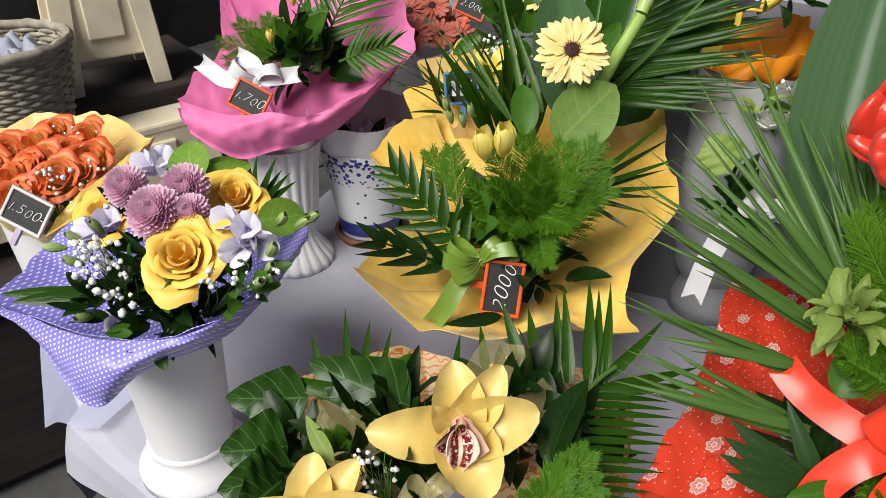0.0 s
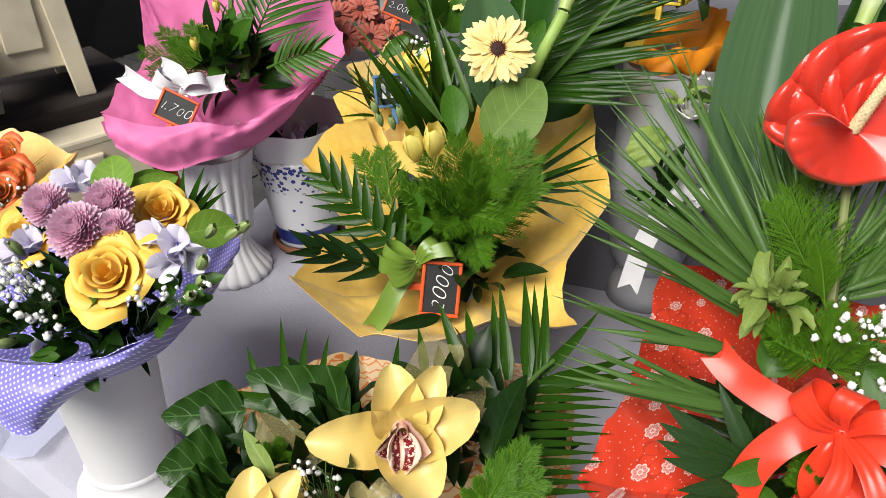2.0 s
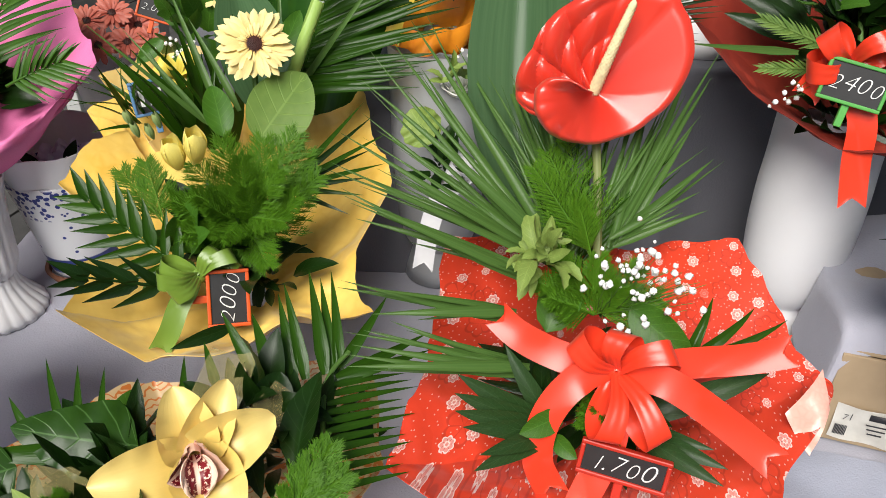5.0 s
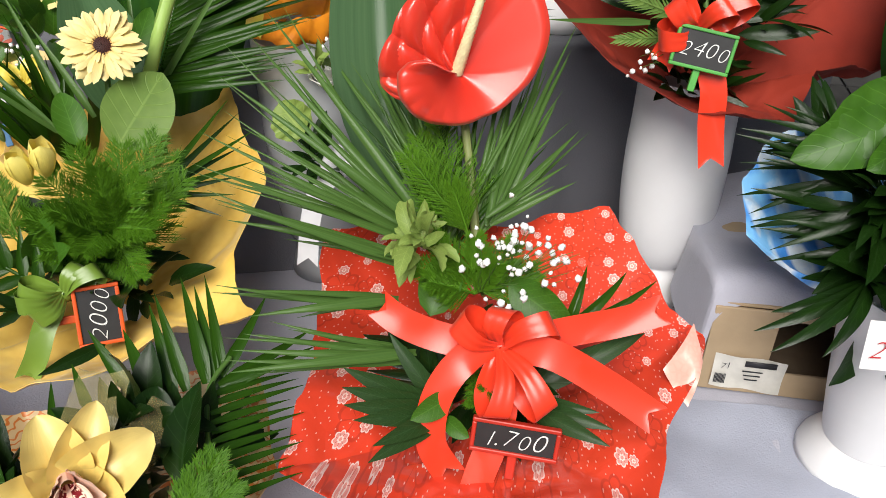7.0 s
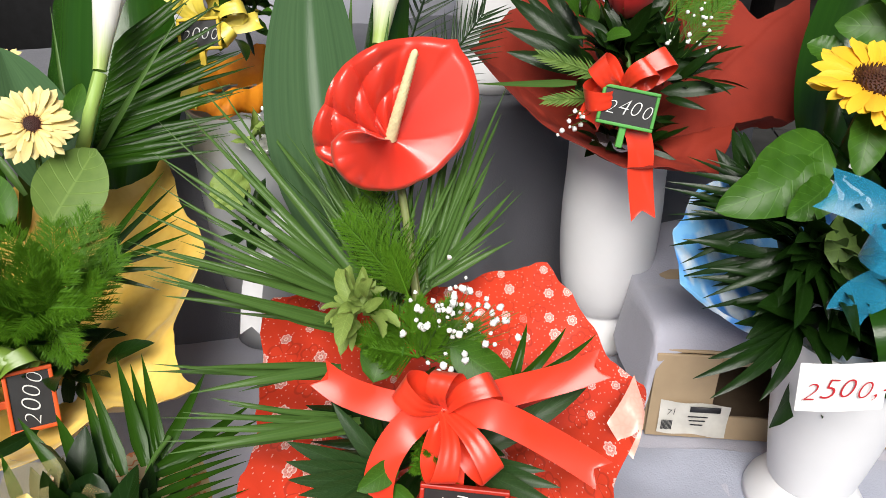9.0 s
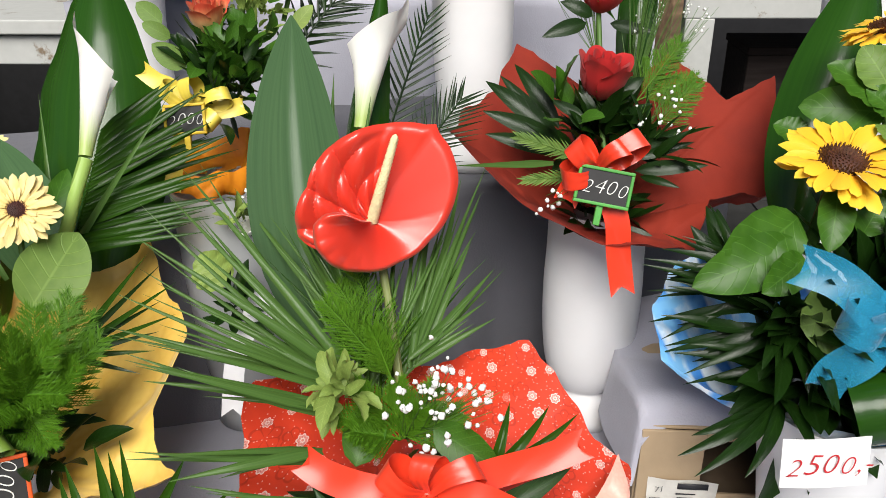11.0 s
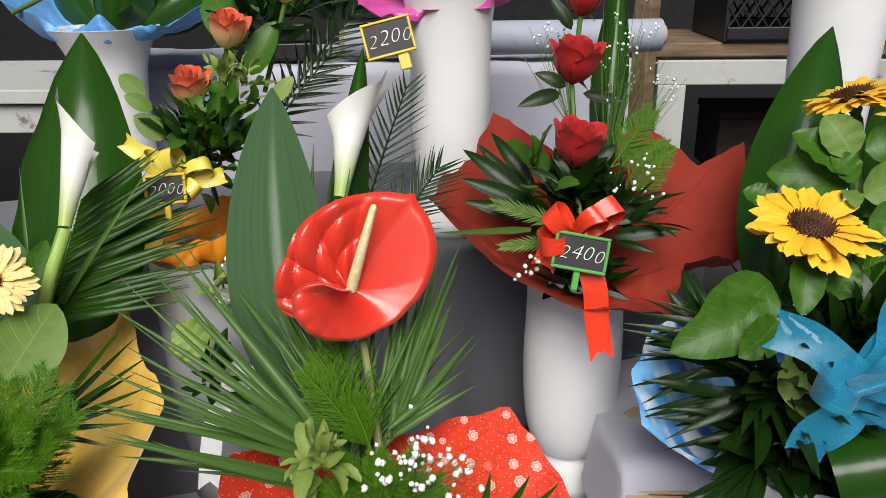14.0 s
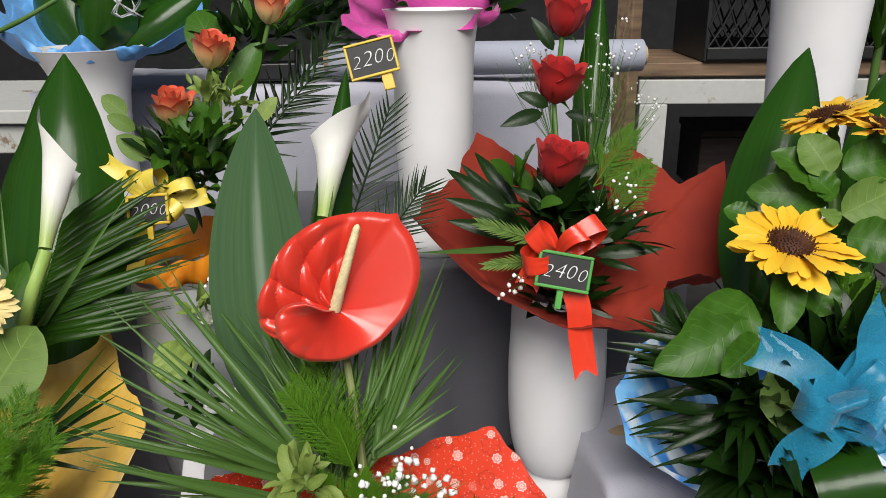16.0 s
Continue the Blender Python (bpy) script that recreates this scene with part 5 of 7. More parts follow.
# strap leaves behind the flower
own_leaf(R, (0.342, 0.582, 0.917), (0.428, 0.76, 1.194), 0.098, strap_leaf, TO_EYE_LATE, 0.35, 0.5, "lance", "broad grey-green strap leaf")
own_leaf(R, (0.376, 0.598, 0.894), (0.552, 0.772, 1.227), 0.05, broad_leaf, TO_EYE_LATE, 0.2, -0.8, "tongue", "dark pointed strap leaf")
own_leaf(R, (0.374, 0.606, 0.969), (0.437, 0.69, 1.144), 0.014, palm_grey, TO_EYE_LATE, 0.2, 0.5, "blade")
own_leaf(R, (0.397, 0.598, 0.99), (0.457, 0.652, 1.124), 0.012, palm_grey, TO_EYE_LATE, 0.2, 0.5, "blade")
calla(R, (0.452, 0.667, 1.088), (0.504, 0.702, 1.197), 0.023, 1, 1.9)
stem(R, [(0.45, 0.667, 1.085), (0.41, 0.62, 1.002), (0.368, 0.552, 0.957)], 0.006, 0.006)
for i, (b, t) in enumerate((((0.487, 0.688, 1.046), (0.594, 0.745, 1.18)), ((0.476, 0.636, 1.031), (0.57, 0.649, 1.105)))):
    palm(R, b, t, 15, 0.062, TO_EYE_LATE, leaf_dark, 20 + i, bend=0.2, width=0.0034, lean=48, droop=0.3)
fern(R, (0.352, 0.46, 0.93), [(0.347, 0.541, 0.993), (0.374, 0.557, 0.997), (0.324, 0.523, 0.99), (0.347, 0.481, 0.971)], 3)
fern(R, (0.325, 0.407, 0.914), [(0.281, 0.429, 0.945), (0.302, 0.431, 0.963), (0.334, 0.422, 0.957), (0.365, 0.411, 0.948), (0.285, 0.409, 0.94), (0.338, 0.396, 0.945), (0.369, 0.384, 0.935)], 4)
fern(R, (0.311, 0.357, 0.876), [(0.28, 0.332, 0.876), (0.292, 0.32, 0.869), (0.291, 0.334, 0.886)], 5)
for i, (b, t) in enumerate((((0.293, 0.447, 0.941), (0.312, 0.49, 0.974)), ((0.294, 0.443, 0.954), (0.278, 0.46, 0.965)), ((0.285, 0.435, 0.956), (0.317, 0.447, 0.976)), ((0.285, 0.432, 0.952), (0.26, 0.417, 0.933)), ((0.288, 0.428, 0.949), (0.265, 0.446, 0.956)), ((0.29, 0.435, 0.959), (0.304, 0.45, 0.989)), ((0.279, 0.42, 0.951), (0.267, 0.407, 0.943)), ((0.287, 0.44, 0.963), (0.291, 0.469, 0.985)), ((0.29, 0.426, 0.965), (0.279, 0.431, 0.981)))):
    leaf(R, "lime", b, V(b).lerp(V(t), 0.85), TO_EYE_LATE + V((0.5 * (i % 3 - 1), 0, 0.4 * (i % 2))), i, "curled lime-green leaf")
gypsophila(R, (0.346, 0.391, 0.945), (0.045, 0.03, 0.025), 26, 7, (0.334, 0.411, 0.908), 0.0046)
gypsophila(R, (0.368, 0.38, 0.946), (0.045, 0.03, 0.03), 18, 8, (0.342, 0.407, 0.908), 0.0042)
fill(R, "lime", (0.291, 0.442, 0.96), 0.03, 22, (-0.4, -0.5, 0.5), 0.028, 18, 1.3, 0.6)
leaf(R, "mid", (0.347, 0.391, 0.928), (0.376, 0.341, 0.903), TO_EYE_LATE, 0, "plain green leaf")
leaf(R, "mid", (0.285, 0.409, 0.906), (0.323, 0.439, 0.935), TO_EYE_LATE, 1)
palm(R, (0.279, 0.363, 0.861), (0.253, 0.407, 0.898), 5, 0.05, TO_EYE_LATE, leaf_dark, 31, width=0.014, lean=50, droop=0.2, bend=0.2)
for i, tip in enumerate(((0.201, 0.388, 0.907), (0.195, 0.378, 0.899), (0.191, 0.368, 0.892), (0.194, 0.359, 0.883), (0.192, 0.333, 0.865), (0.244, 0.398, 0.914), (0.198, 0.337, 0.875))):
    leaf(R, "spear", (0.268, 0.353, 0.858), tip, TO_EYE_LATE + V((0, 0, 0.3)), 0, "")
for i, tip in enumerate(((0.359, 0.268, 0.869), (0.348, 0.258, 0.867), (0.423, 0.312, 0.901), (0.393, 0.36, 0.905), (0.359, 0.284, 0.872))):
    leaf(R, "spear", (0.317, 0.341, 0.861), tip, TO_EYE_LATE + V((0, 0, 0.3)), 1)
for i, tip in enumerate(((0.411, 0.373, 0.933), (0.45, 0.333, 0.929), (0.443, 0.36, 0.923))):
    own_leaf(R, (0.374, 0.349, 0.894), tip, 0.011, palm_leaf, TO_EYE_LATE, 1.2, 0.4, "blade")
leaf(R, "mid", (0.268, 0.345, 0.883), (0.231, 0.342, 0.879), TO_EYE_LATE, 0)
leaf(R, "mid", (0.259, 0.339, 0.869), (0.266, 0.317, 0.865), TO_EYE_LATE, 1)
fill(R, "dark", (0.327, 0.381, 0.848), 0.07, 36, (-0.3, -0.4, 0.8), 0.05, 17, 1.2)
RX, RY = V((0.8, -0.6, 0)), V((0.35, 0.42, 0.83))
bow(R, (0.31, 0.346, 0.911), RX, RY, [(-0.03, 0.02, 0.008), (0.036, 0.02, 0.008), (-0.002, -0.046, 0.014), (0.034, -0.042, 0.01), (0.002, 0.028, 0.006)],
    [[(-0.04, 0.004, 0.006), (-0.075, 0.013, 0.0), (-0.096, 0.026, -0.002)],
     [(0.05, 0.014, -0.012), (0.09, 0.024, -0.016), (0.122, 0.036, -0.018)],
     [(0.036, 0.0, 0.012), (0.078, -0.02, 0.008), (0.118, -0.044, 0.004)],
     [(-0.026, -0.01, 0.014), (-0.044, -0.04, 0.014), (-0.046, -0.074, 0.01), (-0.03, -0.102, -0.004)],
     [(0.004, -0.05, 0.0), (-0.01, -0.1, 0.0), (-0.016, -0.13, 0.0)]], 0.023, red_satin, "wide red satin bow")
# turned corner of the red paper, glare painted into its pale colour
thick(part("paper_flap", fold_sheet([(0.477, 0.311, 0.889), (0.47, 0.297, 0.883), (0.464, 0.285, 0.874)], [(0.438, 0.3, 0.865), (0.436, 0.284, 0.857), (0.438, 0.269, 0.85)], 0.006, 0.003, 4, (-0.3, -0.6, 0.7), 24, 14), paper_glare, R, "outer corner of the red paper with its glare painted pale"), 0.0005)
# the seat of thin blades between the flower and the paper
for i in range(34):
    rnd_ = random.Random(900 + i)
    a = rnd_.uniform(-0.95, 0.75)
    foot = V((0.358, 0.479, 0.905)) + V((rnd_.uniform(-0.02, 0.02), rnd_.uniform(0, 0.02), rnd_.uniform(-0.01, 0.01)))
    view_r, view_u = V((0.83, -0.5, -0.25)), V((0.42, 0.42, 0.8))
    tip = foot + (view_r * math.sin(a) + view_u * math.cos(a)) * rnd_.uniform(0.1, 0.18) + V((0.0, 0.02, 0))
    own_leaf(R, foot, tip, rnd_.uniform(0.004, 0.007), palm_grey if i % 3 else palm_leaf, TO_EYE_LATE + V((rnd_.uniform(-0.5, 0.5), 0, 0.3)), 0.3, 0.8, "blade", n=9, m=2)

# ---- the gold bouquet ----
Gd = bouquets["gold"]
daisy(Gd, "gerbera", (0.132, 0.769, 1.043), (-0.05, -0.78, 0.62), 0.039, 0.0105, gerbera_ray, gerbera_disc, gerbera_rim, ((28, 0, 1.0, 0.1), (26, 0.11, 0.9, 0.5), (24, 0.05, 0.42, 1.0)), 2, 0.14, 0.3, "pale yellow gerbera with a dark eye", (0.12, 0.746, 0.962))
own_leaf(Gd, (0.118, 0.731, 0.956), (0.18, 0.764, 1.008), 0.066, leaf_pale, TO_EYE, 0.4, 0.1, "oval", "pale round leaf")
own_leaf(Gd, (0.156, 0.8, 1.007), (0.194, 0.84, 1.051), 0.025, leaf_mid, TO_EYE, 0.4, 0.2, "oval")
own_leaf(Gd, (0.086, 0.735, 0.964), (0.085, 0.783, 1.001), 0.03, leaf_mid, TO_EYE, 0.4, 0.2, "oval")
cup(Gd, "tulip", (0.038, 0.627, 0.99), (-0.1, -0.2, 1), 0.0165, 0.034, tulip_yellow, 1, 6, 0.12)
cup(Gd, "tulip", (0.053, 0.624, 0.995), (0.05, -0.25, 1), 0.0165, 0.034, tulip_yellow, 2, 6, 0.15)
for i, (x, y) in enumerate(((0, 0), (0.008, 0.01), (-0.012, 0.004), (-0.016, 0.016))):
    p = V((0.021, 0.703, 0.987)) + V((x, 0, y))
    cup(Gd, "flower_bud", p, (-0.2, -0.2, 1), 0.006, 0.018, bud_green, i, 5, 0.05)
fern(Gd, (0.094, 0.652, 0.891), [(0.025, 0.645, 0.952), (0.047, 0.671, 0.975), (0.081, 0.689, 0.985), (0.119, 0.686, 0.98), (0.158, 0.677, 0.966), (0.164, 0.654, 0.948), (0.136, 0.627, 0.944), (0.092, 0.627, 0.962), (0.055, 0.621, 0.953), (0.03, 0.619, 0.931)], 11, 0.013, 0.95)
fern(Gd, (0.086, 0.647, 0.92), [(0.046, 0.636, 0.957), (0.123, 0.633, 0.971), (0.092, 0.641, 0.984), (0.06, 0.596, 0.932), (0.118, 0.607, 0.931), (0.096, 0.595, 0.895), (0.152, 0.686, 0.98)], 12, 0.013, 0.95)
fern(Gd, (0.015, 0.668, 0.914), [(-0.014, 0.708, 0.958), (0.009, 0.711, 0.962)], 13)
palm(Gd, (0.034, 0.62, 0.878), (-0.05, 0.689, 0.948), 8, 0.055, TO_EYE, None, 41, width=0.012, lean=58, droop=0.15, bend=0.15)
palm(Gd, (0.02, 0.609, 0.879), (-0.063, 0.608, 0.915), 4, 0.05, TO_EYE, leaf_dark, 42, width=0.013, lean=34, droop=0.15, bend=0.1)
palm(Gd, (0.165, 0.814, 0.947), (0.245, 0.889, 1.072), 34, 0.165, V((-0.3, -0.75, 0.6)), None, 43, width=0.0115, lean=76, droop=0.1, bend=-0.15, both=False)
for i, t in enumerate(((0.245, 0.745, 0.959), (0.254, 0.724, 0.946), (0.233, 0.716, 0.934), (0.242, 0.698, 0.924), (0.219, 0.683, 0.919), (0.208, 0.665, 0.91), (0.188, 0.647, 0.901), (0.239, 0.762, 0.968))):
    own_leaf(Gd, (0.134, 0.693, 0.917), t, 0.008, palm_leaf if i % 2 else leaf_dark, TO_EYE, 0.3, 0.4, "blade", m=2)
own_leaf(Gd, (0.19, 0.889, 0.856), (0.32, 1.093, 1.237), 0.17, broad_leaf, TO_EYE_LATE, 0.45, -0.4, "tongue", "broad dark strap leaf", 0.06)
own_leaf(Gd, (0.143, 0.794, 0.944), (0.138, 0.959, 1.07), 0.08, strap_leaf, TO_EYE, 0.3, 0.5, "lance")
calla(Gd, (0.21, 0.819, 1.067), (0.259, 0.873, 1.181), 0.021, 2, -1.9)
stem(Gd, [(0.21, 0.818, 1.064), (0.192, 0.806, 1.035), (0.174, 0.803, 0.998), (0.153, 0.813, 0.952)], 0.0072, 0.0066, stem_lime)
for i, (b, t, w) in enumerate((((0.072, 0.782, 0.962), (-0.023, 0.806, 1.072), 0.006), ((0.09, 0.782, 0.962), (0.061, 0.887, 1.087), 0.009), ((0.075, 0.781, 0.96), (0.01, 0.85, 1.048), 0.007), ((0.11, 0.795, 0.964), (0.077, 0.863, 1.05), 0.009), ((0.152, 0.841, 0.864), (0.203, 0.988, 1.1), 0.01), ((0.158, 0.84, 0.932), (0.309, 0.831, 1.114), 0.009))):
    own_leaf(Gd, b, t, w, palm_grey, TO_EYE, 0.3, 0.6, "blade", m=2)
fill(Gd, "dark", (0.086, 0.668, 0.86), 0.08, 44, (0, -0.3, 0.9), 0.06, 21, 1.3)
fill(Gd, "dark", (0.1, 0.65, 0.845), 0.045, 10, (0.1, -0.4, 0.6), 0.04, 24, 1.2)
fill(Gd, "mid", (0.037, 0.652, 0.891), 0.05, 14, (-0.2, -0.5, 0.7), 0.04, 22, 1.2)
fill(Gd, "palm", (0.075, 0.83, 0.9), 0.08, 20, (-0.15, 0.2, 1), 0.13, 23, 0.5)
EX, EY = V((1, 0, 0)), V((0, 0.5, 0.86))
bow(Gd, (0.036, 0.61, 0.89), EX, EY, [(-0.034, 0.004, 0.006), (-0.026, -0.012, 0.008), (0.032, 0.01, 0.006), (-0.03, 0.014, 0.0), (0.02, 0.018, 0.0)], [[(-0.02, -0.02, 0.004), (-0.035, -0.045, 0.004), (-0.048, -0.062, 0.0)]], 0.019, green_satin, "olive-green satin bow")
leaf(Gd, "ruscus", (0.055, 0.562, 0.861), (0.001, 0.542, 0.867), TO_EYE, 0)

Gb = bouquets["gold_back"]
bow(Gb, (0.058, 0.898, 0.975), EX, EY, [(0.02, 0.018, 0.0), (-0.02, 0.016, 0.0), (0.026, -0.004, 0.0)], [[(-0.01, -0.02, 0.0), (-0.004, -0.05, 0.0)], [(0.01, -0.03, 0), (0.012, -0.06, 0)]], 0.02, yellow_satin, "yellow satin bow")
gypsophila(Gb, (0.059, 0.932, 0.991), (0.03, 0.02, 0.02), 16, 31, (0.069, 0.924, 0.924), 0.004)
gypsophila(Gb, (0.076, 0.889, 0.961), (0.02, 0.02, 0.03), 8, 32, (0.069, 0.917, 0.912), 0.004)
fill(Gb, "palm", (0.011, 0.902, 0.926), 0.05, 16, (-0.3, -0.2, 0.8), 0.08, 33, 0.9)
fill(Gb, "mid", (0.085, 0.991, 0.991), 0.08, 24, (0, -0.2, 1), 0.045, 34, 1.3)
daisy(Gb, "gerbera", (0.128, 1, 1.04), (0, -0.5, 0.85), 0.035, 0.008, gerbera_ray, gerbera_disc, gerbera_rim, ((22, 0, 1.0, 0.2), (20, 0.13, 0.9, 0.8)), 5, 0.12, 0.29)

# ---- the lilac bouquet ----
L = bouquets["lilac"]
rose(L, (-0.208, 0.509, 0.964), (0.0, -0.62, 0.8), 0.033, rose_yellow, 1, 17, 0.95, 0.85, False, (-0.244, 0.542, 0.85), "wide open yellow rose")
rose(L, (-0.187, 0.605, 0.965), (0.15, -0.5, 0.85), 0.026, rose_yellow, 2, 15, 1.0, 0.75, False)
rose(L, (-0.324, 0.64, 0.927), (-0.1, -0.4, 0.85), 0.03, rose_yellow, 3, 18, 1.1, 0.8, False)
for i, (p, r) in enumerate((((-0.235, 0.544, 0.981), 0.0245), ((-0.222, 0.586, 0.981), 0.023), ((-0.208, 0.548, 0.978), 0.0185), ((-0.275, 0.591, 0.98), 0.0205))):
    pompon(L, p, (-0.1, -0.6, 0.75), r, mum_pink, i)
for i, (p, d) in enumerate((((-0.174, 0.54, 0.975), (-0.3, -0.5, 0.7)), ((-0.158, 0.529, 0.976), (0.1, -0.7, 0.7)), ((-0.161, 0.512, 0.968), (-0.2, -0.8, 0.2)), ((-0.148, 0.523, 0.967), (0.5, -0.6, 0.1)), ((-0.31, 0.579, 0.943), (-0.5, -0.5, 0.5)), ((-0.304, 0.6, 0.939), (0.1, -0.5, 0.7)), ((-0.288, 0.673, 0.959), (-0.3, -0.5, 0.8)), ((-0.276, 0.676, 0.964), (0.4, -0.5, 0.7)), ((-0.267, 0.671, 0.957), (0.2, -0.6, 0.6)))):
    cup(L, "freesia", V(p) - V(d).normalized() * 0.012, d, 0.015, 0.028, freesia_lilac, i, 6, 0.5)
for i, (p, d) in enumerate((((-0.139, 0.547, 0.968), (0.5, -0.3, 0.7)), ((-0.124, 0.546, 0.966), (0.7, -0.2, 0.6)), ((-0.141, 0.516, 0.957), (0.4, -0.3, 0.8)), ((-0.117, 0.557, 0.964), (0.7, -0.2, 0.7)), ((-0.143, 0.51, 0.947), (0.4, -0.4, 0.6)), ((-0.333, 0.571, 0.93), (-0.9, -0.2, 0.2)), ((-0.317, 0.573, 0.934), (-0.6, -0.3, 0.7)), ((-0.296, 0.569, 0.946), (-0.3, -0.3, 0.9)), ((-0.308, 0.546, 0.929), (-0.6, -0.3, 0.5)), ((-0.292, 0.506, 0.904), (-0.3, -0.6, 0.4)), ((-0.145, 0.489, 0.951), (0.3, -0.6, 0.5)))):
    cup(L, "flower_bud", p, d, 0.007, 0.02, bud_green, i, 5, 0.05)
own_leaf(L, (-0.235, 0.637, 0.959), (-0.245, 0.677, 0.984), 0.04, leaf_fresh, TO_EYE, 0.4, 0.15, "oval", "light green leaf")
own_leaf(L, (-0.228, 0.648, 0.957), (-0.185, 0.665, 0.965), 0.022, leaf_fresh, TO_EYE, 0.4, 0.3, "oval")
own_leaf(L, (-0.234, 0.659, 0.957), (-0.201, 0.685, 0.959), 0.02, leaf_fresh, TO_EYE, 0.4, 0.3, "oval")
own_leaf(L, (-0.16, 0.567, 0.961), (-0.122, 0.587, 0.955), 0.034, leaf_fresh, TO_EYE, 0.5, 0.2, "oval")
for i, t in enumerate(((-0.182, 0.679, 0.968), (-0.162, 0.679, 0.968), (-0.147, 0.661, 0.959), (-0.15, 0.645, 0.952), (-0.141, 0.657, 0.952), (-0.119, 0.621, 0.935), (-0.157, 0.671, 0.957))):
    own_leaf(L, (-0.172, 0.604, 0.945), t, 0.009, palm_leaf, TO_EYE, 0.3, 0.4, "blade", m=2)
for i, t in enumerate(((-0.393, 0.549, 0.896), (-0.377, 0.537, 0.896), (-0.318, 0.506, 0.904), (-0.368, 0.557, 0.891))):
    own_leaf(L, (-0.302, 0.549, 0.896), t, 0.014, palm_leaf, TO_EYE, 0.3, 0.3, "lance", m=2)
gypsophila(L, (-0.277, 0.522, 0.948), (0.024, 0.02, 0.026), 26, 41, (-0.272, 0.543, 0.888), 0.0046)
gypsophila(L, (-0.26, 0.493, 0.94), (0.025, 0.02, 0.02), 14, 42, (-0.272, 0.538, 0.88), 0.0044)
gypsophila(L, (-0.156, 0.489, 0.951), (0.03, 0.02, 0.012), 10, 43, (-0.201, 0.522, 0.892), 0.0036)
gypsophila(L, (-0.174, 0.509, 0.954), (0.02, 0.01, 0.012), 5, 44, (-0.247, 0.627, 0.907), 0.004)
fill(L, "dark", (-0.239, 0.535, 0.894), 0.07, 46, (0, -0.4, 0.8), 0.03, 45, 1.3)
fill(L, "mid", (-0.235, 0.513, 0.905), 0.08, 24, (0, -0.4, 0.8), 0.022, 46, 1.2)
fill(L, "ruscus", (-0.229, 0.541, 0.902), 0.07, 26, (0, -0.3, 0.8), 0.04, 47, 1.3)
fill(L, "dark", (-0.217, 0.514, 0.898), 0.05, 40, (0.1, -0.3, 0.9), 0.026, 49, 1.1)
fill(L, "dark", (-0.284, 0.527, 0.9), 0.05, 40, (-0.3, -0.3, 0.9), 0.026, 50, 1.1)
fill(L, "mid", (-0.168, 0.507, 0.933), 0.04, 16, (0.3, -0.3, 0.9), 0.022, 51, 1.0)
fill(L, "dark", (-0.271, 0.644, 0.896), 0.07, 24, (0, -0.3, 0.8), 0.045, 48, 1.3)

# ---- the orange-red roses and the pink bouquet ----
E_ = bouquets["ember"]
for i, (p, r) in enumerate((((-0.493, 0.84, 0.904), 0.025), ((-0.438, 0.774, 0.895), 0.027), ((-0.415, 0.813, 0.899), 0.026), ((-0.437, 0.864, 0.905), 0.023), ((-0.482, 0.876, 0.905), 0.023), ((-0.522, 0.835, 0.896), 0.026), ((-0.495, 0.782, 0.889), 0.027), ((-0.472, 0.811, 0.897), 0.024), ((-0.449, 0.835, 0.896), 0.024), ((-0.484, 0.797, 0.893), 0.022), ((-0.417, 0.786, 0.895), 0.022), ((-0.533, 0.806, 0.888), 0.026), ((-0.464, 0.768, 0.886), 0.022), ((-0.484, 0.753, 0.88), 0.024))):
    rose(E_, p, (0.25 * (i % 3 - 1), -0.5 - 0.2 * (i % 2), 0.75), r, rose_ember, 10 + i, 12, 1.15, 0.7, False)
gypsophila(E_, (-0.416, 0.763, 0.878), (0.05, 0.03, 0.04), 30, 51, (-0.462, 0.799, 0.823), 0.0042)
gypsophila(E_, (-0.437, 0.873, 0.901), (0.05, 0.03, 0.02), 12, 52, (-0.469, 0.848, 0.843), 0.0036)
fill(E_, "dark", (-0.493, 0.835, 0.842), 0.06, 16, (0, -0.4, 0.7), 0.04, 53, 1.3)

Pk = bouquets["pink"]
bow(Pk, (-0.247, 0.978, 0.933), EX, EY, [(0.03, 0.008, 0.0), (-0.03, 0.02, 0.0)], [[(-0.04, 0.0, 0.0), (-0.06, 0.012, 0.0), (-0.078, 0.026, 0.0)], [(0.03, 0.004, 0.0), (0.058, 0.008, 0.0)], [(-0.005, 0.02, 0.004), (-0.03, 0.034, 0.0)], [(-0.01, -0.03, 0), (-0.012, -0.06, 0)]], 0.022, white_satin, "white satin bow")
fill(Pk, "mid", (-0.201, 1.088, 0.919), 0.08, 40, (0, -0.1, 1), 0.055, 61, 1.1)
fill(Pk, "dark", (-0.201, 1.084, 0.912), 0.1, 40, (0, -0.2, 0.9), 0.055, 62, 1.2)
fern(Pk, (-0.214, 1.069, 0.926), [(-0.305, 1.035, 0.965), (-0.289, 1.079, 0.979), (-0.254, 1.104, 0.98), (-0.291, 1.001, 0.95)], 63, 0.012)
palm(Pk, (-0.181, 1.069, 0.926), (-0.122, 1.196, 1.03), 14, 0.11, TO_EYE, leaf_mid, 64, width=0.008, droop=0.4)
palm(Pk, (-0.146, 1.049, 0.933), (-0.073, 1.042, 0.959), 9, 0.06, TO_EYE, leaf_mid, 65, width=0.008, droop=0.3)
for i, x in enumerate(((-0.242, 1.064, 0.956), (-0.218, 1.133, 0.988), (-0.23, 1.093, 0.963))):
    cup(Pk, "flower_bud", x, (0, -0.2, 1), 0.009, 0.02, tulip_yellow, i, 5, 0.2)
stem(Pk, [(-0.181, 1.06, 0.912), (-0.177, 1.119, 0.967), (-0.164, 1.196, 1.03)], 0.007)
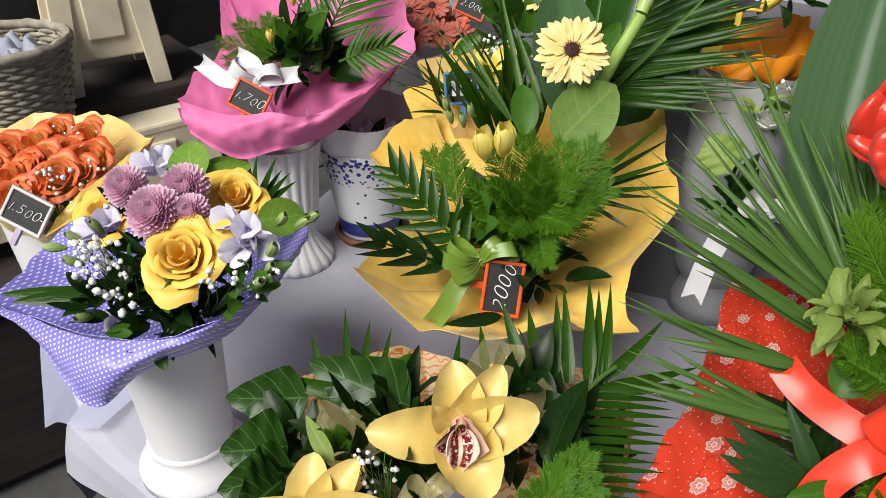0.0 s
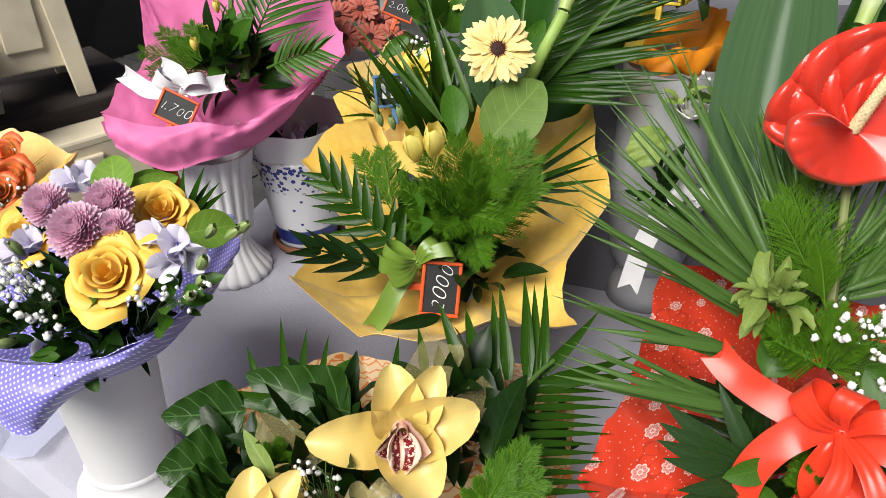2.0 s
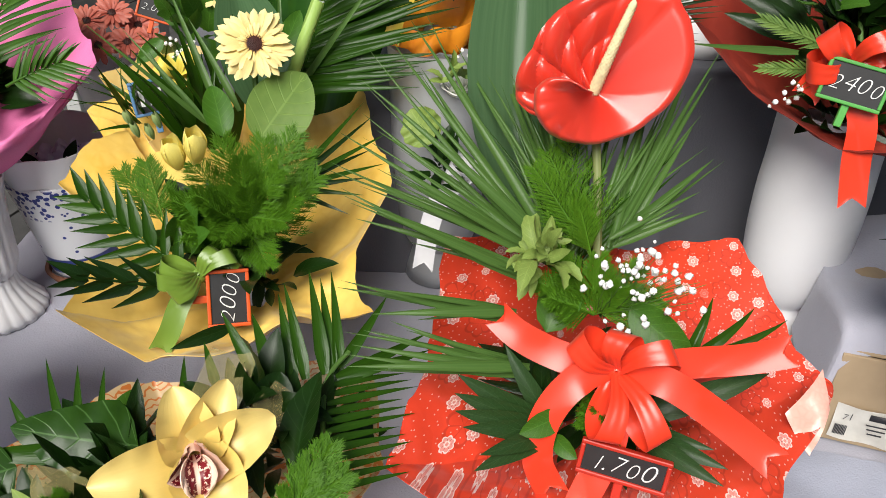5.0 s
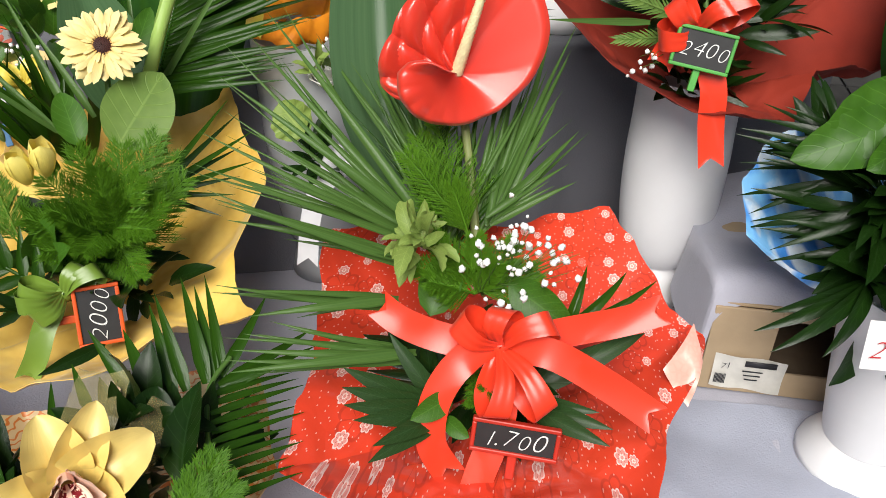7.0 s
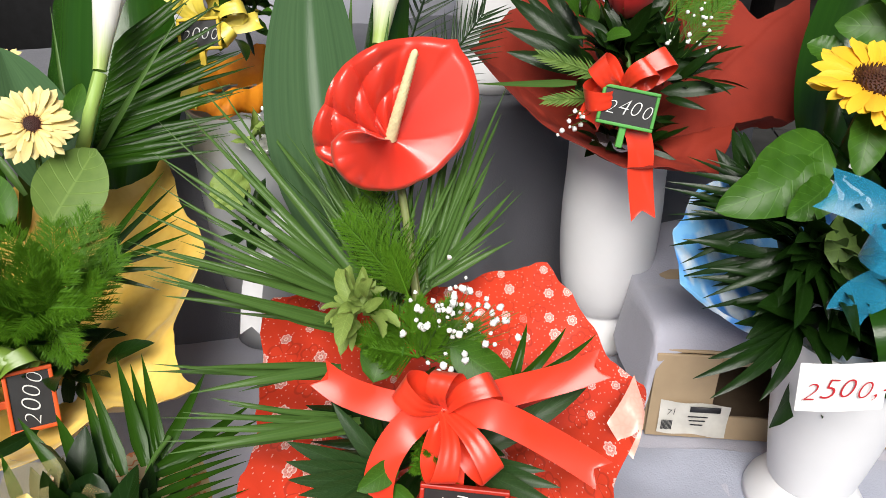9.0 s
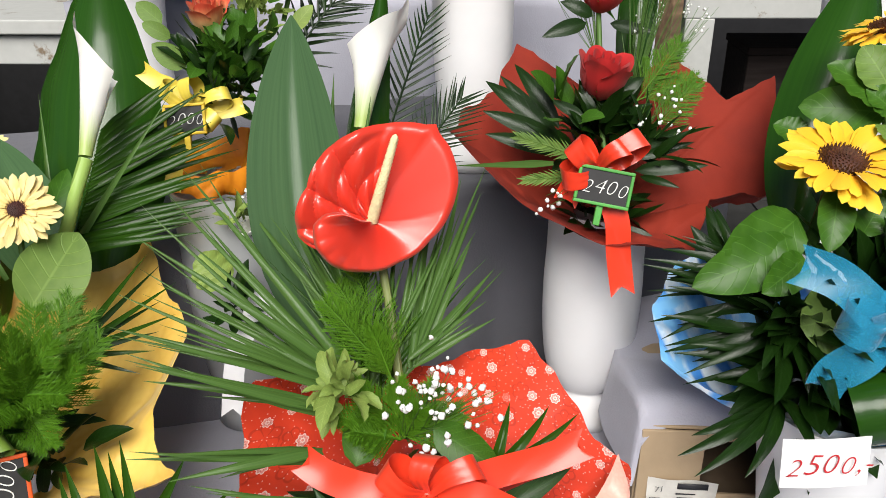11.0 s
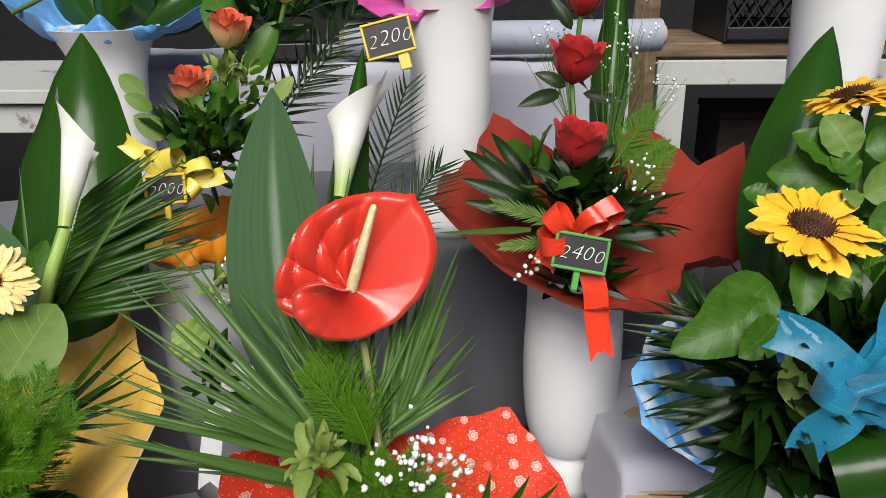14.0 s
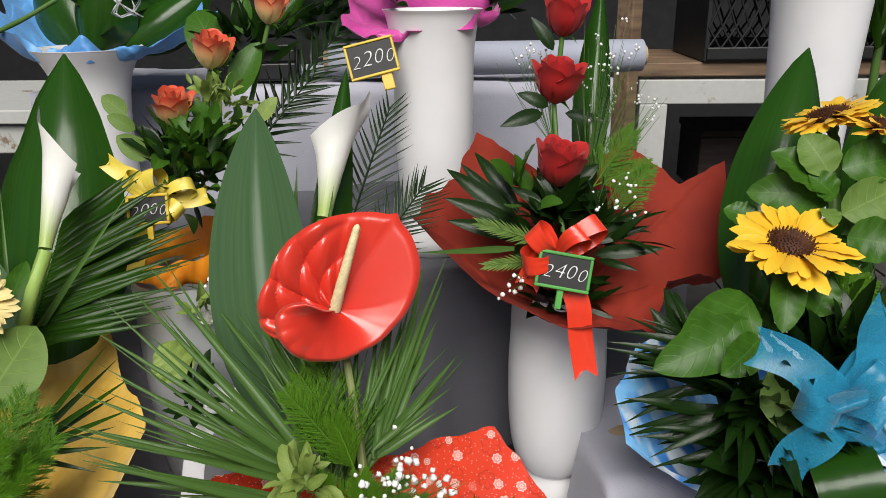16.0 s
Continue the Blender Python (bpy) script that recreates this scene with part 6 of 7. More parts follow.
stem(Pk, [(-0.206, 1.06, 0.912), (-0.201, 1.119, 0.967), (-0.202, 1.196, 1.03)], 0.004)
Co = bouquets["coral"]
for i, p in enumerate(((-0.061, 1.411, 0.902), (-0.02, 1.416, 0.91), (0.017, 1.422, 0.883), (-0.049, 1.348, 0.879), (-0.004, 1.358, 0.876), (0.032, 1.385, 0.863), (-0.085, 1.377, 0.886))):
    daisy(Co, "gerbera", p, (0.1 * (i % 3 - 1), -0.6, 0.7), 0.034, 0.008, coral_ray, gerbera_disc, gerbera_rim, ((18, 0, 1.0, 0.2), (14, 0.13, 0.8, 0.8)), 70 + i, 0.1, 0.32)

# ---- the orchid arrangement ----
O = bouquets["orchid"]


def cymbidium(parent, c, up, face, size, seed=0):
    """A cymbidium: five waxy tepals round a speckled lip."""
    c = V(c)
    z = V(face).normalized()
    y = V(up)
    y = (y - z * y.dot(z)).normalized()
    x = y.cross(z)
    col = part("orchid", Sheet().tube([c + z * size * (0.05 + 0.1 * k) + y * size * (0.12 - 0.02 * k) for k in range(4)], size * 0.1, size * 0.07, 12), lip_pink, parent, "yellow cymbidium flower")
    for deg, ln, wd, back in ((98, 0.9, 0.66, 0.1), (60, 1.0, 0.55, 0.16), (182, 1.16, 0.66, 0.1), (18, 1.04, 0.72, 0.2), (-64, 0.86, 0.78, 0.25)):
        a = radians(deg)
        d = x * math.cos(a) + y * math.sin(a)
        own_leaf(col, c + d * size * 0.05, c + d * size * ln + z * size * back, size * wd * 1.08, orchid_petal, z, 1.0, 0.45, "tepal", "", 0.1, 0, 14, 8, "tepal")

    def lip(u, w):
        e = u * 2 - 1
        half = 0.62 * size * (0.15 + 0.17 * math.sin(math.pi * w ** 0.8)) * (1 - 0.55 * (max(0.0, w - 0.75) / 0.25) ** 2)
        frill = 0.035 * size * min(1, w * 1.5) * abs(e) * math.sin(e * 15 + w * 11)
        return c + x * (e * half) - y * (size * (-0.06 + 0.5 * w)) + z * size * (0.1 + 0.36 * math.sin(min(1, w * 1.4) * math.pi / 2) - 0.3 * w * w + 0.26 * e * e * (1 - 0.7 * w)) + z * frill

    thick(part("lip", Sheet().grid(lip, 28, 14), lip_spotted, col, "cream lip with maroon spots"), 0.0008)
    for s, wide, skin in ((-1, 0.42, lip_spotted), (1, 0.56, lip_pink)):
        own_leaf(col, c + x * s * size * 0.1 + y * size * 0.06, c + x * s * size * 0.34 + z * size * 0.42 - y * size * 0.16, size * wide, skin, x * -s + z * 0.5, 0.9, 0.5, "oval", "", 0.12, 0, 10, 6, "side_lobe")
    return col


k = Nodes("orchid_lip", 0.45)
streaks = k.noise(1.0, 3, k.scaled(16, 3))
uvs = k.n("SeparateXYZ")
k.put(k.coords("UV"), uvs.inputs[0])
middle = k.math("ABSOLUTE", k.math("SUBTRACT", uvs.outputs[0], 0.5))
reach_ = k.math("ADD", middle, k.math("MULTIPLY", streaks, 0.22))
spots = k.step(k.noise(1.0, 2, k.scaled(9, 11)), 0.4, 0.45)
inside = k.math("MULTIPLY", k.math("MULTIPLY", k.step(uvs.outputs[1], 0.95, 0.88), spots), k.math("MULTIPLY", k.step(middle, 0.05, 0.09), k.step(reach_, 0.52, 0.46)))
lip_spotted = k.done(k.mix(inside, (0.86, 0.62, 0.48), (0.16, 0.004, 0.01)))
lip_pink = petal("orchid_column", (0.82, 0.5, 0.4), (0.84, 0.58, 0.45))
cymbidium(O, (0.01, 0.376, 0.905), (0.08, 0.5, 0.85), (0.12, -0.75, 0.64), 0.055)
cymbidium(O, (-0.082, 0.322, 0.878), (0.05, 0.5, 0.85), (-0.15, -0.7, 0.7), 0.05)
own_leaf(O, (-0.063, 0.345, 0.876), (-0.073, 0.368, 0.894), 0.034, orchid_petal, TO_EYE, 0.5, 0.2, "oval", name="tepal")
own_leaf(O, (-0.073, 0.35, 0.903), (-0.093, 0.375, 0.922), 0.012, leaf_lime, TO_EYE, 0.4, 0.3, "lance")
for b, t, i in (((-0.024, 0.407, 0.899), (-0.101, 0.44, 0.913), 0), ((-0.1, 0.418, 0.897), (-0.164, 0.425, 0.89), 1), ((-0.111, 0.384, 0.882), (-0.16, 0.382, 0.879), 0), ((-0.105, 0.369, 0.876), (-0.156, 0.353, 0.871), 1), ((-0.111, 0.358, 0.877), (-0.134, 0.325, 0.883), 0)):
    own_leaf(O, b, t, 0.062 if i == 0 else 0.052, ivy_leaf, TO_EYE, 0.5, 0.15, "heart", "dark ivy leaf with pale veins", 0.12, 0, 16, 8)
fill(O, "dark", (-0.036, 0.402, 0.863), 0.06, 34, (0, -0.4, 0.8), 0.045, 91, 1.2)
fill(O, "dark", (-0.088, 0.38, 0.857), 0.06, 40, (-0.2, -0.4, 0.8), 0.045, 92, 1.2)
fill(O, "dark", (0.051, 0.436, 0.87), 0.05, 20, (0.1, -0.4, 0.8), 0.05, 93, 1.0)
own_leaf(O, (0.073, 0.363, 0.886), (0.106, 0.418, 0.915), 0.032, leaf_dark, V((-0.8, -0.6, 0.5)), 0.5, 0.3, "lance", "glossy dark leaf")
own_leaf(O, (0.061, 0.412, 0.888), (0.079, 0.437, 0.907), 0.03, leaf_dark, TO_EYE, 0.4, 0.2, "oval")
own_leaf(O, (-0.036, 0.429, 0.895), (-0.022, 0.459, 0.905), 0.022, leaf_mid, TO_EYE, 0.4, 0.2, "lance")
for i, (b, t, w) in enumerate((((-0.07, 0.429, 0.895), (-0.079, 0.494, 0.923), 0.008), ((-0.062, 0.429, 0.895), (-0.058, 0.481, 0.92), 0.008), ((-0.049, 0.429, 0.895), (-0.041, 0.478, 0.915), 0.007), ((-0.087, 0.431, 0.898), (-0.103, 0.467, 0.917), 0.009), ((-0.069, 0.419, 0.898), (-0.136, 0.435, 0.906), 0.016), ((0.007, 0.431, 0.898), (0.014, 0.483, 0.905), 0.007), ((0.033, 0.443, 0.899), (0.03, 0.487, 0.911), 0.009), ((0.062, 0.453, 0.896), (0.047, 0.498, 0.928), 0.012), ((0.073, 0.453, 0.896), (0.07, 0.502, 0.916), 0.012), ((0.089, 0.446, 0.885), (0.093, 0.508, 0.926), 0.012), ((0.098, 0.446, 0.885), (0.099, 0.512, 0.932), 0.012), ((0.113, 0.446, 0.885), (0.122, 0.524, 0.931), 0.013), ((0.118, 0.443, 0.881), (0.13, 0.519, 0.924), 0.012), ((0.124, 0.443, 0.881), (0.14, 0.522, 0.928), 0.011), ((0.126, 0.448, 0.888), (0.179, 0.489, 0.915), 0.011), ((0.12, 0.436, 0.888), (0.201, 0.453, 0.896), 0.012), ((0.12, 0.436, 0.888), (0.198, 0.438, 0.891), 0.012))):
    own_leaf(O, b, t, w, palm_leaf, TO_EYE, 0.35, 0.45, "blade", m=2, n=10)
stem(O, [(0.135, 0.453, 0.896), (0.109, 0.426, 0.891), (0.09, 0.362, 0.866)], 0.002)
for i in range(12):
    b = V((0.111, 0.426, 0.891)).lerp(V((0.088, 0.351, 0.868)), i / 11)
    t = V((0.182, 0.438, 0.873)).lerp(V((0.146, 0.356, 0.856)), i / 11)
    own_leaf(O, b, t + V((0.006 * ((i * 7) % 3 - 1), 0, 0)), 0.0066, palm_leaf, TO_EYE + V((0.3 * ((i * 5) % 3 - 1), 0.2, 0.3)), 0.35, 0.6, "blade", m=2, n=10)
fern(O, (0.065, 0.327, 0.886), [(0.098, 0.361, 0.901), (0.081, 0.348, 0.9), (0.057, 0.333, 0.895), (0.104, 0.342, 0.89)], 81, 0.008)
fern(O, (-0.073, 0.375, 0.886), [(-0.077, 0.382, 0.896), (-0.068, 0.372, 0.9)], 82, 0.006)
gypsophila(O, (-0.044, 0.344, 0.902), (0.016, 0.01, 0.02), 16, 83, (-0.036, 0.34, 0.869), 0.003)
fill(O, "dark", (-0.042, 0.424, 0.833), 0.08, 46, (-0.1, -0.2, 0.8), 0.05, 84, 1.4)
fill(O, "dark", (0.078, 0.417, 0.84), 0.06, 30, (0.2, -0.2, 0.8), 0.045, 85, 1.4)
for b, t, w in (((-0.034, 0.381, 0.886), (-0.089, 0.397, 0.902), 0.03), ((0.028, 0.431, 0.898), (0.051, 0.463, 0.911), 0.035), ((0.045, 0.395, 0.89), (0.084, 0.418, 0.9), 0.03)):
    part("organza", blade(Sheet(), b, t, w, TO_EYE, 0.5, 0.3, "band", 10, 8, 0.4, 0.2), gold_organza, O, "sheer gold organza")
for b, t in (((-0.009, 0.331, 0.892), (-0.031, 0.337, 0.901)),):
    bow(O, b, EX, EY, [(-0.016, 0.008, 0.004), (0.01, 0.012, 0)], [], 0.016, gold_organza, "sheer gold ribbon loop")

# ---- the orange rose bouquet with yellow ribbons ----
Or = bouquets["orange"]
rose(Or, (0.392, 0.918, 1.184), (-0.15, -0.3, 0.95), 0.026, rose_peach, 81, 14, 1.9, 0.25, True, (0.398, 0.942, 1.098))
rose(Or, (0.461, 0.946, 1.245), (0.05, -0.3, 0.95), 0.027, rose_peach, 82, 14, 1.85, 0.25, True, (0.445, 0.952, 1.142))
rose(Or, (0.545, 0.943, 1.295), (0.05, -0.2, 0.95), 0.024, rose_peach, 83, 14, 1.9, 0.2, True, (0.501, 0.943, 1.159))
LX, LY = V((0.8, -0.6, 0)), V((0.2, 0.26, 0.94))
bow(Or, (0.35, 0.865, 1.083), LX, LY, [(-0.038, 0.026, 0.006), (0.036, 0.016, 0.004), (0.022, -0.018, 0.008), (-0.042, -0.014, 0.004), (-0.008, 0.034, 0.008)],
    [[(-0.03, 0.025, 0.0), (-0.05, 0.034, 0.0), (-0.068, 0.048, 0.0)], [(0.03, 0.0, 0.0), (0.055, 0.006, 0.0)], [(-0.02, -0.03, 0.0), (-0.03, -0.06, 0.0), (-0.036, -0.095, 0.0)], [(-0.03, -0.012, 0), (-0.06, -0.03, 0), (-0.07, -0.06, 0)]], 0.02, yellow_satin, "yellow satin ribbons")
for i, (b, t) in enumerate((((0.359, 0.99, 1.165), (0.339, 1.016, 1.189)), ((0.363, 0.978, 1.148), (0.336, 0.995, 1.167)), ((0.367, 0.948, 1.116), (0.337, 0.971, 1.145)), ((0.483, 0.941, 1.183), (0.524, 0.938, 1.249)), ((0.491, 0.977, 1.216), (0.482, 1.042, 1.286)), ((0.527, 0.994, 1.256), (0.541, 1.022, 1.314)))):
    leaf(Or, "pale" if i < 3 else "mid", b, t, TO_EYE_LATE, i)
fill(Or, "dark", (0.419, 0.951, 1.093), 0.08, 44, (0, -0.1, 1), 0.05, 91, 1.1)
fill(Or, "mid", (0.427, 0.904, 1.122), 0.08, 60, (0, -0.3, 0.8), 0.034, 92, 1.2)
fill(Or, "lime", (0.447, 0.922, 1.167), 0.08, 70, (0, -0.2, 0.9), 0.022, 93, 1.4)
fill(Or, "dark", (0.53, 0.991, 1.227), 0.07, 26, (0, 0, 1), 0.055, 94, 1.2)
palm(Or, (0.487, 0.947, 1.083), (0.613, 0.955, 1.2), 11, 0.07, TO_EYE_LATE, leaf_dark, 95, width=0.006, droop=0.4)
palm(Or, (0.514, 0.964, 1.108), (0.672, 0.985, 1.25), 12, 0.08, TO_EYE_LATE, leaf_dark, 96, width=0.006, droop=0.4)
fill(Or, "mid", (0.395, 0.883, 1.11), 0.1, 70, (0, -0.2, 0.7), 0.03, 98, 1.3)
fill(Or, "dark", (0.385, 0.882, 1.09), 0.09, 50, (0, -0.2, 0.6), 0.04, 99, 1.3)
fill(Or, "palm", (0.585, 1.027, 1.252), 0.06, 22, (0.3, 0, 0.8), 0.1, 97, 0.9)
own_leaf(Or, (0.499, 0.914, 1.151), (0.526, 0.906, 1.181), 0.022, leaf_lime, TO_EYE_LATE, 0.3, 0.1, "oval", "yellow-green leaf")

# white ribbon and green filler on the frosted vase
Wr = bouquet("white", "bouquet", "small green and white posy with a white satin ribbon")
bow(Wr, (0.347, 0.704, 0.886), LX, LY, [(-0.025, 0.012, 0.006), (0.02, 0.014, 0.004), (0.004, -0.004, 0.01)], [[(-0.03, -0.02, 0.0), (-0.045, -0.06, 0.0), (-0.05, -0.12, 0)]], 0.024, white_satin, "white satin ribbon")
fill(Wr, "lime", (0.35, 0.782, 0.968), 0.03, 8, (-0.1, -0.3, 0.8), 0.024, 101, 1.2)
fill(Wr, "dark", (0.318, 0.735, 0.881), 0.04, 24, (-0.2, -0.3, 0.5), 0.035, 102, 1.2)
fill(Wr, "pale", (0.381, 0.79, 0.972), 0.04, 8, (0, -0.2, 0.9), 0.03, 103, 1.1)
own_leaf(Wr, (0.317, 0.754, 0.91), (0.3, 0.786, 0.941), 0.05, leaf_lime, TO_EYE_LATE, 0.5, 0.2, "oval", "pale lime leaf", 0.2)
gypsophila(Wr, (0.362, 0.808, 0.978), (0.02, 0.02, 0.02), 8, 104, None, 0.004)
rose(Wr, (0.364, 0.795, 0.96), (-0.1, -0.3, 0.9), 0.022, calla_white, 105, 14, 1.3, 0.4, True)

# ---- the red rose bouquet ----
Rr = bouquets["rose"]
rose(Rr, (0.733, 0.595, 1.12), (0.0, -0.25, 0.95), 0.033, rose_red, 111, 16, 1.8, 0.2, True, (0.71, 0.563, 1.037))
rose(Rr, (0.775, 0.644, 1.21), (0.0, -0.2, 0.95), 0.034, rose_red, 112, 16, 1.75, 0.25, True, (0.755, 0.623, 1.129))
rose(Rr, (0.823, 0.679, 1.283), (0.0, -0.2, 0.95), 0.03, rose_red, 113, 15, 1.85, 0.2, True, (0.786, 0.656, 1.198))
own_leaf(Rr, (0.819, 0.626, 1.067), (0.93, 0.715, 1.309), 0.05, broad_leaf, TO_EYE_LATE, 0.2, -0.8, "tongue", "upright green strap leaf")
bow(Rr, (0.647, 0.515, 1.044), LX, LY, [(-0.026, 0.026, 0.008), (0.044, 0.03, 0.008), (0.026, 0.02, 0.012), (-0.036, -0.008, 0.006)], [[(-0.02, -0.01, 0.004), (-0.034, -0.036, 0.0)], [(0.02, -0.05, 0.004), (0.024, -0.09, 0.002), (0.03, -0.135, 0.0)]], 0.026, red_satin, "red satin bow")
for i, (b, t) in enumerate((((0.672, 0.598, 1.05), (0.609, 0.662, 1.082)), ((0.672, 0.598, 1.05), (0.631, 0.684, 1.109)), ((0.668, 0.604, 1.056), (0.652, 0.683, 1.113)), ((0.656, 0.581, 1.044), (0.594, 0.638, 1.063)), ((0.688, 0.616, 1.057), (0.681, 0.691, 1.121)), ((0.721, 0.527, 1.037), (0.776, 0.492, 1.055)), ((0.711, 0.518, 1.028), (0.767, 0.464, 1.037)), ((0.714, 0.512, 1.022), (0.731, 0.47, 1.017)), ((0.722, 0.529, 1.043), (0.791, 0.513, 1.067)))):
    leaf(Rr, "ruscus", b, t, TO_EYE_LATE, i)
for i, (b, t) in enumerate((((0.75, 0.644, 1.168), (0.699, 0.665, 1.154)), ((0.757, 0.642, 1.175), (0.731, 0.67, 1.191)), ((0.787, 0.641, 1.164), (0.826, 0.605, 1.154)), ((0.792, 0.67, 1.238), (0.779, 0.698, 1.278)), ((0.687, 0.606, 1.094), (0.673, 0.641, 1.117)), ((0.692, 0.582, 1.078), (0.665, 0.611, 1.097)), ((0.682, 0.572, 1.068), (0.671, 0.589, 1.087)), ((0.743, 0.587, 1.088), (0.776, 0.572, 1.113)))):
    leaf(Rr, "dark", b, t, TO_EYE_LATE, i)
palm(Rr, (0.668, 0.557, 1.041), (0.611, 0.599, 1.066), 13, 0.022, TO_EYE_LATE, leaf_pale, 121, width=0.004, lean=40, droop=0.1)
palm(Rr, (0.657, 0.545, 1.026), (0.594, 0.569, 1.028), 11, 0.018, TO_EYE_LATE, leaf_pale, 122, width=0.004, lean=40, droop=0.1)
own_leaf(Rr, (0.628, 0.561, 1.042), (0.503, 0.575, 1.062), 0.009, palm_grey, TO_EYE_LATE, -0.2, 0.4, "blade", m=2)
fern(Rr, (0.772, 0.576, 1.085), [(0.833, 0.57, 1.147), (0.832, 0.541, 1.11)], 123, 0.01)
fern(Rr, (0.766, 0.542, 1.059), [(0.822, 0.533, 1.106)], 124, 0.01)
gypsophila(Rr, (0.754, 0.526, 1.092), (0.05, 0.03, 0.05), 16, 125, (0.729, 0.542, 1.024), 0.0036)
gypsophila(Rr, (0.85, 0.625, 1.209), (0.07, 0.05, 0.08), 30, 126, (0.782, 0.593, 1.08), 0.003)
gypsophila(Rr, (0.762, 0.688, 1.225), (0.05, 0.03, 0.05), 12, 127, (0.759, 0.632, 1.127), 0.003)
gypsophila(Rr, (0.603, 0.532, 1.021), (0.02, 0.01, 0.012), 8, 128, (0.636, 0.533, 1.022), 0.0042)
gypsophila(Rr, (0.878, 0.581, 1.162), (0.03, 0.03, 0.04), 10, 129, (0.793, 0.585, 1.08), 0.003)
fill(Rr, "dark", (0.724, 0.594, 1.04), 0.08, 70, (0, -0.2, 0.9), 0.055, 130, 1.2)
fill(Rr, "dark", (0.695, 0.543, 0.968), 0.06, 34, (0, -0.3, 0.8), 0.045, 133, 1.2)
fill(Rr, "mid", (0.683, 0.601, 1.075), 0.05, 8, (0, -0.3, 0.8), 0.05, 131, 1.2)
fill(Rr, "ruscus", (0.733, 0.53, 1.034), 0.06, 30, (0.3, -0.2, 0.6), 0.05, 132, 1.2)

# ---- the sunflower bouquet ----
Sn = bouquets["sun"]
sun_layers = ((22, 0, 1.0, 0.0), (20, 0.14, 0.93, 0.45))
daisy(Sn, "sunflower", (0.744, 0.31, 1.088), (-0.2, -0.25, 0.95), 0.06, 0.0215, sun_ray, sun_disc, sun_rim, sun_layers, 141, 0.2, 0.36, "yellow sunflower with a brown disc", (0.745, 0.326, 0.99), None, 0.007)
daisy(Sn, "sunflower", (0.872, 0.355, 1.188), (-0.2, 0.25, 0.95), 0.05, 0.02, sun_ray, sun_disc, sun_rim, sun_layers, 142, 0.15, 0.36, "sunflower seen from its side", (0.845, 0.321, 1.094), None, 0.007)
daisy(Sn, "sunflower", (0.881, 0.305, 1.182), (0.1, -0.2, 0.97), 0.05, 0.02, sun_ray, sun_disc, sun_rim, sun_layers, 143, 0.15, 0.36, "", (0.831, 0.298, 1.079), None, 0.007)
own_leaf(Sn, (0.81, 0.375, 0.973), (1.014, 0.457, 1.241), 0.11, broad_leaf, TO_EYE_LATE, 0.4, -0.5, "tongue", "broad glossy strap leaf")
own_leaf(Sn, (0.91, 0.311, 1.006), (1.107, 0.399, 1.215), 0.07, broad_leaf, TO_EYE_LATE, 0.3, -0.8, "tongue")
for i, (b, t, w, kind, shape) in enumerate((
    ((0.708, 0.322, 1.038), (0.624, 0.341, 0.993), 0.06, leaf_mid, "oval"), ((0.698, 0.308, 1.017), (0.606, 0.352, 0.986), 0.05, leaf_mid, "oval"),
    ((0.689, 0.299, 1.012), (0.637, 0.303, 0.991), 0.035, leaf_mid, "oval"), ((0.731, 0.303, 1.066), (0.697, 0.283, 1.021), 0.032, leaf_mid, "oval"),
    ((0.826, 0.319, 1.116), (0.78, 0.382, 1.117), 0.045, leaf_mid, "oval"), ((0.82, 0.314, 1.124), (0.799, 0.372, 1.157), 0.045, leaf_mid, "oval"),
    ((0.821, 0.32, 1.14), (0.818, 0.352, 1.175), 0.04, leaf_pale, "oval"), ((0.8, 0.31, 1.112), (0.783, 0.292, 1.102), 0.02, leaf_pale, "oval"),
    ((0.812, 0.299, 1.106), (0.86, 0.272, 1.131), 0.045, leaf_pale, "oval"), ((0.831, 0.314, 1.145), (0.877, 0.283, 1.155), 0.045, leaf_mid, "oval"),
    ((0.801, 0.286, 1.089), (0.82, 0.242, 1.085), 0.045, leaf_mid, "oval"), ((0.782, 0.367, 1.087), (0.767, 0.397, 1.098), 0.03, leaf_mid, "oval"),
    ((0.732, 0.274, 1.031), (0.751, 0.273, 1.065), 0.03, leaf_mid, "oval"), ((0.821, 0.311, 1.119), (0.804, 0.333, 1.14), 0.03, leaf_mid, "oval"))):
    own_leaf(Sn, b, t, w, kind, TO_EYE_LATE + V((0.2 * (i % 3 - 1), 0, 0.2 * (i % 2))), 0.6, 0.2, shape, "veined sunflower leaf", 0.1)
own_leaf(Sn, (0.687, 0.25, 0.976), (0.658, 0.274, 0.964), 0.062, leaf_pale, TO_EYE_LATE, 0.5, 0.1, "oval", "pale round leaf", 0.08)
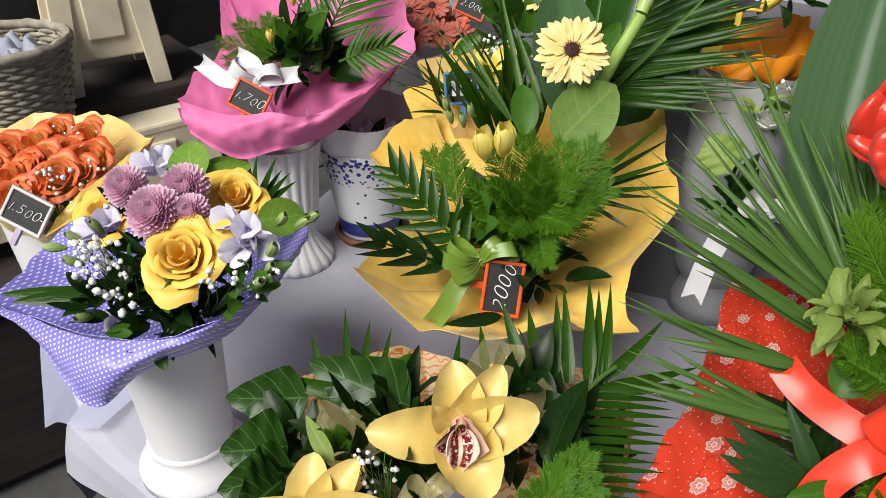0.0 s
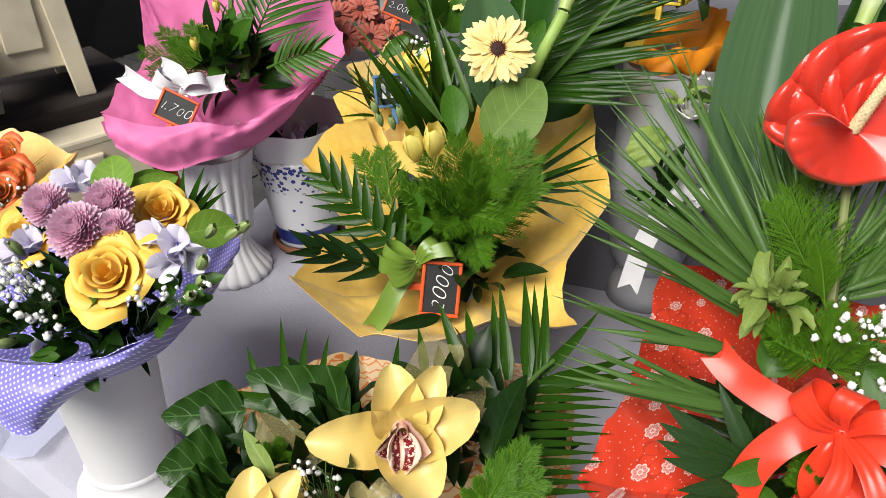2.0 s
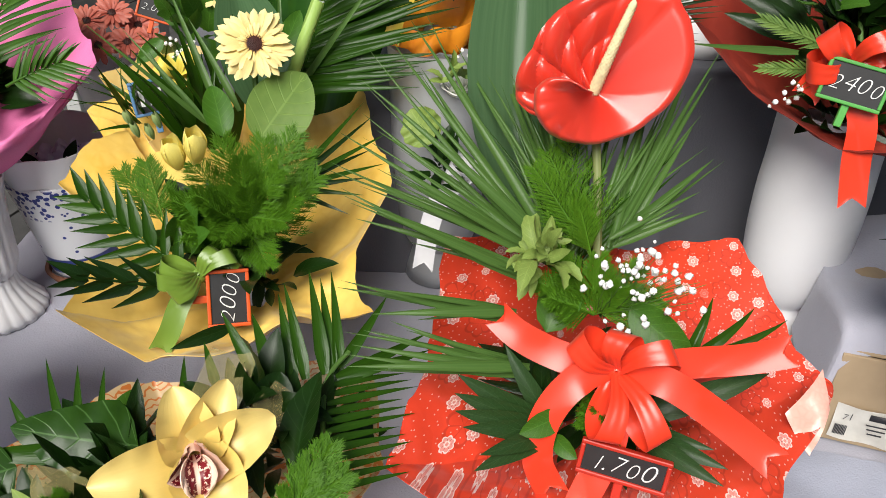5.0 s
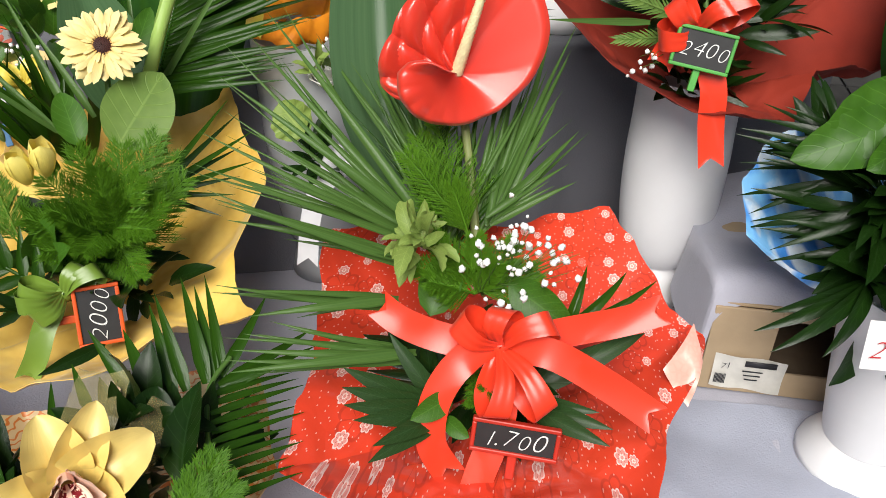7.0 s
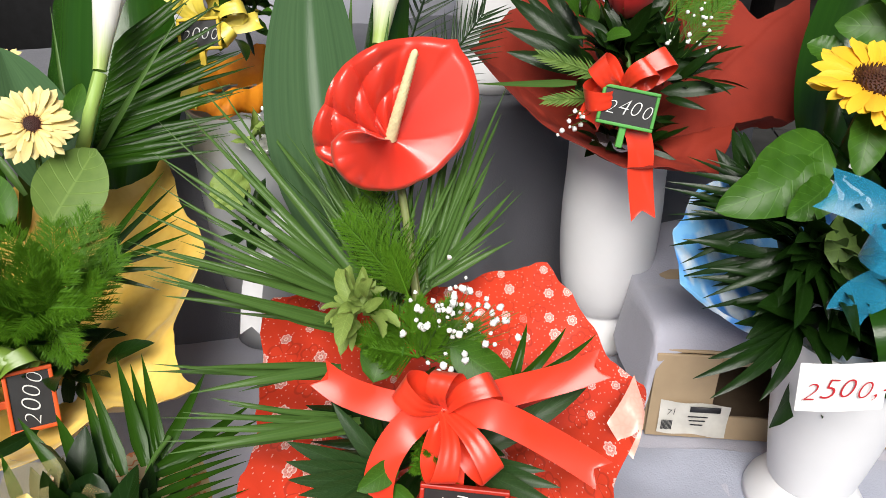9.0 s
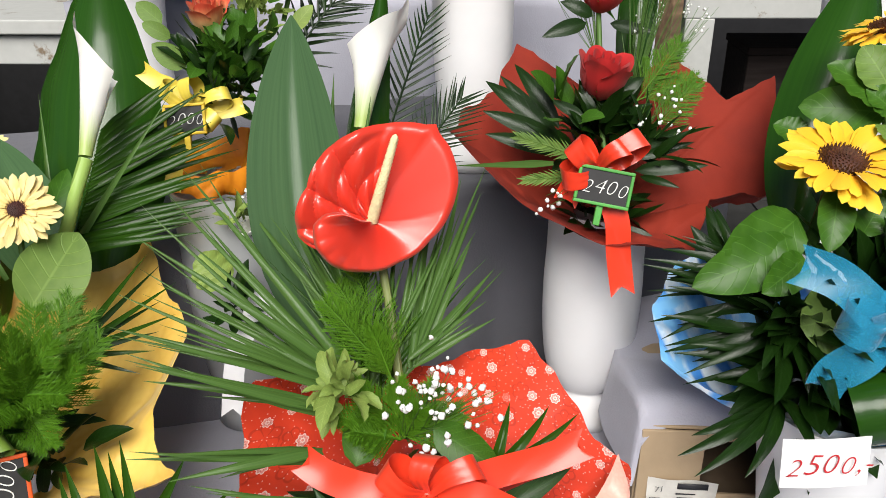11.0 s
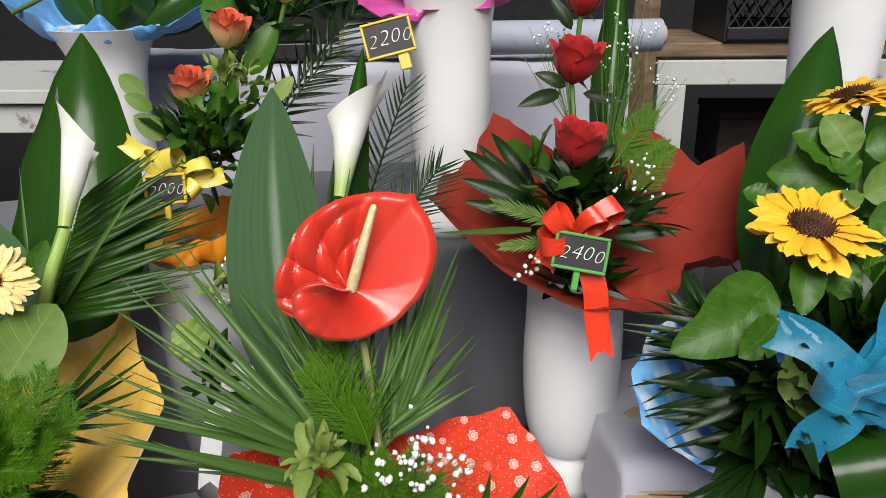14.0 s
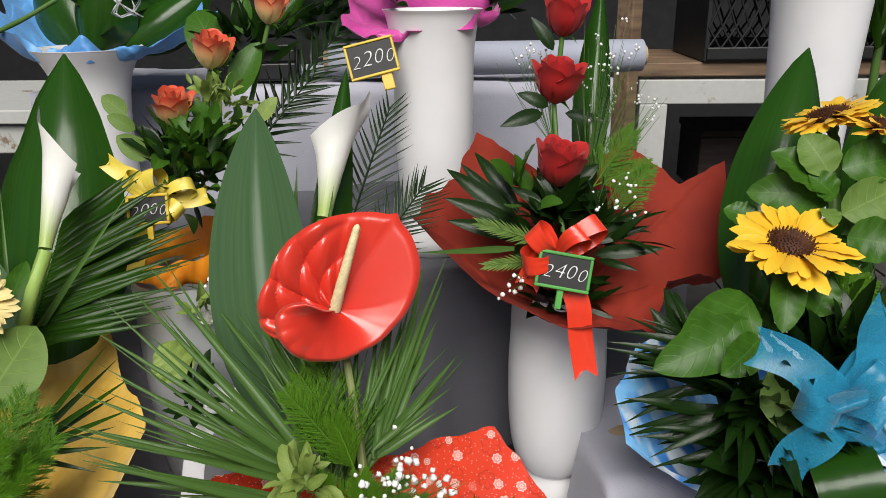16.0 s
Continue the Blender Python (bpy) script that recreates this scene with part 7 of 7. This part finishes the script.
for i, (b, t) in enumerate((((0.717, 0.324, 0.969), (0.635, 0.423, 0.985)), ((0.709, 0.312, 0.958), (0.623, 0.407, 0.96)), ((0.697, 0.304, 0.948), (0.614, 0.394, 0.944)), ((0.684, 0.294, 0.933), (0.602, 0.379, 0.921)), ((0.678, 0.323, 0.958), (0.679, 0.42, 0.995)), ((0.673, 0.287, 0.929), (0.595, 0.353, 0.909)))):
    rnd_ = random.Random(150 + i)
    for j in range(6):
        p = V(b).lerp(V(t), rnd_.uniform(0.0, 0.35)) + V((rnd_.uniform(-0.01, 0.01), rnd_.uniform(-0.01, 0.01), rnd_.uniform(-0.02, 0.02)))
        q = V(t) + V((rnd_.uniform(-0.012, 0.03), rnd_.uniform(-0.02, 0.012), rnd_.uniform(-0.03, 0.03)))
        own_leaf(Sn, p, q, rnd_.uniform(0.01, 0.016), leaf_dark, TO_EYE_LATE + V((0.3, 0, 0.3)), 0.5, 0.4, "blade", m=2, n=10)
for i, t in enumerate(((0.544, 0.3, 0.86), (0.575, 0.309, 0.862), (0.571, 0.25, 0.857), (0.536, 0.275, 0.859), (0.602, 0.209, 0.886), (0.6, 0.299, 0.871))):
    own_leaf(Sn, (0.653, 0.276, 0.888), t, 0.014, leaf_dark, TO_EYE_LATE, 0.9, 0.35, "lance", m=4)
for i, t in enumerate(((0.741, 0.442, 1.003), (0.75, 0.434, 1), (0.709, 0.435, 0.991))):
    own_leaf(Sn, (0.714, 0.384, 0.946), t, 0.02, leaf_dark, TO_EYE_LATE, 0.4, 0.3, "lance", m=4)
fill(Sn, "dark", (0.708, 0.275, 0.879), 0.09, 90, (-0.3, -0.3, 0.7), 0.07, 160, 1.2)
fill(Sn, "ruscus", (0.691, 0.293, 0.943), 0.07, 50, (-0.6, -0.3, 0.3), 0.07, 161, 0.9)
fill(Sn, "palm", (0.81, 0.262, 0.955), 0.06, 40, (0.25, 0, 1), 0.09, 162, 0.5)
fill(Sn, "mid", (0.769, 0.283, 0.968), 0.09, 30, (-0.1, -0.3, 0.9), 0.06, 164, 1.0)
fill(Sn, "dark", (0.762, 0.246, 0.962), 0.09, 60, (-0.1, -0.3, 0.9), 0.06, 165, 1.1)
fern(Sn, (0.767, 0.269, 1.022), [(0.759, 0.293, 1.062), (0.792, 0.283, 1.069), (0.789, 0.253, 1.056), (0.807, 0.276, 1.079)], 163, 0.008)
bow(Sn, (0.682, 0.216, 0.982), LX, LY, [(-0.04, 0.01, 0.008), (0.03, 0.03, 0.01), (0.012, -0.012, 0.014), (0.04, -0.02, 0.008), (-0.006, 0.014, 0.014)],
    [[(-0.02, 0.02, 0.008), (-0.045, 0.042, 0.006), (-0.078, 0.054, 0.0)], [(-0.02, -0.02, 0.008), (-0.042, -0.038, 0.004), (-0.05, -0.054, 0.0)], [(0.02, 0.03, 0.006), (0.03, 0.06, 0.0), (0.05, 0.085, -0.006)], [(0.03, -0.02, 0.006), (0.06, -0.045, 0.0)], [(0.015, 0.03, 0.0), (0.04, 0.05, 0.0), (0.08, 0.06, 0)]], 0.034, blue_organza, "sheer blue organza bow")
thick(part("rolled_leaf", Sheet().tube([V((0.657, 0.216, 0.909)).lerp(V((0.69, 0.178, 0.927)), k / 4) for k in range(5)], 0.03, 0.03, 20), broad_leaf, Sn, "broad leaf rolled into a cuff"), 0.001)

# ---- the back row ----
Bl = bouquets["blue"]
for b, t, w in (((0.453, 1.457, 1.2), (0.418, 1.621, 1.382), 0.16), ((0.461, 1.451, 1.2), (0.583, 1.527, 1.401), 0.16), ((0.442, 1.444, 1.211), (0.477, 1.425, 1.35), 0.12), ((0.497, 1.431, 1.218), (0.655, 1.38, 1.32), 0.1)):
    own_leaf(Bl, b, t, w, broad_leaf, TO_EYE_LATE, 0.5, -0.6, "tongue", "broad dark leaf")
fill(Bl, "dark", (0.478, 1.485, 1.246), 0.08, 24, (0, -0.2, 1), 0.08, 171, 1.2)
stem(Bl, [(0.306, 1.485, 1.245), (0.346, 1.45, 1.267), (0.399, 1.435, 1.297)], 0.004)
mesh_ball = Sheet()
for i in range(14):
    a, b2 = i * 0.9, i * 1.7
    p = V((0.475, 1.319, 1.29))
    mesh_ball.tube([p + V((0.02 * math.cos(a + k), 0.02 * math.sin(b2 + k), 0.02 * math.sin(a - k * 0.8))) for k in range(5)], 0.0008, 0.0008, 4)
part("white_netting", mesh_ball, white_satin, Bl, "white decorative netting")
Mg = bouquets["magenta"]
fill(Mg, "dark", (0.735, 0.929, 1.296), 0.05, 20, (-0.3, 0, 0.8), 0.06, 181, 1.1)
fill(Mg, "dark", (0.849, 0.863, 1.286), 0.05, 16, (0.6, 0, 0.6), 0.06, 182, 0.9)
Ds = bouquet("distant", "potted_plants", "dark leafy plants at the back of the stall")
fill(Ds, "dark", (0.84, 1.354, 1.224), 0.12, 40, (0, 0, 1), 0.1, 183, 1.2)
fill(Ds, "palm", (1.807, 0.713, 1.183), 0.1, 30, (0, 0, 1), 0.16, 184, 0.8)
stem(Ds, [(1.8, 0.72, 0.0), (1.812, 0.71, 0.6), (1.807, 0.713, 1.2)], 0.018, 0.008)

# ---- furniture and odds and ends behind the flowers ----
TURN_STAND = Matrix.Rotation(radians(-40), 4, "Z")


def placed(root, p, turn=-40):
    root.matrix_world = Matrix.Translation(p) @ Matrix.Rotation(radians(turn), 4, "Z")
    return root


def slab(parent, name, c, size, material, bevel=0.003, label=""):
    return round_edges(part(name, Sheet().box(c, size), material, parent, label, False), bevel)


bench = placed(thing("wooden_bench", "old wooden bench with chipped white paint and bare planks", "bench"), spot(0.505, 1.98, 0))
for i in range(3):
    slab(bench, "plank", (0.5, 0.06 + i * 0.125, 1.105), (1.1, 0.12, 0.035), old_wood, 0.004)
slab(bench, "apron", (0.5, 0.015, 1.05), (1.02, 0.03, 0.06), old_paint)
slab(bench, "apron", (0.5, 0.36, 1.05), (1.02, 0.03, 0.06), old_paint)
for x, y in ((0.03, 0.03), (0.97, 0.03), (0.03, 0.35), (0.97, 0.35)):
    slab(bench, "leg", (x, y, 0.51), (0.07, 0.06, 1.02), old_paint)
slab(bench, "stretcher", (0.5, 0.36, 0.6), (0.9, 0.03, 0.06), dark_wood)
slab(bench, "shelf", (0.5, 0.2, 0.72), (0.9, 0.3, 0.02), dark_wood)


def crate(p, turn, size=(0.42, 0.3, 0.16)):
    root = placed(thing("plastic_crate", "black plastic crate with lattice sides on the bench", "crate", "crates"), p, turn)
    w, d, h = size
    slab(root, "bottom", (0, 0, 0.006), (w, d, 0.012), black_plastic)
    for y in (-d / 2, d / 2):
        slab(root, "rim", (0, y, h), (w, 0.014, 0.022), black_plastic)
        slab(root, "rim", (0, y, 0.02), (w, 0.012, 0.03), black_plastic)
        lat = Sheet()
        n = 13
        for k in range(n):
            x0 = -w / 2 + w * k / n
            for s in (-1, 1):
                a, b = V((x0 + (0 if s > 0 else w / n), y, 0.03)), V((x0 + (w / n if s > 0 else 0), y, h * 0.5))
                lat.tube([a, b], 0.003, 0.003, 4)
                lat.tube([V((a.x, y, h * 0.5)), V((b.x, y, h))], 0.003, 0.003, 4)
        part("lattice", lat, black_plastic, root)
    for x in (-w / 2, w / 2):
        slab(root, "end_panel", (x, 0, h / 2), (0.012, d, h), black_plastic)
    return root


crate(spot(0.86, 2.12, 1.124), -40)
crate(spot(1.3, 2.12, 1.124), -38)
crate(spot(0.88, 2.13, 1.3), -42)
crate(spot(-0.36, 1.62, 1.135), -30, (0.16, 0.13, 0.05))
post = slab(None, "wooden_post", spot(0.43, 1.83, 0.8), (0.035, 0.045, 1.6), old_wood)
tagged(post, "weathered wooden post beside the shelf", "post")
storage = placed(thing("storage_box", "dark box on the low shelf of the bench", "box"), spot(0.9, 2.3, 0.732))
slab(storage, "body", (0, 0, 0.08), (0.35, 0.22, 0.16), dark_wood)
slab(storage, "lid", (0, 0, 0.172), (0.36, 0.23, 0.02), dark_wood)
metal_table = placed(thing("side_table", "grey side table at the back of the stall", "table"), spot(-1.25, 1.85, 0))
slab(metal_table, "tabletop", (0, 0, 1.06), (0.9, 0.5, 0.03), old_paint)
for x in (-0.4, 0.4):
    for y in (-0.2, 0.2):
        slab(metal_table, "leg", (x, y, 0.522), (0.05, 0.05, 1.045), old_paint)
slab(metal_table, "apron", (0, -0.22, 1.01), (0.8, 0.03, 0.06), old_paint)

# carton under cloth
box = placed(thing("carton", "brown cardboard carton with a hand hole and a white label", "carton"), spot(0.225, 0.725, TABLE + 0.004))
w_, h_ = 0.5, 0.12
for c, s in (((0.035, 0, h_ / 2), (0.07, 0.004, h_)), ((0.325, 0, h_ / 2), (0.35, 0.004, h_)), ((0.11, 0, 0.017), (0.08, 0.004, 0.034)), ((0.11, 0, 0.114), (0.08, 0.004, 0.012))):
    slab(box, "front_panel", c, s, carton, 0.001)
slab(box, "end_panel", (0, 0.115, h_ / 2), (0.004, 0.22, h_), carton, 0.001)
slab(box, "end_panel", (w_, 0.115, h_ / 2), (0.004, 0.22, h_), carton, 0.001)
slab(box, "back_panel", (w_ / 2, 0.226, h_ / 2), (w_, 0.004, h_), carton_shaded, 0.001)
slab(box, "bottom_panel", (w_ / 2, 0.115, 0.002), (w_ - 0.006, 0.218, 0.004), carton_shaded, 0.001)
slab(box, "top_panel", (w_ / 2, 0.115, h_ + 0.002), (w_, 0.226, 0.004), carton, 0.001)
lab = part("label", Sheet().grid(lambda u, w: (0.012 + 0.078 * u, -0.004 - 0.0015 * math.sin(u * 9 + w * 5), 0.008 + 0.048 * w - 0.004 * u), 12, 6), slip, box, "crumpled shipping label")
letters("71", 0.013, ink, lab, pose(0.024, -0.0068, 0.042, 90, 0, 0), 0.0)
bars = Sheet().box((0.062, -0.0066, 0.047), (0.034, 0.0006, 0.008))
part("print_bar", bars, ink, lab)
for i in range(9):
    part("print_bar", Sheet().box((0.016 + 0.0014 * i, -0.0066, 0.022), (0.0008, 0.0006, 0.014)), ink, lab)
for i in range(3):
    part("print_bar", Sheet().box((0.055, -0.0066, 0.036 - 0.006 * i), (0.022 - 0.004 * i, 0.0006, 0.0015)), ink, lab)


def over_box(u, w):
    s = 0.215 + 0.52 * max(0.0, u - 0.1)
    front = 0.714 + 0.02 * math.sin(u * 7)
    side = 0.09 * max(0.0, 0.1 - u) / 0.1
    if w < 0.25:
        k = w / 0.25
        drop = (0.045 * max(0.0, 1 - abs(u - 0.05) / 0.08) + 0.022) * (1 - k)
        return spot(s - 0.15 * side, front + 0.008 * k, TABLE + 0.142 - drop - side * (0.5 + 0.5 * k))
    k = (w - 0.25) / 0.75
    return spot(s - 0.15 * side, front + 0.008 + 0.36 * k, TABLE + 0.142 - side - 0.12 * max(0, k - 0.65) / 0.35 + 0.012 * math.sin(k * 9 + u * 8))


cloth_sheet(over_box, 50, 30, "cover_cloth", cloth, "crumpled pale cloth over the carton", 0.017, 21.0)
cloth_sheet(lambda u, w: spot(0.02 + 0.95 * u, 0.28 + 0.42 * w, TABLE + 0.007 + 0.006 * noise.noise((u * 6, w * 4, 3))), 60, 30, "white_cloth", cloth_pale, "pale wrinkled cloth on the table front", 0.011, 25.0)

# ---- the left end: stools, basket, pot, bottles, paving ----
def step_stool(p, turn, h, label, wide, deep):
    """A moulded stool: top, two splayed end frames with an arch, and cross rails."""
    root = placed(thing("step_stool", label, "stool", "plastic stools"), p, turn)
    slab(root, "top", (0, 0, h), (0.24, 0.17, 0.022), cream, 0.006)
    for sy in (-1, 1):
        for sx in (-1, 1):
            leg = Sheet()
            x0, x1, y0, y1 = sx * 0.085, sx * 0.125, sy * 0.07, sy * 0.095
            pts = []
            for z, x, y, a in ((0, x1, y1, 0.026), (h - 0.01, x0, y0, 0.034)):
                pts += [V((x - a, y - 0.009, z)), V((x + a, y - 0.009, z)), V((x + a, y + 0.009, z)), V((x - a, y + 0.009, z))]
            leg.add(pts, [(3, 2, 1, 0), (4, 5, 6, 7), (0, 1, 5, 4), (1, 2, 6, 5), (2, 3, 7, 6), (3, 0, 4, 7)])
            round_edges(part("leg", leg, cream, root, "", False), 0.003)
        slab(root, "panel", (0, sy * 0.078, h * 0.58), (0.19, 0.012, h * 0.8), cream, 0.004)
        slab(root, "panel_rib", (0, sy * 0.087, h * 0.6), (0.1, 0.01, h * 0.6), cream, 0.004)
    for sx in (-1, 1):
        slab(root, "side_panel", (sx * 0.1, 0, h * 0.6), (0.012, 0.15, h * 0.74), cream, 0.004)
        slab(root, "side_rib", (sx * 0.107, 0, h * 0.62), (0.008, 0.09, h * 0.5), cream, 0.003)
    for ob in root.children:
        ob.scale = (wide, deep, 1)
    return root


plank_top = 0.73
step_stool((-0.69, 1.535, plank_top), 32, 0.34, "cream plastic step stool standing on the dark plank", 0.68, 0.86)
plank = placed(slab(None, "dark_plank", (0, 0, 0), (0.62, 0.34, 0.036), dark_wood), V((-0.8, 1.5, plank_top - 0.018)), 38)
tagged(plank, "dark stained wooden plank carrying the stool and basket", "plank")
step_stool((-0.635, 1.44, plank_top - 0.036 - 0.252), 38, 0.241, "cream plastic step stool under the dark plank", 1.1, 1.2)
step_stool((-0.98, 1.31, plank_top - 0.036 - 0.252), 38, 0.241, "cream plastic step stool under the dark plank", 1.0, 1.2)
cabinet = placed(thing("low_cabinet", "dark low cabinet in the shade under the stools", "cabinet"), V((-0.82, 1.42, 0)), 38)
high = plank_top - 0.29
slab(cabinet, "body", (0, 0.01, high / 2), (0.9, 0.44, high), dark_wood)
slab(cabinet, "top", (0, 0, high - 0.008), (0.92, 0.48, 0.02), dark_wood)
for x in (-0.225, 0.225):
    slab(cabinet, "door", (x, -0.218, high / 2), (0.43, 0.02, high - 0.06), dark_wood)

bk = V((-0.773, 1.325, 0.734))
basket = thing("wicker_basket", "round grey-brown wicker basket holding folded film", "basket")
strands = Sheet()
for k in range(17):
    z, r = 0.008 * k, 0.082 + 0.0014 * k
    strands.tube([bk + V(((r + 0.0035 * math.sin(a * 0.5 * math.pi + k * math.pi)) * math.cos(a * math.tau / 56), (r + 0.0035 * math.sin(a * 0.5 * math.pi + k * math.pi)) * math.sin(a * math.tau / 56), z)) for a in range(57)], 0.0046, 0.0046, 5)
tagged(part("weave", strands, wicker, basket), "", "", "", "stuff")
part("braided_rim", Sheet().tube([bk + V((0.108 * math.cos(a * math.tau / 40), 0.108 * math.sin(a * math.tau / 40), 0.138 + 0.002 * math.sin(a * 2.6))) for a in range(41)], 0.009, 0.009, 8), wicker, basket)
part("base", Sheet().lathe(bk, [(0.001, 0.004), (0.085, 0.004)], 24), wicker, basket)
for i in range(18):
    a = i * math.tau / 18
    part("stake", Sheet().tube([bk + V((0.082 * math.cos(a), 0.082 * math.sin(a), 0)), bk + V((0.106 * math.cos(a), 0.106 * math.sin(a), 0.138))], 0.0035, 0.0035, 5), wicker, basket)
film_heap = Sheet().grid(lambda u, w: bk + V(((u - 0.5) * 0.13, (w - 0.5) * 0.13, 0.11 + 0.04 * noise.noise((u * 6, w * 6, 2)) + 0.02 * (1 - ((u - 0.5) ** 2 + (w - 0.5) ** 2) * 4))), 24, 24)
tagged(part("folded_film", film_heap, cloth_pale, None, "crumpled pale film lying in the basket"), "", "film")
k = Nodes("painted_china", 0.3)
geo = k.n("SeparateXYZ")
k.put(k.coords("Object"), geo.inputs[0])
vor = k.n("TexVoronoi", Scale=130.0)
k.put(k.coords("Object"), vor.inputs["Vector"])
sprig = k.step(vor.outputs["Distance"], 0.46, 0.4)
band = k.math("MULTIPLY", k.step(geo.outputs[2], 0.112, 0.116), k.step(geo.outputs[2], 0.166, 0.162))
foot_band = k.math("MULTIPLY", k.step(geo.outputs[2], 0.018, 0.02), k.step(geo.outputs[2], 0.045, 0.043))
sparse = k.n("TexVoronoi", Scale=60.0)
k.put(k.coords("Object"), sparse.inputs["Vector"])
few = k.step(sparse.outputs["Distance"], 0.16, 0.12)
f_ = k.math("MAXIMUM", k.math("MAXIMUM", k.math("MULTIPLY", band, sprig), foot_band), few)
china = k.done(k.mix(f_, (0.72, 0.73, 0.75), (0.02, 0.035, 0.2)))
pot_at = V((-0.116, 1.047, 0.672))
pot_at.z = TABLE + 0.002
pot = thing("flower_pot", "white china pot with blue sprigs holding freesias", "flower pot")
body = part("body", Sheet().lathe((0, 0, 0), [(0.045, 0.012), (0.047, 0.02), (0.056, 0.08), (0.068, 0.15), (0.071, 0.165), (0.067, 0.165), (0.06, 0.12)], 40), china, pot)
body.location = pot_at
part("saucer", Sheet().lathe(pot_at, [(0.001, 0.002), (0.05, 0.0), (0.056, 0.012), (0.05, 0.014)], 32), plain("terracotta", (0.3, 0.12, 0.06), 0.8), pot, "terracotta saucer")
collar = Sheet().lathe(pot_at, [(0.066, 0.15), (0.074, 0.175), (0.082, 0.21)], 40, UP, 7, 0.08)
thick(part("paper_collar", collar, white_plastic, pot, "white paper collar"), 0.0008)
for i in range(14):
    a = i * 2.4
    cup(pot, "freesia", pot_at + V((0.034 * math.cos(a) * math.sqrt(i / 14) * 1.3, 0.034 * math.sin(a) * math.sqrt(i / 14) * 1.3, 0.16)), (0.3 * math.cos(a), 0.3 * math.sin(a) - 0.3, 1), 0.016, 0.024, freesia_lilac, i, 5, 0.6)
for i, x in enumerate((-0.02, 0.015)):
    leaf(pot, "dark", pot_at + V((x, -0.01, 0.17)), pot_at + V((x * 2.2, -0.015, 0.205)), TO_EYE, i)

amber = plain("amber_liquid", (0.32, 0.1, 0.02), 0.15)
for p in ((-0.5, 1.5, 0), (-0.44, 1.54, 0)):
    bt = thing("bottle", "small bottle with amber liquid and a white label", "bottle", "bottles")
    p = V(p)
    p.z = plank_top - 0.286
    part("body", Sheet().lathe(p, [(0.001, 0.0), (0.026, 0.002), (0.028, 0.01), (0.028, 0.1), (0.02, 0.12), (0.012, 0.135), (0.012, 0.15), (0.001, 0.151)], 24), amber, bt)
    part("label", Sheet().lathe(p, [(0.0288, 0.02), (0.0288, 0.055)], 24), slip, bt, "white paper label")

film_left = Sheet().grid(lambda u, w: spot((1 - w) * (-0.95 + 0.2 * u) + w * (-0.768 + 0.08 * u), (1 - w) * (0.275 + 0.12 * u) + w * (0.19 + 0.03 * u), TABLE + 0.009 - 0.02 * (1 - u) ** 2 + 0.004 * math.sin(u * 9 + w * 5)), 24, 14)
tagged(part("film_sheet", film_left, sheer, None, "sheer lilac film hanging over the table edge"), "", "film")

slab_mesh = Sheet().box((0, 0, 0), (0.385, 0.385, 0.03)).data("paving_slab", asphalt, False)
pave = tagged(new("pavement"), "dark grey square paving slabs with open joints", "pavement", "", "structure")
for i in range(17):
    for j in range(17):
        ob = part("paving_slab", slab_mesh, None, pave)
        p = spot(-3.4 + 0.4 * i, -1.6 + 0.4 * j)
        ob.matrix_local = Matrix.Translation((p.x, p.y, -0.016 + 0.001 * ((i * 7 + j * 3) % 3))) @ TURN_STAND
